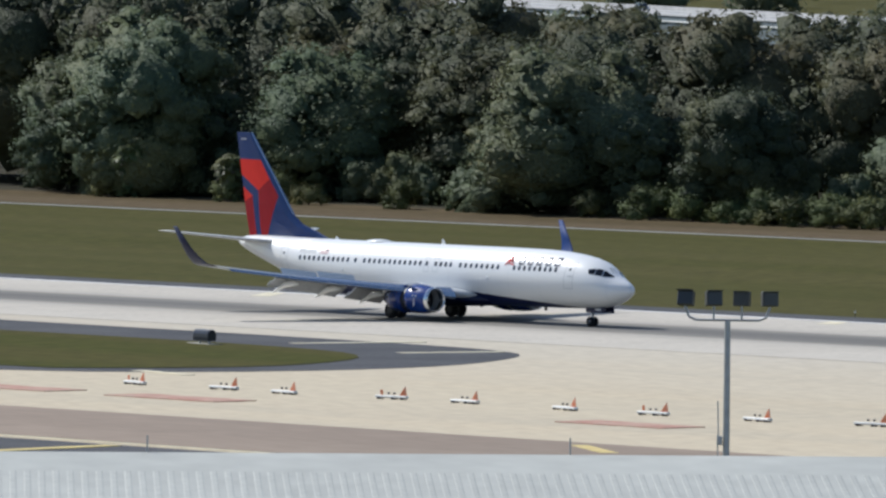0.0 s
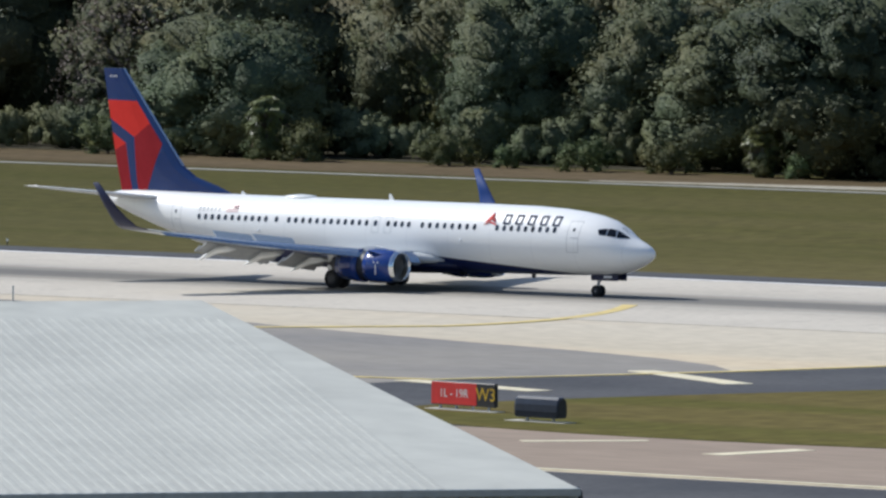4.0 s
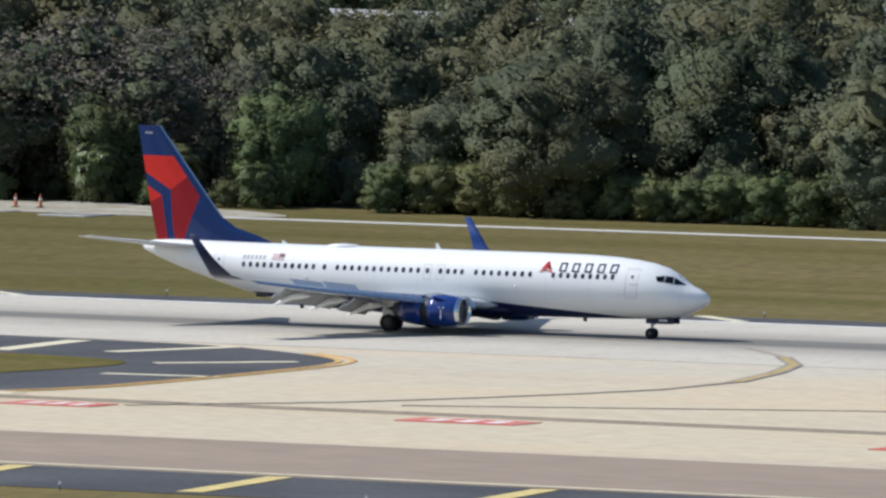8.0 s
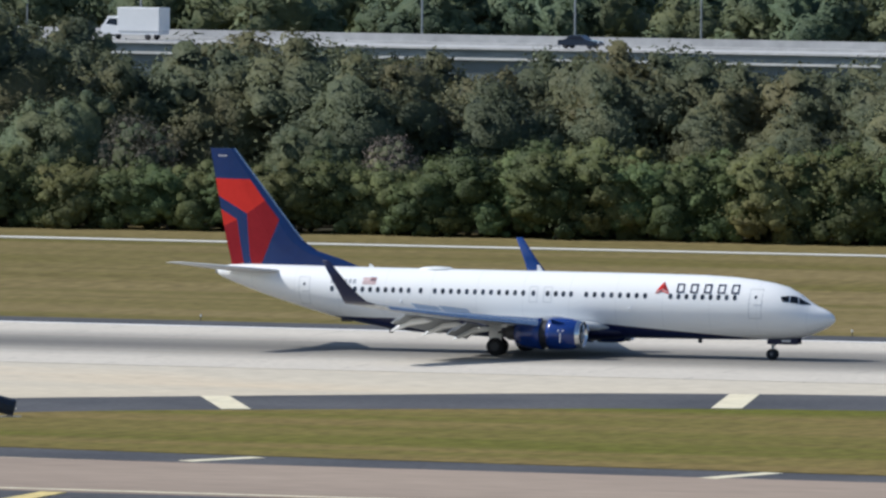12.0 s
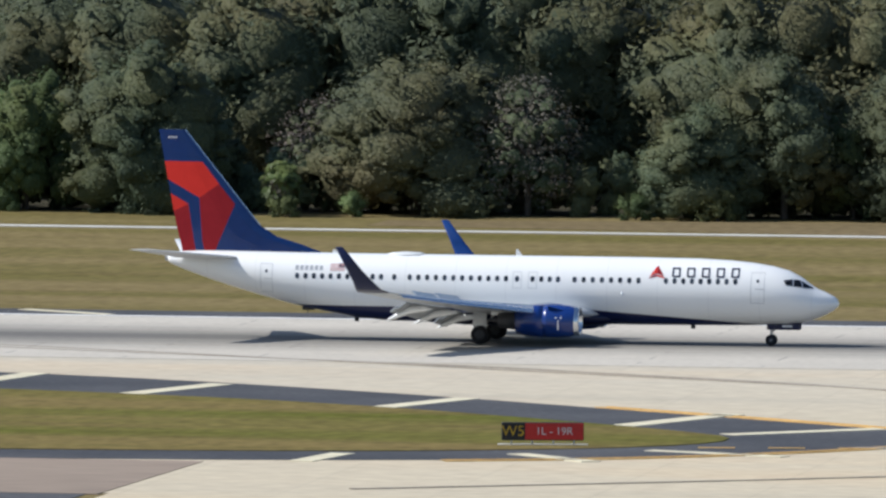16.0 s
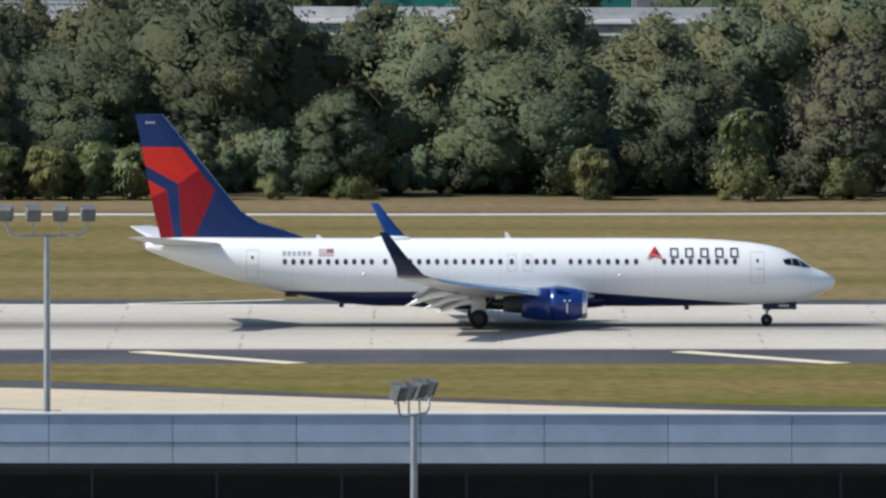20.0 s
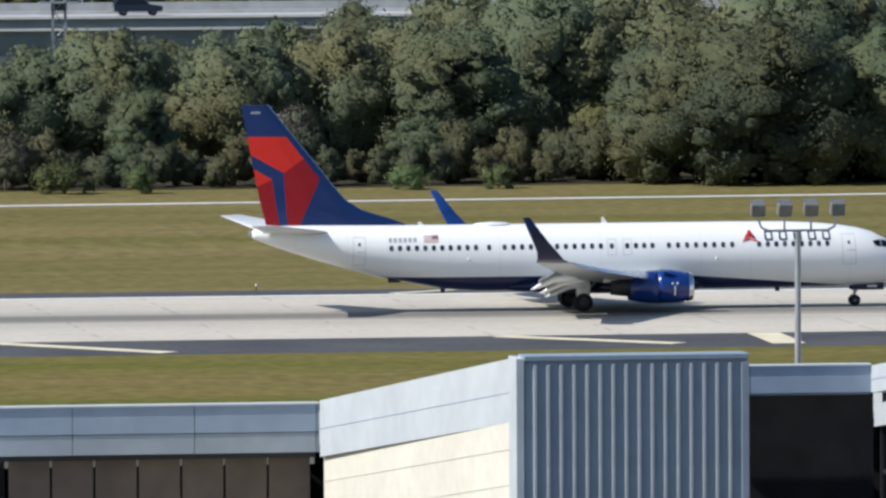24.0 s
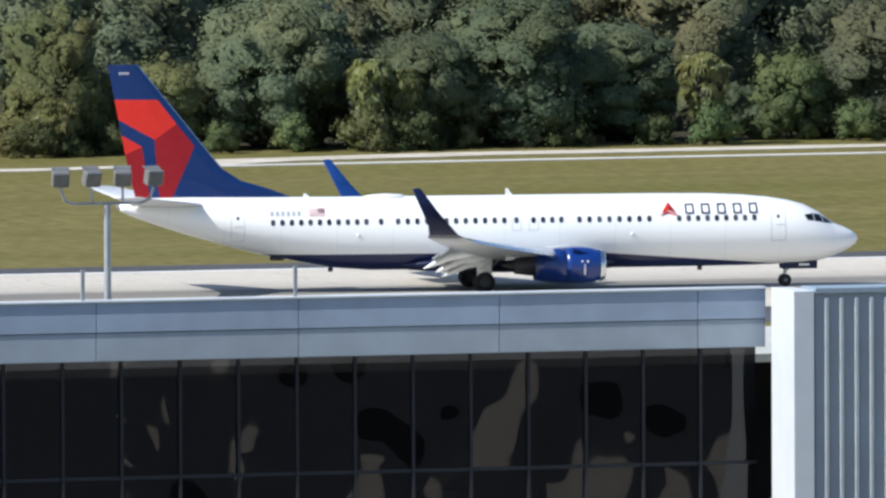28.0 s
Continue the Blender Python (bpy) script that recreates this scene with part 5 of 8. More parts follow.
def outline(name, x, z, w, h, parent, side=-1, t=0.035):
    """The joint round a door: four thin strips along the skin."""
    v, f = [], []

    def piece(x0, x1, z0, z1):
        n = 6
        for i in range(n):
            za, zb = z0 + (z1 - z0) * i / n, z0 + (z1 - z0) * (i + 1) / n
            b = len(v)
            v.extend([(x0, side * skin(x0, za), za), (x1, side * skin(x1, za), za), (x1, side * skin(x1, zb), zb), (x0, side * skin(x0, zb), zb)])
            f.append((b, b + 1, b + 2, b + 3))
    piece(x - w / 2, x - w / 2 + t, z - h / 2, z + h / 2), piece(x + w / 2 - t, x + w / 2, z - h / 2, z + h / 2)
    piece(x - w / 2, x + w / 2, z - h / 2, z - h / 2 + t), piece(x - w / 2, x + w / 2, z + h / 2 - t, z + h / 2)
    return link(name, mesh_of(name, v, f, M["line"]), parent)


def livery_body():
    """White above, dark blue below a line that rises behind the nose wheel."""
    m = bpy.data.materials.new("aircraft_body")
    tree, n, l = nodes_of(m)
    b = n["Principled BSDF"]
    b.inputs["Roughness"].default_value, b.inputs["Coat Weight"].default_value = 0.3, 0.35
    co = n.new("ShaderNodeTexCoord").outputs["Object"]
    sep = n.new("ShaderNodeSeparateXYZ")
    l.new(co, sep.inputs[0])
    rise = math_node(n, l, "MULTIPLY_ADD", sep.outputs[0], -0.076, 0.95)
    lim = math_node(n, l, "MINIMUM", rise, 2.12)
    f = math_node(n, l, "LESS_THAN", sep.outputs[2], lim)
    w = mix_color(n, l, noise_node(n, l, co, 0.9, 5, (0.25, 1, 1)), (0.89, 0.89, 0.875), (0.83, 0.835, 0.825))
    # faint barrel joints
    fx = math_node(n, l, "ABSOLUTE", math_node(n, l, "SUBTRACT", math_node(n, l, "FRACT", math_node(n, l, "DIVIDE", sep.outputs[0], 3.1)), 0.5))
    w = mix_color(n, l, math_node(n, l, "MULTIPLY", math_node(n, l, "LESS_THAN", fx, 0.006), 0.25), w, (0.5, 0.5, 0.52))
    l.new(mix_color(n, l, f, w, (0.010, 0.016, 0.075)), b.inputs["Base Color"])
    return m


def airfoil(xle, xte, y, z, thick, droop=0.0):
    c = xle - xte
    pts = []
    for u, s in ((0, 0), (0.02, 0.42), (0.1, 0.82), (0.3, 1.0), (0.6, 0.72), (0.85, 0.3), (1.0, 0.03), (1.0, -0.03), (0.8, -0.22), (0.5, -0.5), (0.2, -0.55), (0.04, -0.32)):
        pts.append((xle - u * c, y, z + s * thick * 0.5 - droop * u))
    return pts


WING = [  # y, leading edge, trailing edge, z, thickness
    (1.2, -14.2, -22.6, 1.75, 1.05), (1.95, -15.0, -22.6, 1.85, 0.95), (3.4, -16.6, -22.5, 2.02, 0.80), (4.83, -17.6, -22.6, 2.20, 0.66), (6.2, -18.4, -22.9, 2.38, 0.55),
    (10, -20.6, -24.3, 2.82, 0.33), (14, -22.9, -25.6, 3.32, 0.23), (16.9, -24.6, -26.55, 3.76, 0.16)]


def wing_at(y):
    ys = [w[0] for w in WING]
    return tuple(float(np.interp(y, ys, [w[k] for w in WING])) for k in (1, 2, 3, 4))


def slab(corners, thick):
    """A thin panel on four corners, thickened downwards along its normal."""
    p = [Vector(c) for c in corners]
    n = (p[1] - p[0]).cross(p[3] - p[0]).normalized() * thick
    v = p + [q - n for q in p]
    return v, [(0, 1, 2, 3), (7, 6, 5, 4), (0, 4, 5, 1), (1, 5, 6, 2), (2, 6, 7, 3), (3, 7, 4, 0)]


def build_airliner():
    ship = thing("airliner", "white twin-engine airliner with blue belly and red and blue tail", "airplane")
    rings = []
    seg = 44
    for x, top, bot, hw in BODY:
        c, hh = (top + bot) / 2, (top - bot) / 2
        rings.append([(x, hw * math.cos(2 * math.pi * j / seg), c + hh * math.sin(2 * math.pi * j / seg)) for j in range(seg)])
    v, f = loft(rings)
    link("fuselage", mesh_of("fuselage", v, f, livery_body(), True), ship)
    # wing root fairing under the belly
    fr = []
    for x, hw, top, bot in ((-13.2, 0.5, 1.75, 1.25), (-14.4, 1.6, 2.1, 1.08), (-16.5, 2.15, 2.3, 0.98), (-20, 2.25, 2.3, 0.95), (-22.8, 2.1, 2.2, 1.0), (-25, 1.5, 1.9, 1.12), (-26.6, 0.4, 1.5, 1.3)):
        fr.append([(x, hw * math.cos(2 * math.pi * j / 24), (top + bot) / 2 + (top - bot) / 2 * math.sin(2 * math.pi * j / 24)) for j in range(24)])
    link("belly_fairing", mesh_of("belly_fairing", *loft(fr), M["navy"], True), ship, "dark blue fairing under the wing root")

    # fin with its colour fields
    def ft(px, py):
        return ((220 + px / 2.91) - 1485) / 29.5, 2.62 + (501 - (180 + py / 2.91)) / 29.5
    fin_le = [(-31.6, 5.2), (-33.0, 5.72), (-34.6, 6.2), (-35.6, 6.85), (-36.2, 7.55), (-40.3, 12.66)]
    fin_te = [(-40.45, 5.2), (-40.55, 5.72), (-40.68, 6.2), (-40.84, 6.85), (-40.98, 7.55), (-41.95, 12.66)]
    rr = []
    for (xl, z), (xt, _), th in zip(fin_le, fin_te, (0.30, 0.36, 0.40, 0.44, 0.46, 0.20)):
        c = xl - xt
        ring = [(xl - u * c, s * th / 2, z) for u, s in ((0, 0), (0.03, 0.5), (0.15, 0.9), (0.4, 1), (0.7, 0.6), (1, 0.04), (1, -0.04), (0.7, -0.6), (0.4, -1), (0.15, -0.9), (0.03, -0.5))]
        rr.append(ring)
    v, f = loft(rr)
    bm = bmesh.new()
    bv = [bm.verts.new(p) for p in v]
    for q in f:
        bm.faces.new([bv[i] for i in q])
    fields = [([(95, 237), (315, 240), (405, 355), (300, 428), (105, 318)], 1),
              ([(300, 428), (405, 355), (490, 460), (405, 655), (378, 720), (330, 720), (315, 655)], 2),
              ([(125, 392), (240, 462), (163, 505)], 1),
              ([(163, 505), (240, 462), (270, 655), (283, 720), (205, 720), (190, 655)], 2)]
    polys = [([ft(*p) for p in pts], k) for pts, k in fields]
    polys[0][0][0] = (polys[0][0][0][0] - 0.5, polys[0][0][0][1])
    polys[0][0][4] = (polys[0][0][4][0] - 0.5, polys[0][0][4][1] + 0.25)
    polys[2][0][0] = (polys[2][0][0][0] - 0.5, polys[2][0][0][1] + 0.25)
    polys[2][0][2] = (polys[2][0][2][0] - 0.6, polys[2][0][2][1] - 0.2)
    polys[3][0][0] = (polys[3][0][0][0] - 0.6, polys[3][0][0][1] - 0.2)
    polys[3][0][4] = (polys[3][0][4][0] - 0.8, polys[3][0][4][1])
    polys[3][0][5] = (polys[3][0][5][0] - 0.6, polys[3][0][5][1])
    for pts, k in polys:
        for a, b in zip(pts, pts[1:] + pts[:1]):
            nrm = Vector((b[1] - a[1], 0, -(b[0] - a[0])))
            bmesh.ops.bisect_plane(bm, geom=bm.verts[:] + bm.edges[:] + bm.faces[:], plane_co=(a[0], 0, a[1]), plane_no=nrm, dist=1e-5)

    def inside(p, pts):
        r = False
        for (ax, az), (bx, bz) in zip(pts, pts[1:] + pts[:1]):
            if (az > p[1]) != (bz > p[1]) and p[0] < (bx - ax) * (p[1] - az) / (bz - az) + ax:
                r = not r
        return r
    for face in bm.faces:
        c = face.calc_center_median()
        for pts, k in polys:
            if inside((c.x, c.z), pts):
                face.material_index = k
    fin = part("tail_fin", bm, [M["blue"], M["red"], M["crimson"]], ship, "blue tail fin with angular red and dark red fields")
    link("fin_leading_edge", mesh_of("fin_leading_edge", *loft([[(xl + 0.02, 0.05, z), (xl + 0.02, -0.05, z), (xl - 0.05, -0.10, z), (xl - 0.05, 0.10, z)] for xl, z in fin_le[3:]]), M["slat"]), fin, "bare metal leading edge")
    v, f = [], []
    for k in range(4):
        b = len(v)
        v += [(-41.35 + 0.15 * k, -0.13, 12.12), (-41.27 + 0.15 * k, -0.13, 12.12), (-41.25 + 0.15 * k, -0.13, 12.25), (-41.33 + 0.15 * k, -0.13, 12.25)]
        f.append((b, b + 1, b + 2, b + 3))
    link("number_bar", mesh_of("number_bar", v, f, M["paint_white"]), fin)
    for s in (-1, 1):
        # tailplane
        secs = [(0.6, -36.6, -40.7, 4.86, 0.36), (2.2, -37.6, -41.0, 5.05, 0.30), (7.1, -40.9, -42.35, 5.62, 0.12)]
        rr = [airfoil(a, b, s * y, z, t) for y, a, b, z, t in secs]
        link("tailplane", mesh_of("tailplane", *loft(rr), M["pale_grey"] if "pale_grey" in M else M["grey"], True), ship)
        # wing
        rr = [airfoil(w[1], w[2], s * w[0], w[3], w[4]) for w in WING]
        wing = link("wing", mesh_of("wing", *loft(rr), M["grey"], True), ship)
        sl = []
        for y in (2.6, 4.2, 5.4, 8, 12, 16.2):
            a, b, z, t = wing_at(y)
            drop = 0.10
            sl.append([(a + 0.30, s * y, z - 0.12 - drop), (a + 0.16, s * y, z + t * 0.24 - drop), (a - 0.30, s * y, z + t * 0.5 - 0.02), (a - 0.22, s * y, z - t * 0.2), (a + 0.16, s * y, z - t * 0.32 - drop)])
        link("slat", mesh_of("slat", *loft(sl), M["slat"], False), wing, "polished leading-edge slat, extended")
        # winglet
        wl = [airfoil(-24.6, -26.55, s * 16.9, 3.76, 0.16)]
        for y, z, a, b in ((17.45, 3.96, -25.0, -26.55), (17.85, 4.45, -25.45, -26.65), (18.1, 5.1, -26.05, -26.95), (18.42, 6.5, -27.15, -27.62)):
            c = a - b
            wl.append([(a - u * c, s * (y - k * 0.05), z + k * 0.02) for u, k in ((0, 0), (0.02, 0.42), (0.1, 0.82), (0.3, 1.0), (0.6, 0.72), (0.85, 0.3), (1.0, 0.03), (1.0, -0.03), (0.8, -0.22), (0.5, -0.5), (0.2, -0.55), (0.04, -0.32))])
        link("winglet", mesh_of("winglet", *loft(wl), M["winglet"] if s > 0 else M["navy"], True), wing, "blue upturned winglet")
        # flaps, lowered, in two sections of two slats each
        for y0, y1 in ((2.3, 5.6), (6.3, 11.4)):
            for k, (o, d, ch) in enumerate(((0.0, 0.08, 1.0), (0.80, 0.52, 0.6))):
                c = []
                for y in (y0, y1):
                    a, b, z, t = wing_at(y)
                    sc = 1.0 if y0 < 6 else (1.0 if y == y0 else 0.72)
                    c.append((b + 0.15 - o * sc, s * y, z - 0.02 - d * sc * 0.8))
                    c.append((b + 0.15 - (o + ch * 0.86) * sc, s * y, z - 0.02 - (d + ch * 0.55) * sc))
                q = [c[0], c[2], c[3], c[1]]
                link("flap", mesh_of("flap", *slab(q if s > 0 else [q[1], q[0], q[3], q[2]], 0.09), M["flap"]), wing, "lowered grey flap")
        for y in (4.2, 7.6, 10.6):
            a, b, z, t = wing_at(y)
            prof = [(1.5, 0.02), (0.9, 0.17), (0.0, 0.22), (-0.9, 0.16), (-1.5, 0.02)]
            rr = [[(b + x * 0.95, s * y + r * 0.7 * math.cos(2 * math.pi * j / 10), z - 0.42 - max(0, -x + 0.2) * 0.42 + r * math.sin(2 * math.pi * j / 10)) for j in range(10)] for x, r in prof]
            link("flap_track_fairing", mesh_of("flap_track_fairing", *loft(rr), M["white"], True), wing, "pale canoe-shaped fairing")
        # aileron joint
        # engine
        ey, ez, ex = s * 4.83, 1.52, -15.05
        eng = link("engine", mesh_of("engine", *revolve([(-0.25, 0.86), (-0.7, 1.0), (-1.3, 1.05), (-1.9, 1.05), (-2.2, 1.04), (-2.2, 0.85)], ex, ey, ez, 36, 0.93), M["engine_blue"], True), ship, "blue engine cowling")
        link("inlet_lip", mesh_of("inlet_lip", *revolve([(-0.5, 0.74), (-0.2, 0.76), (-0.03, 0.81), (0.0, 0.84), (-0.06, 0.885), (-0.25, 0.925), (-0.30, 0.935)], ex, ey, ez, 36, 0.93), M["chrome"], True), eng, "bright metal inlet lip")
        link("inlet_duct", mesh_of("inlet_duct", *revolve([(-0.5, 0.74), (-1.2, 0.76)], ex, ey, ez, 36, 0.96), M["steel"], True), eng)
        for k in range(24):
            a = 2 * math.pi * k / 24
            m = Matrix.Translation((ex - 1.15, ey, ez)) @ Matrix.Rotation(a, 4, "X")
            q = [m @ Vector(p) for p in ((0.05, -0.03, 0.15), (-0.12, 0.05, 0.15), (-0.16, 0.12, 0.75), (0.10, -0.10, 0.75))]
            link("fan_blade", mesh_of("fan_blade", *slab(q, 0.012), M["dark"]), eng)
        link("spinner", mesh_of("spinner", *revolve([(-0.75, 0.02), (-0.9, 0.1), (-1.15, 0.2)], ex, ey, ez, 16, 1, True), M["grey"], True), eng)
        link("fan_backing", mesh_of("fan_backing", *revolve([(-1.3, 0.02), (-1.31, 0.8)], ex, ey, ez, 24), M["dark"]), eng)
        link("cascade", mesh_of("cascade", *revolve([(-2.15, 0.90), (-3.0, 0.90)], ex, ey, ez, 36, 0.93), M["dark"], True), eng, "dark reverser cascade")
        slv = link("reverser_sleeve", mesh_of("reverser_sleeve", *revolve([(-2.21, 0.92), (-2.21, 1.035), (-2.7, 1.01), (-3.3, 0.93), (-3.9, 0.80), (-3.9, 0.76), (-3.2, 0.86), (-2.3, 0.92)], ex, ey, ez, 36, 0.95), M["engine_blue"], True), eng, "blue sliding reverser sleeve")
        SLEEVES.append(slv)
        link("exhaust", mesh_of("exhaust", *revolve([(-3.2, 0.6), (-4.2, 0.56), (-5.0, 0.46), (-5.0, 0.42), (-4.3, 0.4)], ex, ey, ez + 0.05, 24), M["hub"], True), eng, "bare metal exhaust nozzle")
        link("exhaust_plug", mesh_of("exhaust_plug", *revolve([(-4.3, 0.3), (-5.0, 0.24), (-5.7, 0.03)], ex, ey, ez + 0.05, 16, 1, True), M["dark"], True), eng)
        rr = [[(x, ey - w, z0), (x, ey + w, z0), (x, ey + w, z1), (x, ey - w, z1)] for x, w, z0, z1 in ((-16.1, 0.03, 2.45, 2.58), (-17.0, 0.16, 2.3, 2.72), (-18.6, 0.2, 2.0, 2.5), (-20.5, 0.14, 1.85, 2.2))]
        link("pylon", mesh_of("pylon", *loft(rr), M["white"], False), eng, "white pylon to the wing")
        strake = [(-16.0, ey - 0.75 * 1, ez + 0.72), (-16.9, ey - 0.75, ez + 0.72), (-16.9, ey - 0.98, ez + 1.0)]
        link("strake", mesh_of("strake", strake + [(a + 0.0, b + 0.03, c) for a, b, c in strake], [(0, 1, 2), (5, 4, 3), (0, 3, 4, 1), (1, 4, 5, 2), (2, 5, 3, 0)], M["blue"]), eng)
        for dx, dz in ((-1.05, 0.28), (-1.35, 0.28)):
            bm = bmesh.new()
            bmesh.ops.create_uvsphere(bm, u_segments=8, v_segments=6, radius=0.06, matrix=Matrix.Translation((ex + dx, ey - 1.0, ez + dz)))
            part("vent", bm, M["paint_white"], eng)
        part("drain_mast", boxed(ex - 1.24, ex - 1.18, ey - 1.05, ey - 1.0, ez - 0.45, ez + 0.15, 0.01), M["paint_white"], eng)
        # spoilers on the wing's top, hinged at their front edge
        for y0, y1 in ((6.4, 9.0), (9.06, 11.6)):
            a, b, z, t = wing_at((y0 + y1) / 2)
            dz = (wing_at(y1)[2] - wing_at(y0)[2]) / (y1 - y0)
            dx = (wing_at(y1)[1] - wing_at(y0)[1]) / (y1 - y0)
            hx, hy, hz = b + 1.25, s * (y0 + y1) / 2, z + t * 0.5 - 0.02
            half = (y1 - y0) / 2
            along = Vector((dx, s, dz)).normalized() * s                       # the swept hinge
            aft = (Vector((-1, 0, 0)) - along * along.dot(Vector((-1, 0, 0)))).normalized()
            up = aft.cross(along)
            up = up if up.z > 0 else -up
            frame_ = Matrix((-aft, along, up)).transposed().to_4x4()
            half *= along.length / abs(along.y)
            q = [(0, -half, 0), (0, half, 0), (-0.85, half, 0), (-0.85, -half, 0)]
            sp = link("spoiler", mesh_of("spoiler", *slab(q, 0.035), M["spoiler"]), wing, "grey-blue spoiler panel", Matrix.Translation((hx, hy, hz)) @ frame_)
            SPOILERS.append(sp)
        # main gear
        gx, gy = -21.45, s * 2.86
        gear = link("main_gear", None, ship)
        gear.name = "main_gear"
        bm = tubed(((gx + 0.1, gy, 2.1), (gx, gy, 0.62), 0.15), ((gx, gy - 0.5, 0.57), (gx, gy + 0.5, 0.57), 0.09), ((gx + 0.1, gy, 1.7), (gx - 0.1, gy - s * 1.5, 1.9), 0.08), ((gx + 0.9, gy, 1.9), (gx, gy, 0.95), 0.06))
        part("strut", bm, M["steel"], gear)
        part("gear_door", boxed(gx - 0.45, gx + 0.4, gy + s * 0.35, gy + s * 0.41, 0.9, 2.0, 0.02), M["white"], gear)
        for k in (-0.43, 0.43):
            wheel_on(gear, gx, gy + k, 0.57, 0.57, 0.40)
        # windows
        for wx in WINDOWS:
            decal("cabin_window", rounded_rect(wx, 3.92, 0.25, 0.34, 0.3), M["cabin"], ship, s, 0.012)
        for x, z, w, h in ((-4.75, 3.55, 0.84, 1.85), (-34.95, 3.75, 0.76, 1.75)):
            d = outline("cabin_door", x, z, w, h, ship, s)
            decal("door_window", rounded_rect(x, z + 0.42, 0.15, 0.2), M["cabin"], d, s)
            decal("door_handle", rounded_rect(x + 0.1, z - 0.05, 0.5, 0.05), M["line"], d, s)
        for x in (-19.45, -18.5):
            outline("overwing_exit", x, 3.85, 0.55, 1.0, ship, s)
        # flight-deck glazing
        for name, pts in (("side_window", [(-3.22, 4.03), (-2.72, 4.09), (-2.67, 3.69), (-3.06, 3.73)]), ("side_window", [(-2.66, 4.09), (-2.26, 4.01), (-2.10, 3.60), (-2.61, 3.67)]),
                          ("windscreen", [(-2.20, 3.98), (-1.84, 3.75), (-1.46, 3.51), (-2.04, 3.56)])):
            patch(name, pts, M["glass"], ship, s, 0.02)
        patch("windscreen", [(-2.24, 4.12), (-1.62, 3.64), (-1.66, 3.672), (-2.26, 4.142)], M["glass"], ship, s, 0.02)
        # name on the side as plain bars, and the mark before it
        patch("side_mark", [(-11.32, 4.20), (-10.93, 4.36), (-10.90, 4.78), (-10.94, 4.78)], M["red"], ship, s, 0.04, 4, "red half of a triangular mark")
        patch("side_mark", [(-10.91, 4.36), (-10.48, 4.20), (-10.86, 4.78), (-10.90, 4.78)], M["crimson"], ship, s, 0.04, 4, "dark red half of a triangular mark")
        patch("side_mark", [(-11.38, 4.06), (-10.92, 4.20), (-10.92, 4.29), (-11.33, 4.15)], M["crimson"], ship, s, 0.04, 4, "dark red foot of a triangular mark")
        patch("side_mark", [(-10.92, 4.20), (-10.42, 4.06), (-10.47, 4.15), (-10.92, 4.29)], M["red"], ship, s, 0.04, 4, "red foot of a triangular mark")
        for k in range(5):
            x, zt, zb, t = -9.98 + k * 0.90, 4.72, 4.16, 0.085
            for a, b, c0, c1 in ((x, x + t, zb, zt), (x + 0.4, x + 0.4 + t, zb, zt), (x, x + 0.4 + t, zt - t, zt), (x, x + 0.4 + t, zb, zb + t)):
                patch("name_bar", [(a, c0), (b, c0), (b, c1), (a, c1)], M["letter"], ship, s, 0.04, 3)
        for k in range(6):
            x = -33.15 + k * 0.30
            decal("registration_bar", [(x, 4.27), (x + 0.2, 4.27), (x + 0.2, 4.54), (x, 4.54)], M["faded"], ship, s, 0.013)
        x0 = -31.0
        flag = decal("flag", [(x0, 4.24), (x0 + 0.9, 4.24), (x0 + 0.9, 4.68), (x0, 4.68)], M["barrier"], ship, s, 0.012, "striped flag with a blue corner")
        for k in range(4):
            z = 4.26 + k * 0.11
            decal("flag_stripe", [(x0, z), (x0 + 0.9, z), (x0 + 0.9, z + 0.055), (x0, z + 0.055)], M["flag_red"], flag, s, 0.016)
        decal("flag_canton", [(x0 + 0.5, 4.46), (x0 + 0.9, 4.46), (x0 + 0.9, 4.68), (x0 + 0.5, 4.68)], M["letter"], flag, s, 0.02)
        for lx, lz in ((-28.3, 3.2), (-13.0, 3.1)):
            bm = bmesh.new()
            bmesh.ops.create_uvsphere(bm, u_segments=8, v_segments=6, radius=0.09, matrix=Matrix.Translation((lx, s * skin(lx, lz, 0), lz)))
            part("logo_light", bm, M["lens"], ship, "small clear lamp in the skin")
    # roof and belly fittings
    rr = [[(x, w * math.cos(2 * math.pi * j / 14), 5.2 + h * math.sin(2 * math.pi * j / 14)) for j in range(14)] for x, w, h in ((-25.3, 0.05, 0.02), (-25.7, 0.5, 0.16), (-26.6, 0.6, 0.20), (-27.4, 0.45, 0.14), (-27.9, 0.05, 0.02))]
    link("radome", mesh_of("radome", *loft(rr), M["white"], True), ship, "low white dome on the roof")
    for x, h in ((-19.6, 0.42), (-30.9, 0.25), (-13.5, 0.0)):
        if h:
            link("aerial", mesh_of("aerial", *loft([[(x + 0.2, 0.03, 5.2), (x + 0.2, -0.03, 5.2), (x - 0.22, -0.02, 5.2), (x - 0.22, 0.02, 5.2)], [(x - 0.08, 0.015, 5.2 + h), (x - 0.08, -0.015, 5.2 + h), (x - 0.22, -0.01, 5.2 + h), (x - 0.22, 0.01, 5.2 + h)]]), M["white"]), ship)
    for x in (-8.9, -15.6, -29.6):
        part("belly_aerial", boxed(x - 0.15, x + 0.12, -0.03, 0.03, 0.95 if x > -20 else 1.1, 1.35, 0.01), M["dark"], ship)
    part("tail_skid", boxed(-33.0, -32.2, -0.1, 0.1, 1.75, 2.0, 0.05), M["dark"], ship)
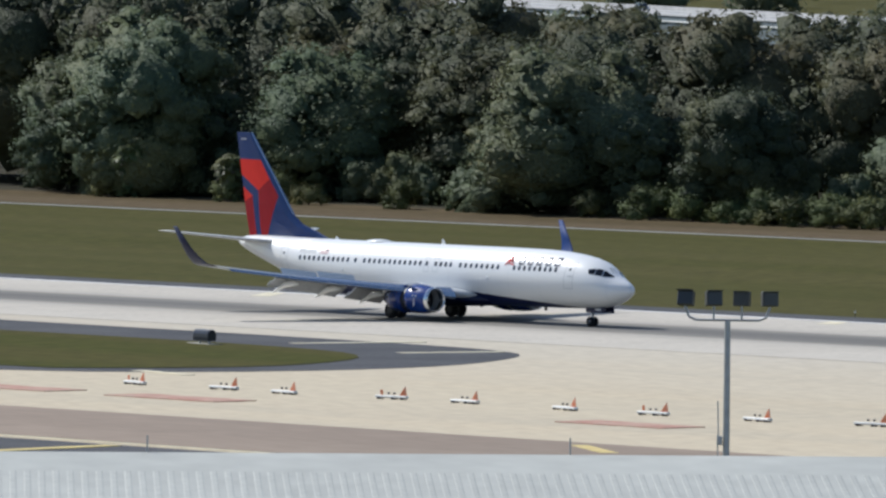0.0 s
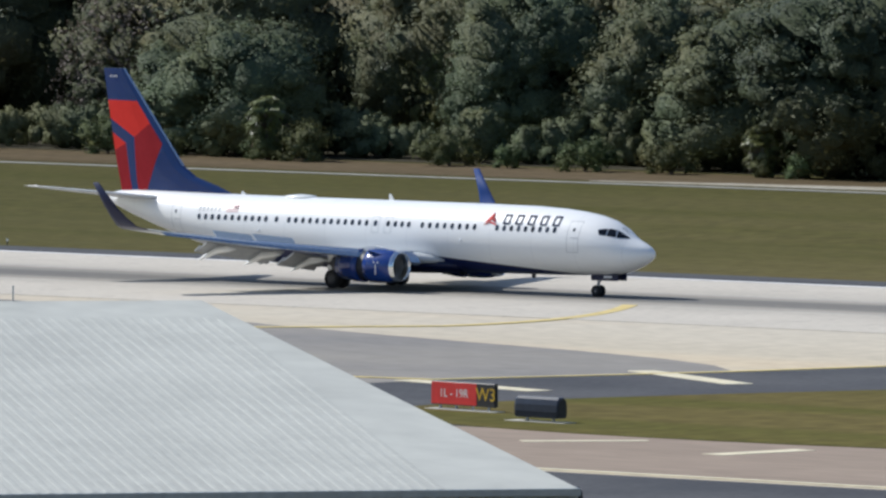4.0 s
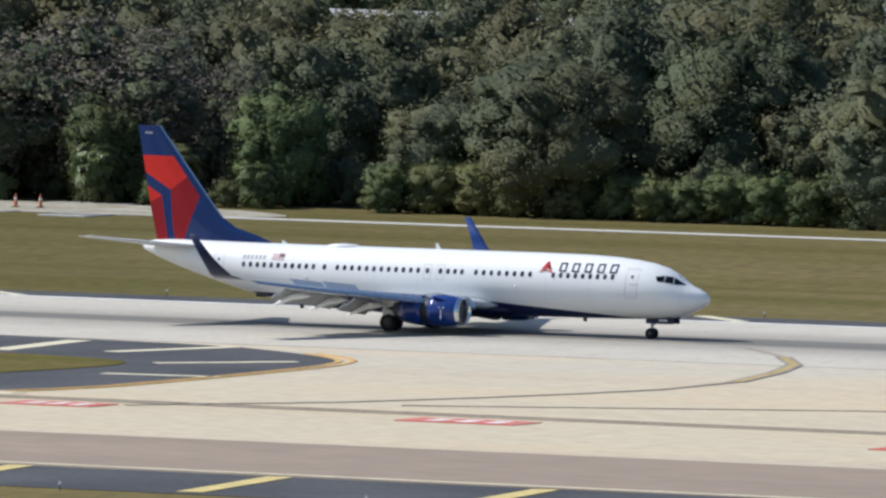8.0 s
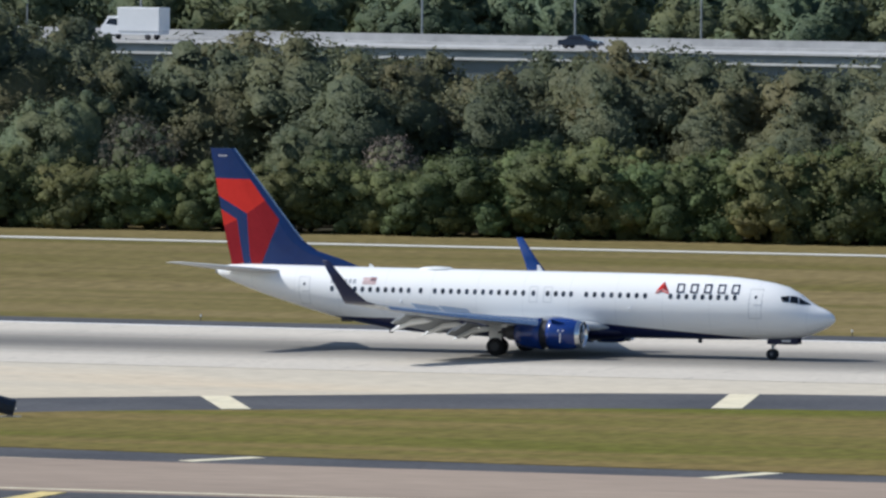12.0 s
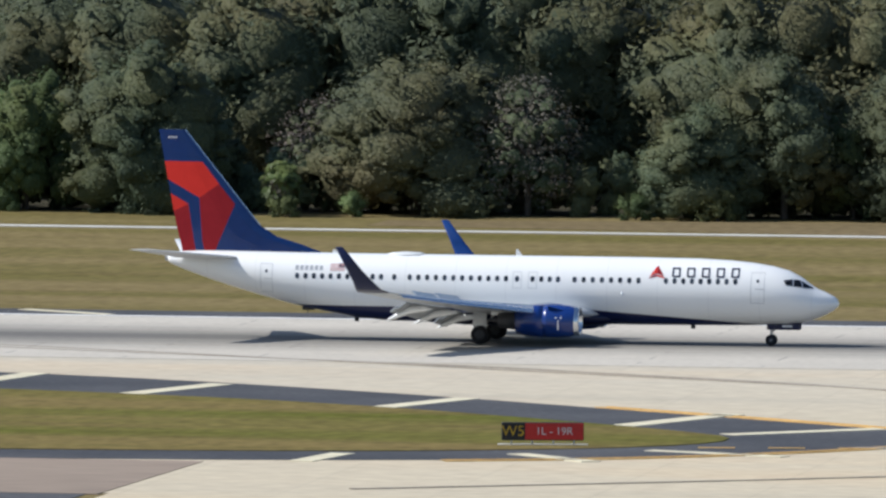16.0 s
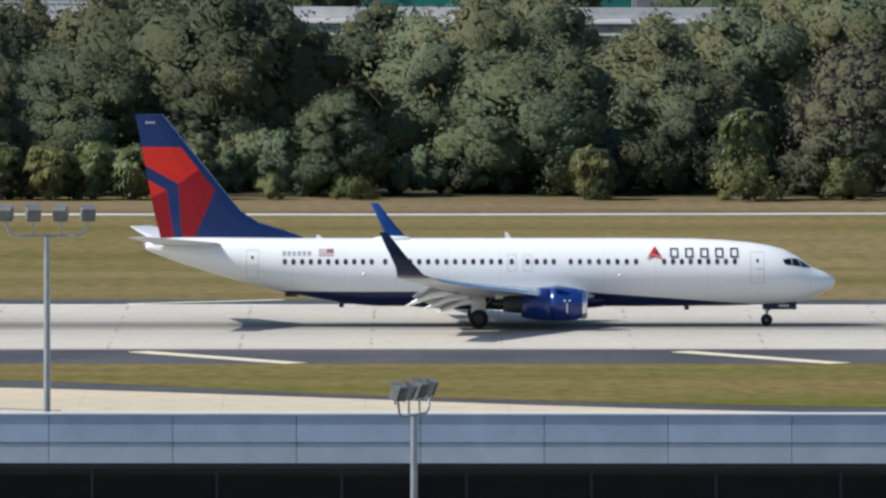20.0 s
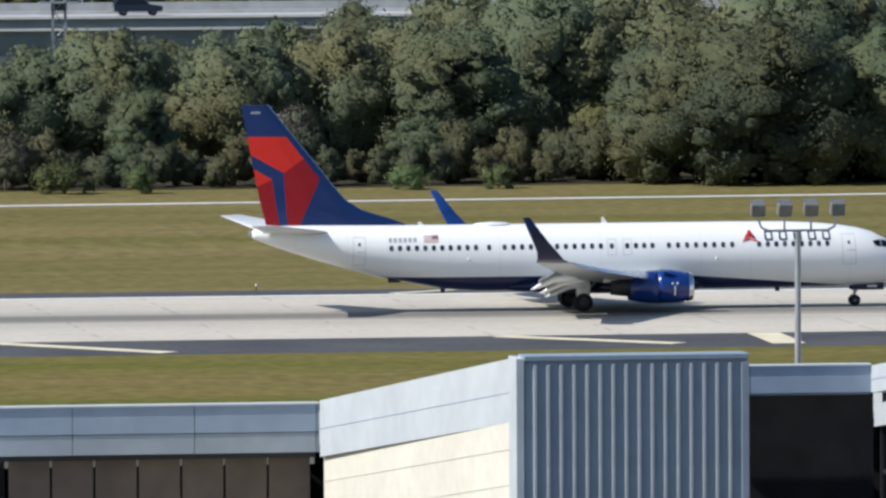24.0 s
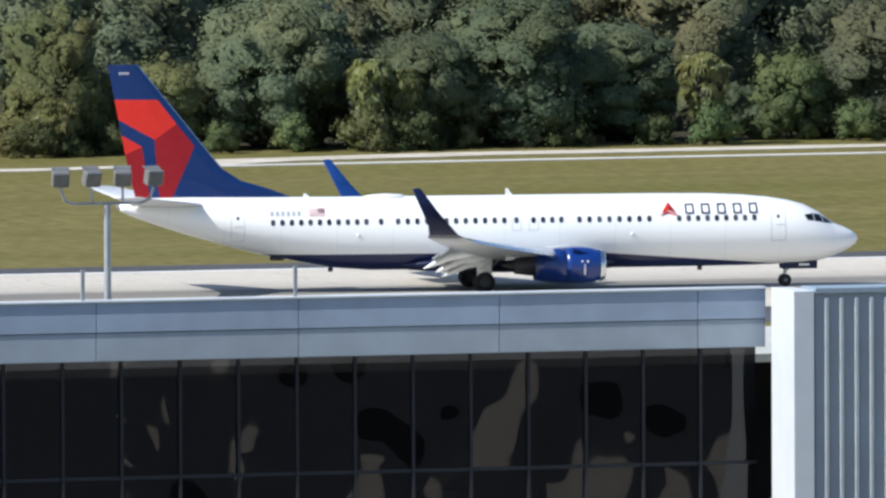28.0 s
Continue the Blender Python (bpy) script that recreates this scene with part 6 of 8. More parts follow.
    part("tail_exhaust", tubed(((-41.2, 0, 4.8), (-41.5, 0, 4.82), 0.2, 0.17), seg=12), M["steel"], ship)
    # nose gear
    gear = link("nose_gear", None, ship)
    bm = tubed(((-4.1, 0, 1.5), (-4.12, 0, 0.4), 0.09), ((-4.12, -0.3, 0.34), (-4.12, 0.3, 0.34), 0.05), ((-3.4, 0, 1.4), (-4.1, 0, 0.8), 0.045))
    part("strut", bm, M["steel"], gear)
    for k in (-0.21, 0.21):
        wheel_on(gear, -4.12, k, 0.345, 0.345, 0.2)
    for k in (-0.42, 0.42):
        part("gear_door", boxed(-4.35, -2.35, k - 0.02, k + 0.02, 0.98, 1.42, 0.015), M["navy"], gear, "dark blue open gear door")
        part("number_bar", boxed(-3.4, -2.8, k + (0.022 if k > 0 else -0.03), k + (0.03 if k > 0 else -0.022), 1.15, 1.27), M["barrier"], gear)
    bm = bmesh.new()
    bmesh.ops.create_uvsphere(bm, u_segments=10, v_segments=8, radius=0.12, matrix=Matrix.Translation((-4.0, 0, 1.0)))
    part("taxi_lamp", bm, M["lens"], gear)
    return ship


def wheel_on(gear, x, y, z, r, w):
    prof = [(-w / 2, r * 0.55), (-w / 2, r * 0.86), (-w * 0.36, r * 0.97), (0, r), (w * 0.36, r * 0.97), (w / 2, r * 0.86), (w / 2, r * 0.55)]
    rings = [[(x + q * math.cos(2 * math.pi * j / 24), y + a, z + q * math.sin(2 * math.pi * j / 24)) for j in range(24)] for a, q in prof]
    wh = link("wheel", mesh_of("wheel", *loft(rings, False), M["rubber"], True), gear)
    prof = [(-w * 0.45, 0.02), (-w * 0.42, r * 0.3), (-w * 0.46, r * 0.56), (w * 0.46, r * 0.56), (w * 0.42, r * 0.3), (w * 0.45, 0.02)]
    rings = [[(x + q * math.cos(2 * math.pi * j / 20), y + a, z + q * math.sin(2 * math.pi * j / 20)) for j in range(20)] for a, q in prof]
    link("hub", mesh_of("hub", *loft(rings), M["hub"], True), wh, "metal hub coloured dark for shade")


M["spoiler"] = material("spoiler_grey", (0.30, 0.36, 0.43), 0.45, spread=0.05)
M["pale_grey"] = material("tailplane_grey", (0.66, 0.67, 0.68), 0.4, spread=0.04)
SLEEVES, SPOILERS = [], []
WINDOWS = [(p - 1485) / 29.5 for p in [511 + 15.3 * k for k in range(11)] + [688] + [716 + 15.9 * k for k in range(12)] + [911, 939, 955, 970, 985]
           + [1015 + 16.5 * k for k in range(8)] + [1180 + 15.6 * k for k in range(9)]]
airliner = build_airliner()


# ================= terminal =================
def tinted_glass(name, wave):
    m = bpy.data.materials.new(name)
    tree, n, l = nodes_of(m)
    b = n["Principled BSDF"]
    b.inputs["Base Color"].default_value = (0.06, 0.057, 0.056, 1)
    b.inputs["Roughness"].default_value, b.inputs["Transmission Weight"].default_value, b.inputs["IOR"].default_value = 0.02, 0.97, 1.5
    geo = n.new("ShaderNodeTexCoord")
    bp = n.new("ShaderNodeBump")
    bp.inputs["Strength"].default_value, bp.inputs["Distance"].default_value = 1.0, wave
    l.new(noise_node(n, l, geo.outputs["Object"], 0.42, 1, (1, 1, 0.55)), bp.inputs["Height"])
    l.new(bp.outputs[0], b.inputs["Normal"])
    return m


M["tint"], M["tint_flat"] = tinted_glass("tinted_glass", 0.18), tinted_glass("plain_tinted_glass", 0.03)
M["lamp_glow"] = bpy.data.materials.new("warm_lamp")
_t, _n, _l = nodes_of(M["lamp_glow"])
_n["Principled BSDF"].inputs["Base Color"].default_value = (1, 0.6, 0.3, 1)
_n["Principled BSDF"].inputs["Emission Color"].default_value = (1, 0.42, 0.12, 1)
_n["Principled BSDF"].inputs["Emission Strength"].default_value = 32.0

hall = thing("terminal", "long blue-grey terminal with ribbed metal blocks and dark glass", "terminal building", (0, 400, 0))


def quad_slab(name, pts, depth, mat, parent, label=""):
    """An upright panel through points (x, y, z) facing the runway's far side or the town; depth runs back."""
    k = len(pts)
    v = [Vector(p) for p in pts] + [Vector(p) + Vector((0, depth, 0)) for p in pts]
    f = [tuple(range(k)), tuple(range(2 * k - 1, k - 1, -1))] + [(i, k + i, k + (i + 1) % k, (i + 1) % k) for i in range(k)]
    me = mesh_of(name, v, f, mat)
    bm = bmesh.new()
    bm.from_mesh(me)
    bmesh.ops.recalc_face_normals(bm, faces=bm.faces)
    bm.to_mesh(me)
    bm.free()
    return link(name, me, parent, label)


def fascia_run(x0, x1, top, mid, low, step, y=0.0):
    """Two rows of cladding panels with open joints."""
    x = x0
    first = True
    while x < x1 - 0.05:
        e = min(x + step, x1)
        if first:
            e = min(x0 + step * 0.72, x1)
            first = False
        part("fascia_panel", boxed(x + 0.012, e - 0.012, y, y + 0.25, mid + 0.012, top, 0.008), M["fascia"], hall)
        part("fascia_panel", boxed(x + 0.012, e - 0.012, y + 0.03, y + 0.25, low, mid - 0.012, 0.008), M["soffit"], hall)
        x = e
    part("joint_backing", boxed(x0, x1, y + 0.12, y + 0.2, low + 0.02, top - 0.02), M["dark"], hall)
    part("coping", boxed(x0, x1, y - 0.06, y + 0.5, top + 0.002, top + 0.07, 0.01), M["pale_wall"], hall, "thin pale coping")


def ribbed_block(x0, x1, top, y, depth=1.2, step=0.47, low=0.0):
    b = part("ribbed_block", boxed(x0, x1, y, y + depth, low, top, 0.02), M["siding"], hall, "blue-grey ribbed metal block")
    part("cap", boxed(x0 - 0.03, x1 + 0.03, y - 0.10, y + depth, top - 0.16, top + 0.02, 0.02), M["cap"], b)
    n = int((x1 - x0 - 0.5) / step)
    me = None
    for i in range(n):
        xx = x0 + 0.35 + i * step
        if me is None:
            bm = bmesh.new()
            add_box(bm, -0.055, 0.055, -0.10, 0.02, low, top - 0.3, 0.012)
            me = bpy.data.meshes.new("rib")
            bm.to_mesh(me)
            bm.free()
            me.materials.append(M["rib"])
        link("rib", me, b, "", (xx, y, 0))
    part("corner_trim", boxed(x1 - 0.22, x1 + 0.03, y - 0.12, y + 0.3, low, top - 0.28, 0.01), M["siding"], b)
    return b


def glazing(x0, x1, y, low, top, step, rows, y1=None, tops=None, glass="tint"):
    """Tall panes between mullions; y1: the other end's depth, where the wall runs askew."""
    y1 = y if y1 is None else y1
    n = max(1, round((x1 - x0) / step))
    rng = random.Random(int(x0 * 10))
    for i in range(n):
        a, b = x0 + (x1 - x0) * i / n, x0 + (x1 - x0) * (i + 1) / n
        ya, yb = y + (y1 - y) * i / n, y + (y1 - y) * (i + 1) / n
        ta = top if tops is None else tops[0] + (tops[1] - tops[0]) * i / n
        tb = top if tops is None else tops[0] + (tops[1] - tops[0]) * (i + 1) / n
        zs = [low] + [z for z in rows if z < min(ta, tb) - 0.3]
        for k, z in enumerate(zs):
            za, zb = (zs[k + 1], zs[k + 1]) if k + 1 < len(zs) else (ta, tb)
            w = rng.uniform(-0.02, 0.02)
            quad_slab("pane", [(a + 0.04, ya + 0.05 + w, z + 0.04), (b - 0.04, yb + 0.05 - w, z + 0.04), (b - 0.04, yb + 0.05 - w, zb - 0.04), (a + 0.04, ya + 0.05 + w, za - 0.04)], 0.02, M[glass], hall)
            quad_slab("transom", [(a, ya, z - 0.05), (b, yb, z - 0.05), (b, yb, z + 0.05), (a, ya, z + 0.05)], 0.12, M["mullion"], hall)
        quad_slab("mullion", [(a - 0.04, ya - 0.04, low), (a + 0.04, ya - 0.04, low), (a + 0.04, ya - 0.04, ta), (a - 0.04, ya - 0.04, ta)], 0.16, M["mullion"], hall)


M["sill_navy"] = material("navy_sill", (0.035, 0.05, 0.08), 0.4, spread=0.05)
M["canopy"] = material("canopy_metal", (0.5, 0.52, 0.54), 0.4, metal=0.5, spread=0.05)
M["cap"] = material("block_cap", (0.27, 0.335, 0.40), 0.45, spread=0.04)
M["rib"] = material("siding_rib", (0.44, 0.475, 0.50), 0.45, metal=0.0, spread=0.04)

# long low front
ribbed_block(-45.6, -42.0, 11.7, -1.2)
quad_slab("sloped_parapet", [(-48.6, -1.4, 9.6), (-45.6, -1.4, 11.0), (-45.6, -1.4, 11.78), (-48.6, -1.4, 10.2)], 0.5, M["pale_wall"], hall, "pale sloping parapet")
quad_slab("end_wall", [(-48.6, -1.1, 0), (-45.6, -1.1, 0), (-45.6, -1.1, 11.02), (-48.6, -1.1, 9.62)], 0.3, M["fascia"], hall)
ribbed_block(-41.4, -34.15, 12.9, -2.0)
quad_slab("sloped_parapet", [(-42.25, -2.1, 11.75), (-41.4, -2.1, 12.25), (-41.4, -2.1, 12.92), (-42.25, -2.1, 12.45)], 0.5, M["pale_wall"], hall, "pale sloping parapet")
fascia_run(-34.15, 56.1, 12.86, 11.88, 11.16, 4.35)
glazing(-34.1, 45, 0.9, 5.0, 11.25, 4.35, [8.6], glass="tint_flat")
part("glazing_sill", boxed(-34.1, 45, 0.45, 0.88, 9.36, 9.64, 0.02), M["sill_navy"], hall, "dark navy sill under the glazing")
part("sill_ledge", boxed(-34.1, 45, 0.3, 0.88, 9.29, 9.355, 0.01), M["trim"], hall)
part("spandrel", boxed(-34.1, 45, 0.6, 0.88, 8.0, 9.28), M["sill_navy"], hall)


def corrugated_canopy(x0, x1, step=0.43):
    """A low canopy of corrugated sheet in front of the glazing; its ridges run towards the wall."""
    bm = bmesh.new()
    rows = []
    x = x0
    while x < x1:
        for dx, dz in ((0.0, 0.0), (0.10, 0.0), (0.15, 0.11), (0.36, 0.11), (0.41, 0.0)):
            rows.append([bm.verts.new((x + dx, y, z + dz)) for y, z in ((-5.5, 8.42), (0.35, 8.62))])
        x += step
    for a, b in zip(rows, rows[1:]):
        bm.faces.new((a[0], b[0], b[1], a[1]))
    part("canopy_sheet", bm, M["canopy"], hall, "pale corrugated metal canopy")
    part("canopy_beam", boxed(x0, x1, -5.5, -5.2, 8.05, 8.4, 0.02), M["galv"], hall)


corrugated_canopy(-34.0, 45.0)
part("glazing_head", boxed(-34.1, 56.0, 0.4, 0.88, 10.95, 11.15), M["dark"], hall)
for i in range(7):   # opaque brown panels beside the step in the front
    x = 45.1 + i * 1.55
    part("brown_panel", boxed(x, x + 1.47, 0.9, 1.0, 8.9, 10.95, 0.01), M["brown_panel"], hall, "dark brown infill panel")
part("sill", boxed(45, 56, 0.6, 1.2, 8.3, 8.85, 0.02), M["fascia"], hall)
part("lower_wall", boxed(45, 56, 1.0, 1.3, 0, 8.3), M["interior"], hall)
# first wedge: its sunlit side wall runs towards the town and its roof rises with it
def side_wall(name, x0, x1, y0, y1, low, top, mat, label="", thick=0.35):
    """A wall from (x0, y0) to (x1, y1); low and top: heights at its two ends."""
    v = [(x0, y0, low[0]), (x1, y1, low[1]), (x1, y1, top[1]), (x0, y0, top[0])]
    v += [(x + thick, y, z) for x, y, z in v]
    return link(name, mesh_of(name, v, [(0, 1, 2, 3), (7, 6, 5, 4), (0, 4, 5, 1), (1, 5, 6, 2), (2, 6, 7, 3), (3, 7, 4, 0)], mat), hall, label)


side_wall("sloped_band", 56.1, 59.4, -0.1, -24.9, (11.0, 13.8), (13.0, 15.97), M["trim"], "pale sloping band on the wedge")
side_wall("wedge_wall", 56.25, 59.2, 0, -23.5, (0, 0), (11.0, 13.65), M["cream"], "sunlit cream wall")
M["cream_joint"] = material("cream_joint", (0.56, 0.53, 0.45), 0.8, spread=0.05)
for k in (0.9, 2.1):
    side_wall("wall_joint", 56.235, 59.185, 0, -23.5, (11.0 - k, 13.65 - k), (11.03 - k, 13.68 - k), M["cream_joint"], "", 0.02)
side_wall("band_joint", 56.085, 59.385, -0.1, -24.9, (11.98, 14.82), (12.01, 14.85), M["fascia"], "", 0.02)
side_wall("band_joint", 75.985, 79.185, 0, -39.9, (13.46, 17.72), (13.49, 17.75), M["fascia"], "", 0.02)
part("edge_strip", boxed(59.2, 59.48, -25.05, -23.4, 0, 15.9, 0.02), M["trim"], hall)
ribbed_block(59.5, 67.05, 15.96, -25, 1.2, 0.44)
fascia_run(67.3, 76.0, 13.97, 13.0, 12.95, 6.0, 0.0)
part("recess_wall", boxed(67.0, 76.3, 1.2, 1.5, 0, 13.0), M["interior"], hall, "recess wall coloured near-black for shade")
part("block_return", boxed(66.8, 67.05, -23.8, 1.0, 0, 13.5), M["siding"], hall)
# second wedge
side_wall("sloped_band", 76.0, 79.2, 0, -39.9, (13.0, 17.2), (13.97, 18.3), M["trim"], "pale sloping band on the wedge")
# dark panel stands in for the shadow between the two bands
side_wall("shadow_gap", 76.4, 79.4, 0, -39.6, (12.6, 16.8), (13.0, 17.2), M["dark"])
side_wall("lower_band", 76.1, 79.1, 0, -39.6, (11.78, 16.03), (12.6, 16.78), M["trim"], "pale lower band on the wedge")
N_SIDE = 15
for i in range(N_SIDE):
    u, w = i / N_SIDE, (i + 1) / N_SIDE
    xa, xb, ya, yb = 76.4 + 2.5 * u, 76.4 + 2.5 * w, -38.5 * u, -38.5 * w
    ta, tb = 11.78 + 4.2 * u, 11.78 + 4.2 * w
    rows = [3.6] + [z for z in (6.9, 10.18, 13.2) if z < ta - 0.4]
    for k, z in enumerate(rows):
        za, zb = (rows[k + 1], rows[k + 1]) if k + 1 < len(rows) else (ta, tb)
        side_wall("pane", xa + 0.05, xb + 0.05, ya - 0.05, yb + 0.05, (z, z), (za, zb), M["tint"], "", 0.02)
        side_wall("transom", xa, xb, ya, yb, (z - 0.07, z - 0.07), (z + 0.07, z + 0.07), M["mullion"], "", 0.15)
    side_wall("mullion", xa - 0.06, xa - 0.05, ya + 0.06, ya - 0.06, (3.6, 3.6), (ta, ta), M["mullion"], "", 0.2)
side_wall("base_wall", 76.4, 78.9, 0, -38.5, (0, 0), (3.6, 3.6), M["pale_wall"])
side_wall("room_back", 80.5, 83.5, 0, -38, (0, 0), (12, 16), M["interior"])
side_wall("edge_strip", 78.72, 79.15, -38.3, -40.02, (0, 0), (18.2, 18.25), M["trim"])
ribbed_block(79.25, 87.25, 18.28, -40, 1.2, 0.42)
part("block_return", boxed(87.0, 87.25, -38.8, 1.0, 0, 14.0), M["siding"], hall)
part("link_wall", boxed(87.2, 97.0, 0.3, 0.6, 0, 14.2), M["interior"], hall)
fascia_run(87.3, 131.1, 15.93, 15.04, 14.2, 6.2)
glazing(96.95, 131.05, 0.7, 3.5, 14.32, 1.84, [7.1, 10.7])
# pale colour stands in for sun on the next block's left face
part("edge_strip", boxed(131.1, 131.75, -2.6, -0.5, 0, 16.0, 0.02), M["pale_wall"], hall)
ribbed_block(131.8, 141, 16.06, -2.5)
# roofs, floors and back walls that close the hall
for x0, x1, z, y0, y1 in ((-45.6, -34.2, 10.6, 1, 14), (-34.1, 56.1, 10.9, 1.4, 15), (56.1, 76, 11.3, 1.7, 15), (76, 96.9, 12.2, 1.7, 15), (96.9, 141, 13.9, 1.4, 15)):
    part("roof_deck", boxed(x0, x1, y0, y1, z - 0.25, z), M["roof"], hall)
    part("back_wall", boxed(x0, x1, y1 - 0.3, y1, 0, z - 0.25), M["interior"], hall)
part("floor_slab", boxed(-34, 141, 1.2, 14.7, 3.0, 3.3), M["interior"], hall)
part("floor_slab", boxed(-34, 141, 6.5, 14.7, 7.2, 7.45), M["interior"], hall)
for i in range(24):
    rx = random.Random(700 + i)
    x = rx.uniform(98, 130)
    z = 3.3 if rx.random() < 0.5 else 7.45
    y = rx.uniform(2.0, 5.5) if z < 4 else rx.uniform(7, 12)
    part("indoor_counter", boxed(x, x + rx.uniform(0.6, 2.2), y, y + 0.6, z, z + rx.uniform(0.8, 2.4), 0.03), M["cream"] if rx.random() < 0.4 else M["brown_panel"], hall)
bm = bmesh.new()
bmesh.ops.create_uvsphere(bm, u_segments=12, v_segments=8, radius=0.13, matrix=Matrix.Translation((102.7, 2.0, 8.72)))
part("indoor_lamp", bm, M["lamp_glow"], hall, "warm lamp glowing behind the glass")
# small posts on the coping
for x in (116.5, 110.0):
    part("roof_post", boxed(x - 0.05, x + 0.05, 0.1, 0.2, 15.93, 16.9), M["galv"], hall)

# ================= near roof at the start =================
def near_roof():
    shed = thing("metal_roofed_hall", "long hall with a pale ribbed metal roof", "terminal building")
    a, b = Vector((-462, 385.5, 10.62)), Vector((-392.5, 490.5, 10.25))          # ridge
    d = (b - a).normalized()
    s = Vector((d.y, -d.x, 0)).normalized()                                      # towards the town
    a = a - d * 12
    drop, run = -4.6, 44.0
    c, e = a + s * run + Vector((0, 0, drop)), b + s * run + Vector((0, 0, drop))
    v = [a, b, e, c] + [q - Vector((0, 0, 0.4)) for q in (a, b, e, c)]
    link("roof_sheet", mesh_of("roof_sheet", v, [(0, 3, 2, 1), (4, 5, 6, 7), (0, 1, 5, 4), (1, 2, 6, 5), (2, 3, 7, 6), (3, 0, 4, 7)], M["roof"]), shed, "pale grey standing-seam roof")
    L = (b - a).length
    n = 270
    V, F = [], []
    for i in range(n):
        p = a + d * (L * (i + 0.5) / n)
        q = p + s * run + Vector((0, 0, drop)) - d * run * 0.11
        p = p + (q - p) * 0.10
        w = d * 0.13
        up = Vector((0, 0, 0.010))
        k = len(V)
        V += [p - w, p + w, p + w * 0.6 + up, p - w * 0.6 + up, q - w, q + w, q + w * 0.6 + up, q - w * 0.6 + up]
        F += [(k + 3, k + 2, k + 6, k + 7), (k, k + 3, k + 7, k + 4), (k + 2, k + 1, k + 5, k + 6)]
    tagged(link("seams", mesh_of("seams", V, F, M["seam"]), shed), "", "", "", "stuff")
    link("gutter", mesh_of("gutter", *slab([c + s * 0.3, e + s * 0.3, e - s * 0.1, c - s * 0.1], 0.25), M["galv"]), shed)
    for p, q in ((a, b), (c, e)):
        w = [p - Vector((0, 0, 0.4)), q - Vector((0, 0, 0.4)), Vector((q.x, q.y, 0)), Vector((p.x, p.y, 0))]
        link("wall", mesh_of("wall", *slab(w, 0.3), M["pale_wall"]), shed)
    for p, q in ((a, c), (b, e)):
        w = [p - Vector((0, 0, 0.4)), q - Vector((0, 0, 0.4)), Vector((q.x, q.y, 0)), Vector((p.x, p.y, 0))]
        link("gable_wall", mesh_of("gable_wall", *slab(w, 0.3), M["pale_wall"]), shed)
    for i in range(9):
        p = a + d * (L * (i + 0.5) / 9)
        part("ridge_rod", tubed(((p.x, p.y, p.z - 0.1), (p.x, p.y, p.z + 0.6), 0.03)), M["galv"], shed)


near_roof()


# ================= floodlight masts =================
def flood_mast(x, y, top, turn=0.0, heads=4, gap=1.03, lean=18, size=1.0, extras=0):
    # backlit look is put into the housing colour of the masts at the start
    case = M["floodbox_backlit"] if y > 431 or x < -300 else M["floodgrey"]
    m = thing("floodlight_mast", "slender grey mast carrying %s square floodlights" % ("four" if heads == 4 else "three"), "light mast", Matrix.Translation((x, y, 0)) @ Matrix.Rotation(radians(turn), 4, "Z"), "apron floodlight masts")
    bm = tubed(((0, 0, 0), (0, 0, top - 1.0), 0.17, 0.11), seg=12)
    part("pole", bm, M["galv"], m)
    part("base_plate", tubed(((0, 0, 0.0), (0, 0, 0.12), 0.35), seg=12), M["galv"], m)
    w = gap * (heads - 1) / 2
    pts = [(-w, 0, top - 0.45)] + [(-w + 0.12, 0, top - 0.82)] + [(-w + 0.4, 0, top - 0.95)] + [(w - 0.4, 0, top - 0.95), (w - 0.12, 0, top - 0.82), (w, 0, top - 0.45)]
    part("crossbar", tubed(*[(a, b, 0.045) for a, b in zip(pts, pts[1:])], seg=8), M["galv"], m)
    for i in range(heads):
        hx = -w + gap * i
        if 0 < i < heads - 1:
            part("bracket", tubed(((hx, 0, top - 0.95), (hx, 0, top - 0.45), 0.04)), M["galv"], m)
        fl = link("floodlight", None, m)
        fl.matrix_basis = Matrix.Translation((hx, 0, top - 0.12)) @ Matrix.Rotation(radians(16 * math.sin(3.1 * i + x)), 4, "Z") @ Matrix.Rotation(radians(lean + 7 * math.sin(5.3 * i + y)), 4, "X")
        bm = bmesh.new()
        r = add_box(bm, -0.33 * size, 0.33 * size, -0.20, 0.16, -0.30 * size, 0.30 * size, 0.03)
        part("housing", bm, case, fl)
        part("front_glass", boxed(-0.29 * size, 0.29 * size, 0.162, 0.175, -0.26 * size, 0.26 * size), M["floodglass"], fl)
        part("back_plate", boxed(-0.25 * size, 0.25 * size, -0.215, -0.202, -0.22 * size, 0.22 * size), case, fl)
        part("visor", boxed(-0.34 * size, 0.34 * size, 0.12, 0.34, 0.29 * size, 0.31 * size), case, fl)
        part("yoke", tubed(((0, 0, -0.30 * size), (0, 0, -0.42), 0.035)), M["galv"], fl)
    for k in range(extras):
        z = top * 0.62 - 1.3 * k
        part("side_box", boxed(0.15, 0.36, -0.1, 0.1, z, z + 0.35, 0.02), M["galv"], m)
        part("side_aerial", tubed(((0.3, 0, z), (0.34, 0, z + 1.7), 0.025)), M["galv"], m)
    return m


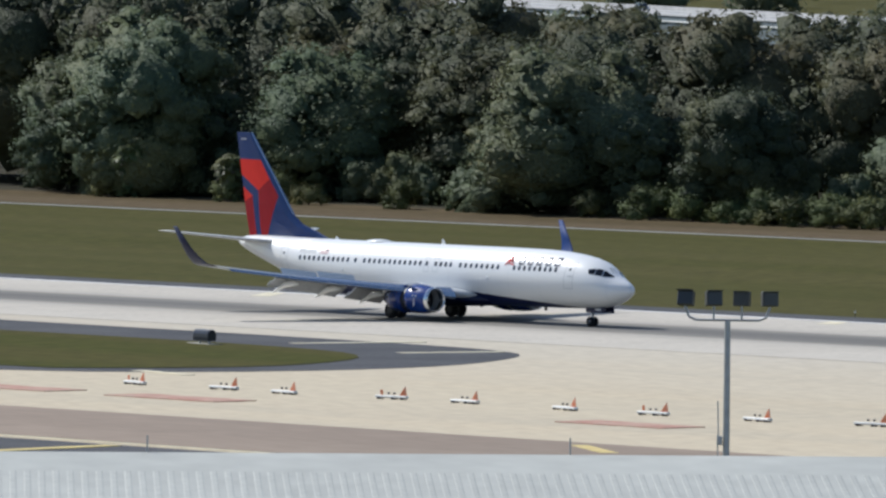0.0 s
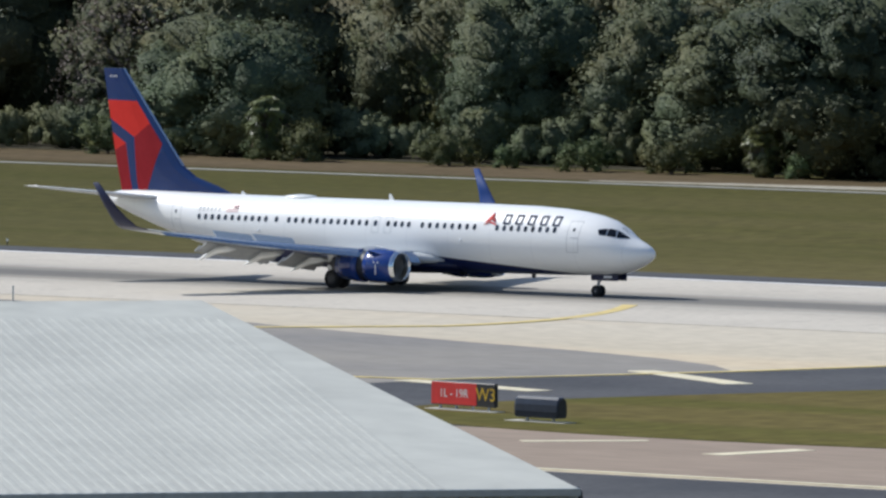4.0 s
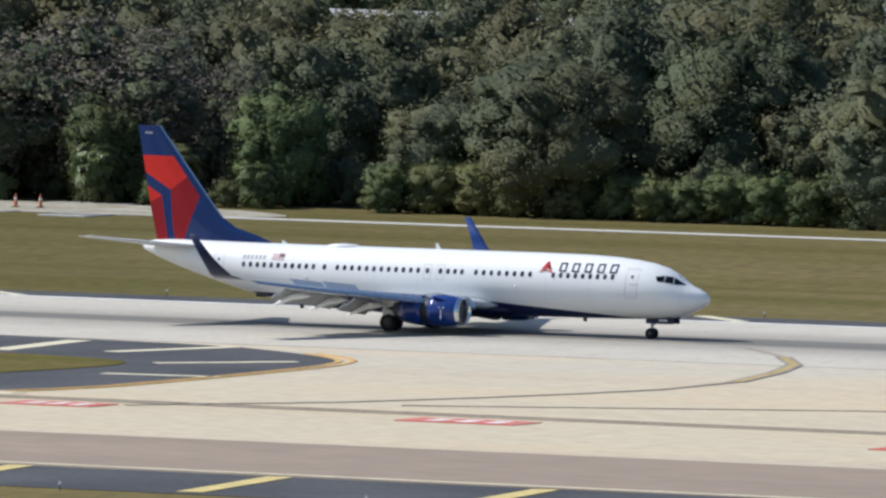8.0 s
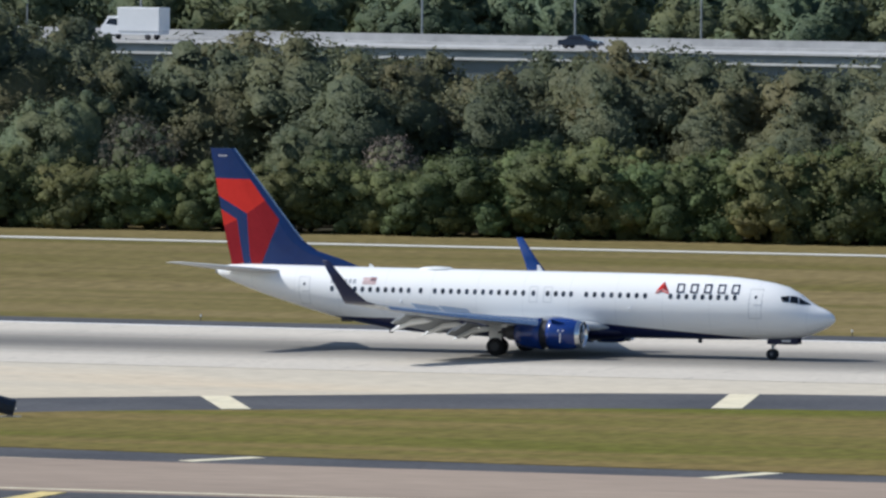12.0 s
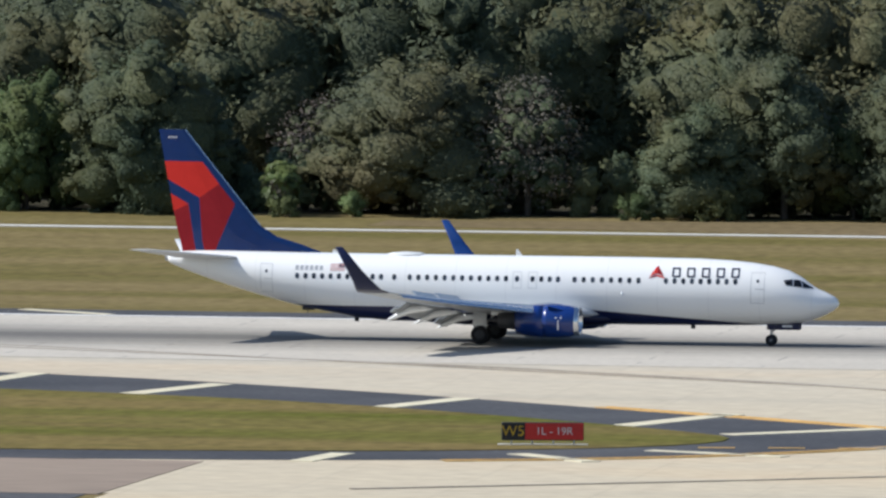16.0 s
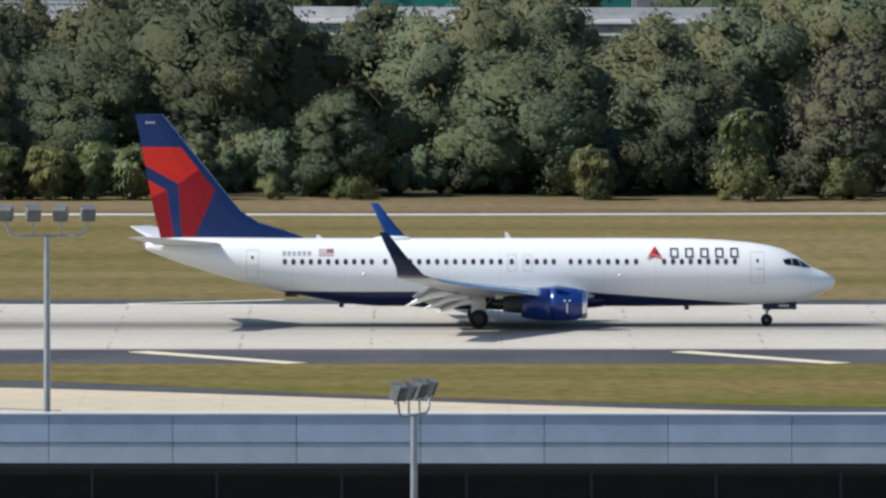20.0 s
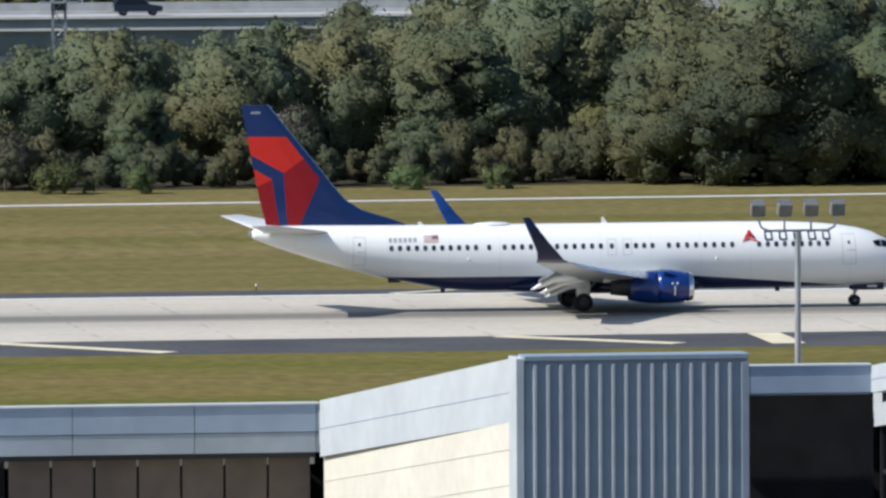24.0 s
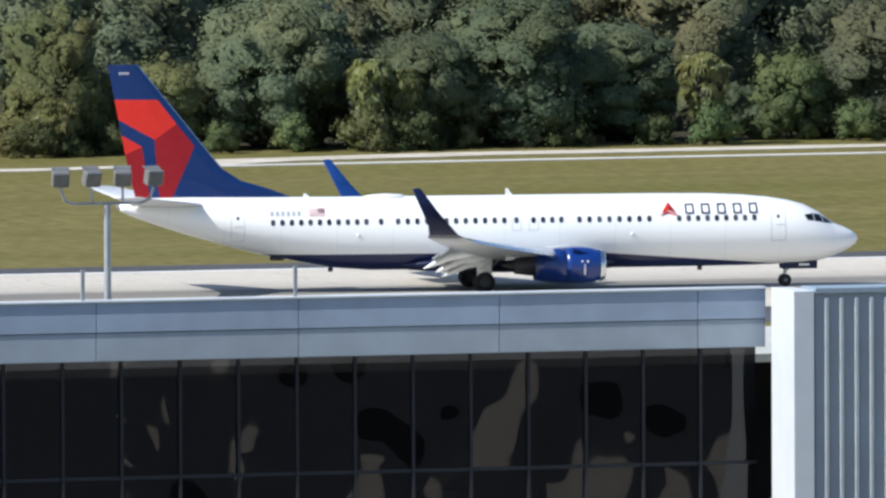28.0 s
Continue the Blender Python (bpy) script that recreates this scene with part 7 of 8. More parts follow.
for x, y, top, turn, heads, ex in ((-40.7, 430, 18.75, 0, 4, 0), (-14.7, 430, 18.65, 0, 4, 0), (20.3, 430, 18.5, 0, 4, 0), (78.85, 430, 18.3, 0, 4, 0), (118.8, 430, 18.35, 0, 4, 0),
                                   (-49.7, 430, 17.3, 90, 3, 0), (-43.4, 430, 15.3, 86, 3, 1), (-35.35, 380, 16.6, 72, 4, 0), (-0.75, 380, 15.1, 70, 4, 0)):
    flood_mast(x, y, top, turn, heads, 1.03, 18, 0.84, ex)
for x, y, top, turn, ex in ((-457.0, 445.1, 15.2, 225, 2), (-385.85, 388.95, 17.0, 45, 0), (-447.0, 495.8, 14.6, 223, 2), (-359.2, 413.0, 17.35, 42, 3)):
    flood_mast(x, y, top, turn, 4, 1.08 if ex == 2 else 0.92, 10, 0.95, ex)


# ================= signs, markers and small things of the field =================
def field_sign(x, y, width, height, turn, panels, label):
    """panels: (share of the width, face, text or bars, text colour)"""
    s = thing("field_sign", label, "airport sign", Matrix.Translation((x, y, 0.09)) @ Matrix.Rotation(radians(turn), 4, "Z"), "airfield signs")
    part("housing", boxed(-width / 2, width / 2, -0.02, 0.22, 0.22, 0.22 + height, 0.04), M["sign_black"], s)
    for k in (-0.38, -0.13, 0.13, 0.38):
        part("leg", boxed(width * k - 0.04, width * k + 0.04, 0.05, 0.15, -0.05, 0.24), M["galv"], s)
    part("pad", boxed(-width / 2 - 0.2, width / 2 + 0.2, -0.3, 0.5, -0.1, 0.03), M["path"], s)
    at = -width / 2
    for share, face, text, ink in panels:
        w = width * share
        p = part("face", boxed(at + 0.03, at + w - 0.03, -0.035, -0.022, 0.27, 0.17 + height, 0.004), M[face], s)
        if text:
            lettering(text, min(height * 0.82, 1.45 * w / len(text)), Matrix.Translation((at + w / 2, -0.045, 0.22 + height / 2)) @ Matrix.Rotation(radians(90), 4, "X"), M[ink], p)
        at += w
    return s


RED = (0.72, "sign_red", "1L - 19R", "paint_white")
field_sign(-449.4, 581.3, 4.4, 1.15, -8, [RED, (0.28, "sign_black", "W3", "sign_yellow")], "red and black runway sign beside the taxiway")
field_sign(-393.5, 584.0, 3.0, 0.8, 38, [(0.25, "sign_yellow", "", "sign_black"), (0.75, "sign_red", "1L - 19R", "paint_white")], "red and yellow runway sign on the grass")
field_sign(-248.3, 589.6, 4.1, 0.8, 14, [RED, (0.28, "sign_black", "W4", "sign_yellow")], "red and black runway sign on the grass")
field_sign(-96.2, 587.2, 4.3, 0.95, 12, [(0.28, "sign_black", "W5", "sign_yellow"), RED], "red and black runway sign on the grass")
field_sign(-565.4, 597.0, 3.8, 0.46, 22, [RED, (0.28, "sign_black", "", "sign_yellow")], "red and black runway sign on dark asphalt")


def back_of_sign(x, y, w, h, turn, yellow=False, tip=0):
    s = thing("sign_back", "%s marker box on the airfield" % ("yellow and black" if yellow else "dark blue-grey bowed"), "airport sign",
              Matrix.Translation((x, y, 0.09)) @ Matrix.Rotation(radians(turn), 4, "Z"), "airfield signs")
    sect = [(-0.30, 0.0), (-0.34, 0.3), (-0.33, 0.62), (-0.26, 0.88), (-0.12, 1.0), (0.12, 1.0), (0.26, 0.88), (0.33, 0.62), (0.34, 0.3), (0.30, 0.0)]
    rings = [[(k * w / 2, y * r, 0.2 + h * (0.5 + (z - 0.5) * r)) for y, z in sect] for k, r in ((-1.0, 0.9), (-0.93, 1.0), (0.93, 1.0), (1.0, 0.9))]
    b = link("housing", mesh_of("housing", *loft(rings), M["sign_yellow"] if yellow else M["box_navy"], False), s, "bowed sheet-metal housing")
    b.matrix_basis = Matrix.Rotation(radians(tip), 4, "Y")
    for k in (-1, 1):
        cap = link("end_cap", mesh_of("end_cap", *loft([[(k * w * e, y * 0.84, 0.2 + h * (0.5 + (z - 0.5) * 0.84)) for y, z in sect] for e in (0.495, 0.512)]), M["sign_black"]), s)
        cap.matrix_basis = Matrix.Rotation(radians(tip), 4, "Y")
    part("pad", boxed(-w / 2 - 0.5, w / 2 + 0.5, -0.5, 0.5, -0.1, 0.02), M["path"], s)
    for k in (-0.3, 0.3):
        part("leg", boxed(w * k - 0.05, w * k + 0.05, -0.05, 0.05, 0.0, 0.3), M["galv"], s)


back_of_sign(-710.2, 638.5, 2.0, 0.75, -10), back_of_sign(-441.0, 576.4, 2.8, 1.0, -5), back_of_sign(-400, 522.8, 3.4, 1.0, -5)
back_of_sign(-433.0, 631.2, 0.95, 0.7, -30, True), back_of_sign(-553.3, 619.5, 1.7, 0.6, 30, True)
back_of_sign(-240.3, 605.2, 1.25, 0.95, 20, False, 14), back_of_sign(-171.2, 582.2, 1.2, 0.9, 14, False, -8), back_of_sign(-160.7, 630.2, 0.85, 0.95, 24, True)
back_of_sign(62.9, 602.3, 2.0, 0.3, -4), back_of_sign(-499.0, 747.5, 0.7, 0.14, -30)


def barricade(x, y, i):
    b = thing("barricade", "low white barricade with dark feet and an orange flag", "barricade", Matrix.Translation((x, y, 0.03)) @ Matrix.Rotation(radians((i * 37) % 23 - 11), 4, "Z"), "barricades on the taxiway")
    part("bar", boxed(-1.3, 1.1, -0.16, 0.16, 0.08, 0.22, 0.03), M["barrier"], b)
    for k in (-1.0, 0.1, 0.8):
        part("foot", boxed(k - 0.12, k + 0.12, -0.22, 0.22, 0, 0.12, 0.02), M["rubber"], b)
    for k in (-0.35, 0.1):
        part("lamp", boxed(k - 0.08, k + 0.08, -0.06, 0.06, 0.30, 0.42, 0.03), M["dark"], b)
    part("flag_staff", tubed(((0.95, 0, 0.1), (0.95, 0, 0.80), 0.02)), M["galv"], b)
    bm = bmesh.new()
    tri = [bm.verts.new((x, y, z)) for y in (-0.015, 0.015) for x, z in ((0.96, 0.82), (1.05, 0.24), (0.50, 0.24))]
    for q in ((0, 1, 2), (5, 4, 3), (0, 3, 4, 1), (1, 4, 5, 2), (2, 5, 3, 0)):
        bm.faces.new([tri[k] for k in q])
    part("flag", bm, M["cone"], b, "orange flag")
    if i % 3 == 0:
        part("flag", boxed(-0.98, -0.8, -0.02, 0.02, 0.26, 0.55), M["cone"], b, "orange flag")


for i, x in enumerate((-667.2, -659.2, -653.1, -644.8, -638.6, -629.3, -625.6 + 3.6, -613.5, -606, -601, -594.3, -586.8)):
    barricade(x, (595.6 if i < 3 else 596.6 if i < 8 else 599.0) + 0.3 * math.sin(i * 2.1), i)


def traffic_cone(x, y):
    c = thing("traffic_cone", "orange traffic cone by the path", "traffic cone", (x, y, 0.05), "cones by the path")
    part("body", tubed(((0, 0, 0.05), (0, 0, 1.12), 0.19, 0.05), seg=12), M["cone"], c)
    part("foot", boxed(-0.3, 0.3, -0.3, 0.3, 0, 0.06, 0.02), M["rubber"], c)
    part("band", tubed(((0, 0, 0.62), (0, 0, 0.8), 0.128, 0.105), seg=12), M["barrier"], c)


for x, y in ((-492.1, 835.8), (-490.1, 836.2), (-488.0, 836.6)):
    traffic_cone(x, y)

edge = thing("edge_light", "small stake-mounted edge light on the shoulder", "edge light", (-560, 646, 0.05), "edge lights")
part("stem", tubed(((0, 0, 0), (0, 0, 0.3), 0.03)), M["dark"], edge)
part("lens", tubed(((0, 0, 0.3), (0, 0, 0.45), 0.06, 0.045)), M["lens"], edge)
for i in range(60):
    x = -740 + i * 15.2
    if i % 3 != 1:
        continue
    y = 713.0
    copy_thing(edge, Matrix.Translation((x, y, 0.0)))
for i in range(30):
    copy_thing(edge, Matrix.Translation((-640 + i * 17.5, 530.4, 0.0)))

# drainage slabs and little white markers in the grass
for x, y in ((-478.5, 826), (-486.5, 733.5)):
    s = thing("drain_cover", "concrete drain slab with dark slots", "drain", (x, y, 0))
    part("slab", boxed(-2.2, 2.2, -2.4, 2.4, -0.1, 0.12, 0.03), M["path"], s)
    for k in range(5):
        part("slot", boxed(-1.8 + k * 0.8, -1.45 + k * 0.8, -2.0, 2.0, 0.10, 0.13), M["sign_black"], s)
for x, y in ((-432.8, 615), (-498.3, 746.3), (-395, 628), (-386, 616), (-240, 582), (-238, 580), (15, 782), (-170, 577), (240, 780)):
    s = thing("white_marker", "small white concrete marker in the grass", "marker", (x, y, 0.02), "markers in the grass")
    part("block", boxed(-0.22, 0.22, -0.2, 0.2, 0, 0.16, 0.05), M["barrier"], s)


# ================= equipment by the wood =================
def instrument_site():
    m = thing("obstruction_mast", "red mast with a lamp on top in the grass", "mast", (71.9, 804.6, 0.13))
    part("pole", tubed(((0, 0, 0), (0, 0, 4.6), 0.085, 0.07), seg=10), M["mast_red"], m)
    for k in (-0.3, 0.3):
        part("lamp", tubed(((k, 0, 4.6), (k, 0, 5.0), 0.1), seg=10), M["dark"], m)
    part("arm", boxed(-0.4, 0.4, -0.05, 0.05, 4.55, 4.65), M["galv"], m)
    part("white_band", tubed(((0, 0, 0.1), (0, 0, 0.6), 0.14, 0.135), seg=10), M["barrier"], m)
    for x, y, r in ((78.95, 817, 4.4), (72.05, 803.5, 3.7), (79.1, 802.6, 1.95)):
        v, f = prism([(x + r * math.cos(a * math.pi / 16), y + r * math.sin(a * math.pi / 16)) for a in range(32)], -0.2, 0.14)
        tagged(link("concrete_pad", mesh_of("concrete_pad", v, f, M["path"])), "round pale concrete pad in the grass", "pad")
    for x, y, h in ((78.5, 818.2, 1.3), (80.9, 818.6, 0.8), (72.75, 803.6, 1.3), (72.3, 804.4, 0.7)):
        s = thing("equipment_box", "grey equipment cabinet on a concrete pad", "cabinet", (x, y, 0.09), "field cabinets")
        part("body", boxed(-0.35, 0.35, -0.3, 0.3, 0.05, h, 0.03), M["galv"], s)
        part("door", boxed(-0.3, 0.3, -0.32, -0.302, 0.15, h - 0.1, 0.005), M["fascia"], s)
        part("post", boxed(-0.04, 0.04, -0.04, 0.04, h, h + 0.5), M["galv"], s)
    s = thing("instrument_shelter", "white box under a flat white roof beside the wood", "shelter", (67.7, 851.5, 0))
    part("post", tubed(((0, 0, 0), (0, 0, 6.3), 0.15), seg=10), M["galv"], s)
    part("crossbeam", boxed(-1.8, 1.8, -0.1, 0.1, 5.2, 5.35), M["galv"], s)
    part("roof", boxed(-1.95, 1.95, -0.8, 0.8, 6.25, 6.75, 0.06), M["barrier"], s)
    for k in (-1.7, 1.7):
        part("side_post", boxed(k - 0.08, k + 0.08, -0.1, 0.1, 5.2, 6.25), M["barrier"], s)
    part("box", boxed(-0.9, 0.6, -0.5, 0.5, 3.8, 5.2, 0.15), M["barrier"], s)
    part("lens_hood", boxed(-0.5, 0.4, -0.6, 0.6, 2.8, 3.8, 0.1), M["barrier"], s)
    s = thing("meter_cabinet", "small grey cabinet by the path", "cabinet", (203.5, 846, 0.0), "field cabinets")
    part("body", boxed(-0.25, 0.25, -0.2, 0.2, 0, 1.0, 0.03), M["galv"], s)
    part("lid", boxed(-0.28, 0.28, -0.23, 0.23, 1.0, 1.06, 0.02), M["fascia"], s)
    for x, y, top, w in ((63.4, 905, 14.1, 1.0), (100.2, 905, 14.5, 1.1), (106.1, 905, 14.0, 1.0)):
        t = thing("lattice_tower", "pale steel lattice tower above the trees", "tower", (x, y, 0), "lattice towers")
        h = w / 2
        for sx, sy in itertools.product((-h, h), (-h, h)):
            part("leg", boxed(sx - 0.06, sx + 0.06, sy - 0.06, sy + 0.06, 0, top - 0.8), M["galv"], t)
        z = 0.0
        k = 0
        while z < top - 1.6:
            part("brace", tubed(((-h if k % 2 else h, -h, z), (h if k % 2 else -h, -h, z + 1.1), 0.04), ((-h, -h, z), (h, -h, z), 0.04), seg=5), M["galv"], t)
            z += 1.1
            k += 1
        part("platform", boxed(-1.6, 1.6, -0.8, 0.8, top - 1.2, top - 1.1), M["galv"], t)
        for sx in (-1.5, -0.75, 0, 0.75, 1.5):
            part("rail_post", boxed(sx - 0.03, sx + 0.03, -0.8, -0.74, top - 1.1, top), M["galv"], t)
        part("rail", boxed(-1.6, 1.6, -0.8, -0.75, top - 0.05, top + 0.02), M["galv"], t)
        part("lamp_bank", boxed(-0.6, 0.6, -0.4, 0.4, top - 1.8, top - 1.25, 0.05), M["floodglass"], t)


instrument_site()


# aerials with turned-up ends on one of the masts
def mast_aerial():
    a = thing("mast_aerial", "grey aerial with upturned arms clamped to a light mast", "aerial", (-43.4, 430, 11.75))
    part("clamp", boxed(-0.2, 0.2, -0.24, 0.24, -0.12, 0.14, 0.03), M["galv"], a)
    part("arm", tubed(((-0.2, 0, 0), (-1.7, 0, 0.12), 0.035), ((-1.7, 0, 0.12), (-2.05, 0, 0.3), 0.03), ((-2.05, 0, 0.3), (-2.05, 0, 0.75), 0.03)), M["galv"], a)
    part("arm", tubed(((0.2, 0, 0), (1.5, 0, 0.0), 0.035), ((1.5, 0, 0.0), (2.0, 0, 0.35), 0.06), ((2.0, 0, 0.35), (2.1, 0, 0.9), 0.05)), M["galv"], a)
    ring = [(-1.7 + 0.3 * math.cos(k * math.pi / 8), 0, -0.3 + 0.3 * math.sin(k * math.pi / 8)) for k in range(17)]
    part("ring", tubed(*[(p, q, 0.03) for p, q in zip(ring, ring[1:])], seg=6), M["galv"], a)


mast_aerial()

# plain wall and asphalt behind the viewer, unseen, added for the terminal glass to reflect
wall = mesh_of("wall_south", *prism([(-420, -60), (460, -60), (460, -59), (-420, -59)], 0, 34), M["brown_panel"])
tagged(link("wall_south", wall), "plain unseen wall added for the terminal glass to reflect", "wall", "", "structure")
pavement("street", [(-420, -59), (460, -59), (460, 372), (-320, 372), (-420, 300)], 0.03, M["asphalt"], "unseen dark asphalt added so that the glass reflects dark", "road")


# unseen buff patch, shaped to give tan reflections in the right-hand glass
pavement("forecourt", [(128, 345), (138, 314), (156, 302), (172, 242), (260, 236), (260, 371), (126, 371)], 0.06, M["sand"], "unseen buff paving added for tan reflections in the glass", "pavement")


# black distance boards in the grass beyond the runway
def distance_board(x, y):
    b = thing("distance_board", "small black board on two legs in the grass", "airport sign", (x, y, 0.0), "distance boards")
    part("board", boxed(-0.13, 0.13, -0.6, 0.6, 0.3, 1.6, 0.03), M["sign_black"], b)
    for k in (-0.144, 0.132):
        part("figure_bar", boxed(k, k + 0.012, -0.26, 0.26, 0.6, 1.3), M["barrier"], b)
    for k in (-0.4, 0.4):
        part("leg", boxed(-0.04, 0.04, k - 0.04, k + 0.04, -0.2, 0.31), M["galv"], b)
    part("pad", boxed(-0.45, 0.45, -0.9, 0.9, -0.2, 0.05), M["path"], b)


for x, y in ((-291.2, 723.3), (10.3, 727.2)):
    distance_board(x, y)


# ================= highway beyond the wood =================
ROAD = [(-2600, 2090), (-2000, 1770), (-1485, 1490), (-900, 1270), (-600, 1180), (-440, 1152), (-257, 1132), (0, 1085), (140, 1085), (700, 1095)]
DECK = 6.6


def road_y(x):
    return float(np.interp(x, [p[0] for p in ROAD], [p[1] for p in ROAD]))


def highway():
    xs = list(range(-2600, 701, 30))
    near = [(x, road_y(x) - 11) for x in xs]
    far = [(x, road_y(x) + 11) for x in xs]
    k = len(xs)
    V = [(*p, DECK) for p in near] + [(*p, DECK) for p in far] + [(*p, -1) for p in near] + [(*p, -1) for p in far]
    F = [(i, i + 1, k + i + 1, k + i) for i in range(k - 1)] + [(k + i, k + i + 1, 3 * k + i + 1, 3 * k + i) for i in range(k - 1)]
    tagged(link("highway", mesh_of("highway", V, F, M["deck"])), "pale raised highway beyond the wood", "road", "", "structure")
    V2 = [(*p, -1) for p in near] + [(*p, DECK) for p in near]
    tagged(link("retaining_wall", mesh_of("retaining_wall", [(x, y - 0.05, z) for x, y, z in V2], [(i, i + 1, k + i + 1, k + i) for i in range(k - 1)], M["wall_blue_shade"])), "grey-blue wall under the highway, its shade painted in", "wall", "", "structure")
    for off, h, nm in ((-11.2, 0.12, "near"), (0, 0.3, "middle"), (11.2, 0.8, "far")):
        pts = [(x, road_y(x) + off) for x in xs]
        V, F = [], []
        for x, y in pts:
            V += [(x, y - 0.2, DECK - 0.1), (x, y - 0.1, DECK + h), (x, y + 0.1, DECK + h), (x, y + 0.2, DECK - 0.1)]
        for i in range(k - 1):
            a = 4 * i
            F += [(a, a + 4, a + 5, a + 1), (a + 1, a + 5, a + 6, a + 2), (a + 2, a + 6, a + 7, a + 3)]
        if nm == "near":                                    # pale ledge lower down on the wall
            L = [(x, y - 0.25, DECK + z) for x, y in pts for z in (-1.22, -0.98)] + [(x, y + 0.1, DECK - 0.98) for x, y in pts]
            G = [(2 * i, 2 * i + 2, 2 * i + 3, 2 * i + 1) for i in range(k - 1)] + [(2 * i + 1, 2 * i + 3, 2 * k + i + 1, 2 * k + i) for i in range(k - 1)]
            tagged(link("wall_ledge", mesh_of("wall_ledge", L, G, M["barrier"])), "thin pale ledge along the highway wall", "ledge", "", "structure")
        tagged(link("parapet_" + nm, mesh_of("parapet", V, F, M["deck"])), "pale concrete parapet along the highway", "parapet", "", "structure")


highway()


def street_lamp(x, y, h, label):
    s = thing("street_lamp", label, "street lamp", (x, y, 0), "street lamps on the highway")
    part("pole", tubed(((0, 0, 0), (0, 0, h), 0.16, 0.09)), M["galv"], s)
    part("arm", tubed(((0, 0, h - 0.2), (0.9, -0.4, h + 0.3), 0.06), ((0.9, -0.4, h + 0.3), (1.8, -0.8, h + 0.25), 0.05)), M["galv"], s)
    part("lantern", boxed(1.5, 2.3, -1.05, -0.6, h + 0.12, h + 0.32, 0.05), M["lens"], s)
    return s


lamp = street_lamp(-300, 1144, 16.5, "tall grey street lamp beside the highway")
for x, h in ((-338.5, 7.4), (-334.3, 7.6), (-326.7, 8.7), (-321.0, 9.1), (-312.8, 10.4), (-289.4, 11.6)):
    street_lamp(x, 1153, h, "low grey street lamp with a pale lantern")
rl = random.Random(4)
x = -640.0
while x < -40:
    copy_thing(lamp, Matrix.Translation((x, road_y(x) + 12.2 + rl.uniform(0, 25), rl.uniform(-4, 1))) @ Matrix.Rotation(rl.choice((0, math.pi)), 4, "Z"))
    x += rl.uniform(9, 30)
for x in (62, 78, 96, 118, 131, 142, 155):
    copy_thing(lamp, Matrix.Translation((x, road_y(x) + 13, -3)))
for i, (x, w) in enumerate(((-295.6, 0.5), (-291.1, 0.48), (-286.7, 0.48), (-278.9, 0.62))):
    c = thing("ramp_column", "tall pale round column beside the highway", "column", (x, 1127 + 13, 0), "columns by the highway")
    part("shaft", tubed(((0, 0, 0), (0, 0, 22), w), seg=16), M["barrier"] if i < 3 else M["block"], c)
    part("footing", boxed(-0.9, 0.9, -0.9, 0.9, 0, 0.6, 0.05), M["deck"], c)


def parking_block():
    b = thing("parking_building", "long blue-grey building with dark open bays", "building", (0, 1150, 0))
    part("wall", boxed(20, 127, 0, 20, 10.2, 17.5, 0.05), M["block"], b)
    part("plinth", boxed(20, 127, 0, 20, 0, 7.6, 0.05), M["block"], b)
    # black sheet stands in for the shade inside the open bays
    part("bay_back", boxed(20.2, 126.8, 6, 6.2, 7.6, 10.2), M["sign_black"], b)
    for i in range(37):
        part("bay_pier", boxed(20.2 + i * 2.9, 20.9 + i * 2.9, 0.1, 0.8, 7.6, 10.2), M["block"], b)
    b = thing("far_building", "low pale building with a teal roof edge", "building", (0, 1180, 0))
    part("wall", boxed(-8, 26, 0, 18, 0, 5.0, 0.05), M["cream"], b)
    part("roof_edge", boxed(-9, 27, -1, 19, 5.0, 7.2, 0.1), M["teal"], b)
    for i in range(6):
        part("window", boxed(-6 + i * 5.4, -3 + i * 5.4, -0.06, 0.1, 2.4, 4.2), M["glass"], b)
    b = thing("warehouse", "long low building with a blue-grey metal roof", "building", (0, 1160, 0))
    part("wall", boxed(-215, -150, 0, 25, 0, 7.5, 0.05), M["block"], b)
    part("roof", boxed(-216, -149, -1, 26, 7.5, 9.0, 0.2), M["siding"], b)
    b = thing("steel_stand", "white steel frame structure above the trees", "steel frame", (-37.5, 985, 0))
    for i in range(9):
        part("post", boxed(-9.2 + i * 2.3, -9.0 + i * 2.3, -0.1, 0.1, 0, 11.0), M["barrier"], b)
    for z, a, c in ((9.4, -9.2, 9.2), (10.2, -9.2, 5.0), (11.0, -4.5, 9.2), (8.6, -2.3, 9.2)):
        part("rail", boxed(a, c, -0.12, 0.12, z - 0.16, z + 0.16), M["barrier"], b)


parking_block()


# ================= traffic on the highway =================
TRAFFIC = []


def section(outline_pts, width, taper=0.0, base=0.0):
    """A body from a side outline (x, z), drawn in towards the top."""
    k = len(outline_pts)
    zt = max(p[1] for p in outline_pts)
    zb = min(p[1] for p in outline_pts)
    v = []
    for s in (-1, 1):
        for x, z in outline_pts:
            w = width / 2 - taper * max(0, (z - base) / (zt - base)) if z > base else width / 2
            v.append((x, s * w, z))
    f = [tuple(range(k)), tuple(range(2 * k - 1, k - 1, -1))] + [(i, k + i, k + (i + 1) % k, (i + 1) % k) for i in range(k)]
    bm = bmesh.new()
    bv = [bm.verts.new(p) for p in v]
    for q in f:
        bm.faces.new([bv[i] for i in q])
    return bm


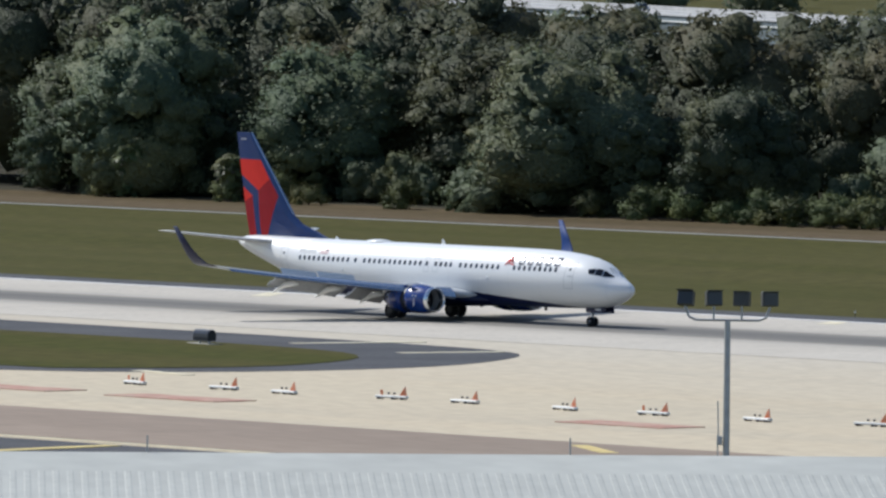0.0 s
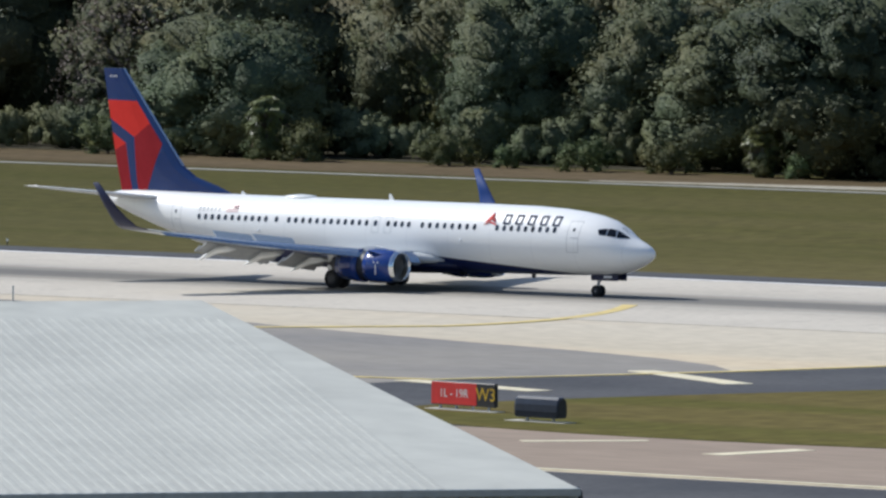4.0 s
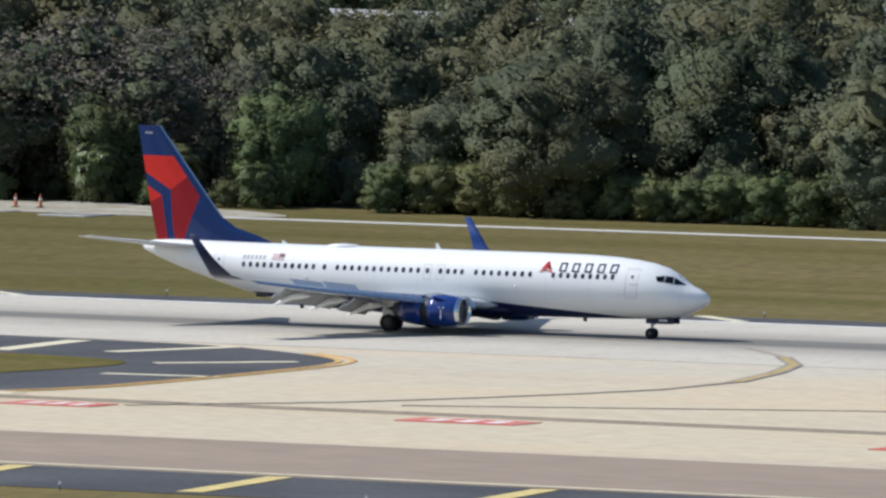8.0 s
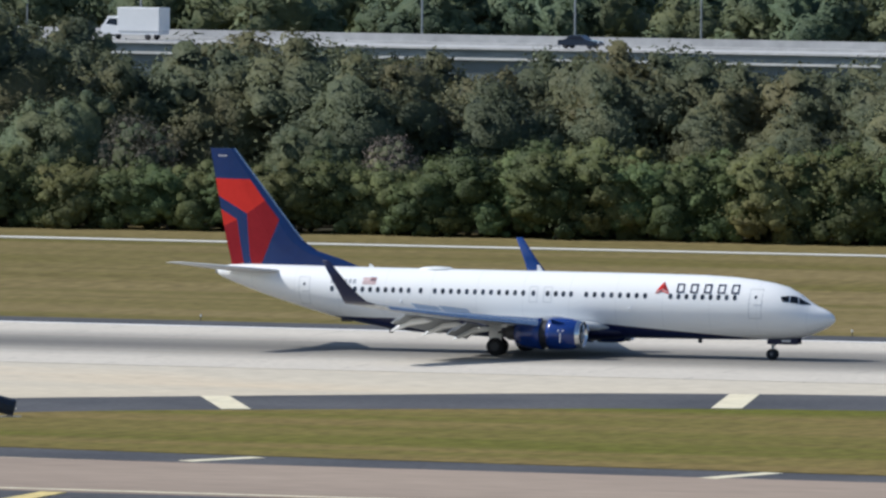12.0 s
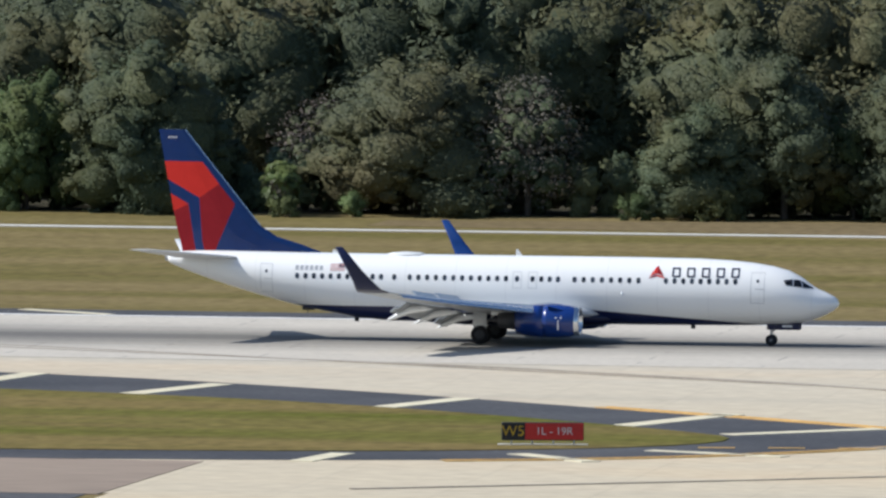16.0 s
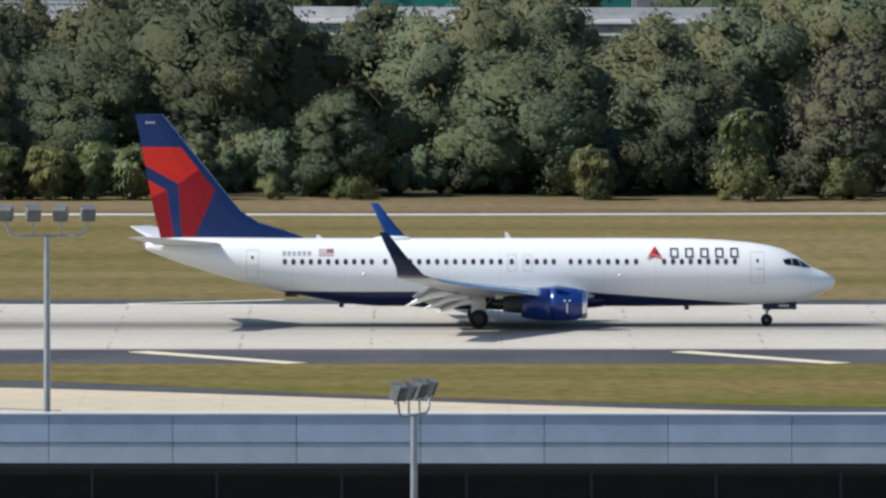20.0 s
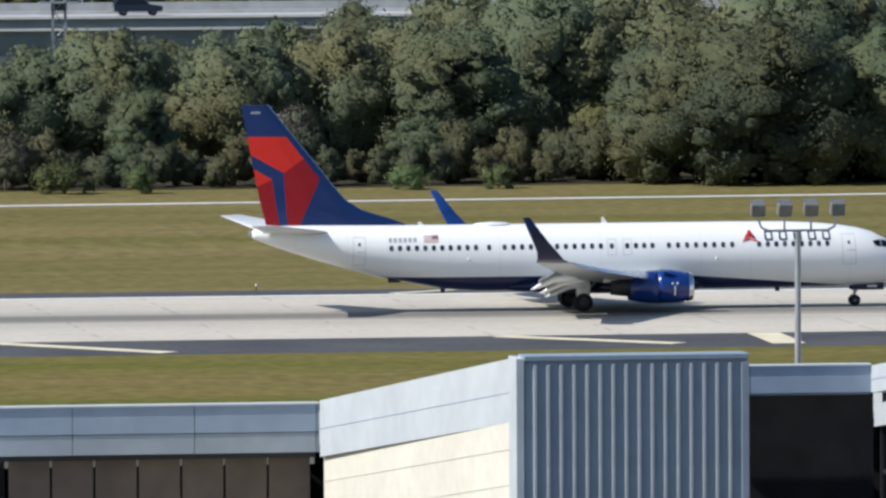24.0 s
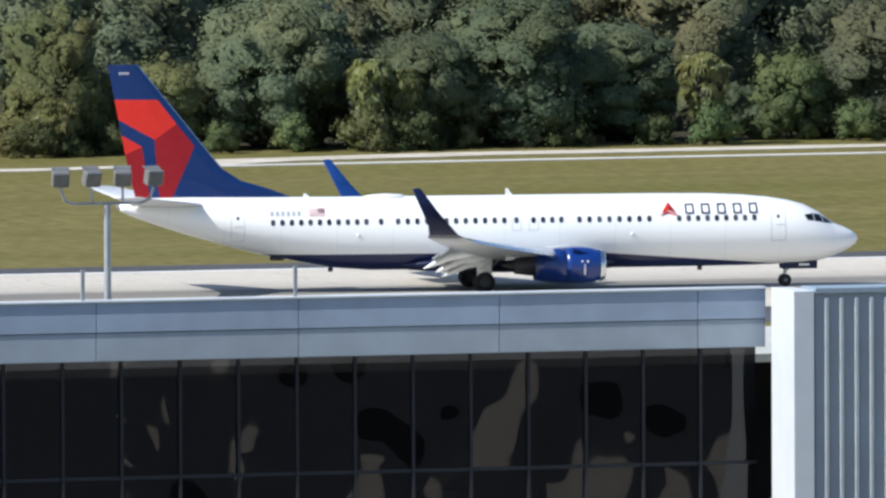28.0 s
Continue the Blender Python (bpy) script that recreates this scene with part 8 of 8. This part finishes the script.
def vehicle(kind, paint, label, x0, t0, speed, lane):
    c = thing({"suv": "suv", "sedan": "car", "pickup": "pickup_truck", "truck": "box_truck"}[kind], label, {"truck": "truck", "pickup": "pickup truck"}.get(kind, "car"), (0, 0, 0), "traffic on the highway")
    if kind == "suv":
        body, glass, wheels, w = [(-2.3, 0.4), (2.3, 0.4), (2.35, 0.9), (1.2, 1.08), (-2.35, 1.1)], [(1.15, 1.06), (0.5, 1.68), (-2.0, 1.72), (-2.3, 1.08)], (-1.4, 1.45), 1.85
    elif kind == "sedan":
        body, glass, wheels, w = [(-2.3, 0.35), (2.3, 0.35), (2.3, 0.75), (1.0, 0.92), (-1.5, 0.96), (-2.3, 0.9)], [(0.95, 0.9), (0.3, 1.4), (-0.9, 1.42), (-1.6, 0.94)], (-1.4, 1.4), 1.8
    elif kind == "pickup":
        body, glass, wheels, w = [(-2.8, 0.5), (2.8, 0.5), (2.8, 1.0), (1.4, 1.12), (-2.8, 1.1)], [(1.3, 1.1), (0.75, 1.75), (-0.7, 1.75), (-0.85, 1.1)], (-1.8, 1.8), 1.95
    else:
        body, glass, wheels, w = [(-3.6, 0.6), (3.6, 0.6), (3.6, 1.4), (3.3, 1.7), (-3.6, 1.0)], [(3.4, 1.6), (2.9, 2.5), (1.7, 2.5), (1.7, 1.5)], (-2.2, 2.6), 2.2
    part("body", section(body, w), M[paint], c)
    part("cab" if kind in ("truck", "pickup") else "roof", section([(x * 0.985, z + 0.02) for x, z in glass], w - 0.1, 0.22, 0.9), M[paint], c)
    part("windows", section([(x * 0.93, 0.96 + (z - 0.96) * 0.86) for x, z in glass], w - 0.04, 0.21, 0.9), M["glass"], c)
    if kind == "truck":
        part("box", boxed(-3.7, 1.5, -1.2, 1.2, 0.95, 3.5, 0.06), M["car_white"], c, "white cargo box")
        part("side_mark", boxed(-2.6, -0.9, -1.23, -1.21, 1.4, 2.4), M["brown_panel"], c)
        part("side_mark", boxed(-0.4, 1.1, -1.23, -1.21, 2.3, 2.9), M["fascia"], c)
    for wx in wheels:
        for s in (-1, 1):
            wheel_on(c, wx, s * (w / 2 - 0.12), 0.36, 0.36, 0.22)
    for s in (-0.6, 0.6):
        part("headlight", boxed(body[1][0] - 0.02, body[1][0] + 0.04, s - 0.16, s + 0.16, 0.62, 0.8), M["lens"], c)
    rows = []
    flip = Matrix.Rotation(math.pi if speed < 0 else 0, 4, "Z")
    for t in range(0, 29, 2):
        x = x0 + speed * (t - t0)
        d = math.atan2(road_y(x + 3) - road_y(x - 3), 6)
        rows.append((t, Matrix.Translation((x, road_y(x) + lane, DECK + 0.01)) @ Matrix.Rotation(d, 4, "Z") @ flip))
    TRAFFIC.append((c, rows))


vehicle("truck", "car_white", "white box truck driving along the highway", -421, 11, -20, -3)
vehicle("pickup", "car_blue", "bright blue pickup truck driving along the highway", -261, 14, -27, 3.5)
vehicle("suv", "car_dark", "dark blue sport utility vehicle on the highway", 102.5, 22.2, 17.5, -6)
vehicle("suv", "car_dark", "dark blue sport utility vehicle on the highway", -294.5, 13.5, 19, -6)
vehicle("pickup", "car_white", "white pickup truck driving along the highway", -379, 13.5, -24, 5)
vehicle("sedan", "car_white", "white car driving along the highway", -357, 13.5, -24, 3)
vehicle("sedan", "car_dark", "dark car driving along the highway", -364, 13.5, -23, 7)
vehicle("sedan", "car_dark", "dark car driving along the highway", -356, 13.5, 21, -5)
vehicle("sedan", "car_white", "white car driving along the highway", -321, 13.5, -25, 5)
vehicle("sedan", "car_white", "white car driving along the highway", 82, 22.2, -21, 5)
vehicle("suv", "car_dark", "dark sport utility vehicle on the highway", -1690, 0, 20, -4)
vehicle("pickup", "car_white", "white pickup truck driving along the highway", -1478, 0, -20, -4)


# ================= motion =================
def airliner_pose(x, y, psi):
    """The nose's place along the field; the airliner turns about its main wheels."""
    return Matrix.Translation((x - 21.3, y, 0.06)) @ Matrix.Rotation(-radians(psi), 4, "Z") @ Matrix.Translation((21.3, 0, 0))


def motions():
    walk(airliner, [(t, airliner_pose(x, y, a)) for t, x, y, a in ROLLOUT])
    for s in SLEEVES:
        home = s.matrix_basis.copy()
        back = Matrix.Translation((-0.55, 0, 0)) @ home
        walk(s, [(0, back), (11.7, back), (12.9, home), (28, home)])
    for s in SPOILERS:
        home = s.matrix_basis.copy()
        up = home @ Matrix.Rotation(radians(34), 4, "Y")
        walk(s, [(0, up), (16.2, up), (16.9, home), (28, home)])
    for v, rows in TRAFFIC:
        walk(v, rows)


motions()
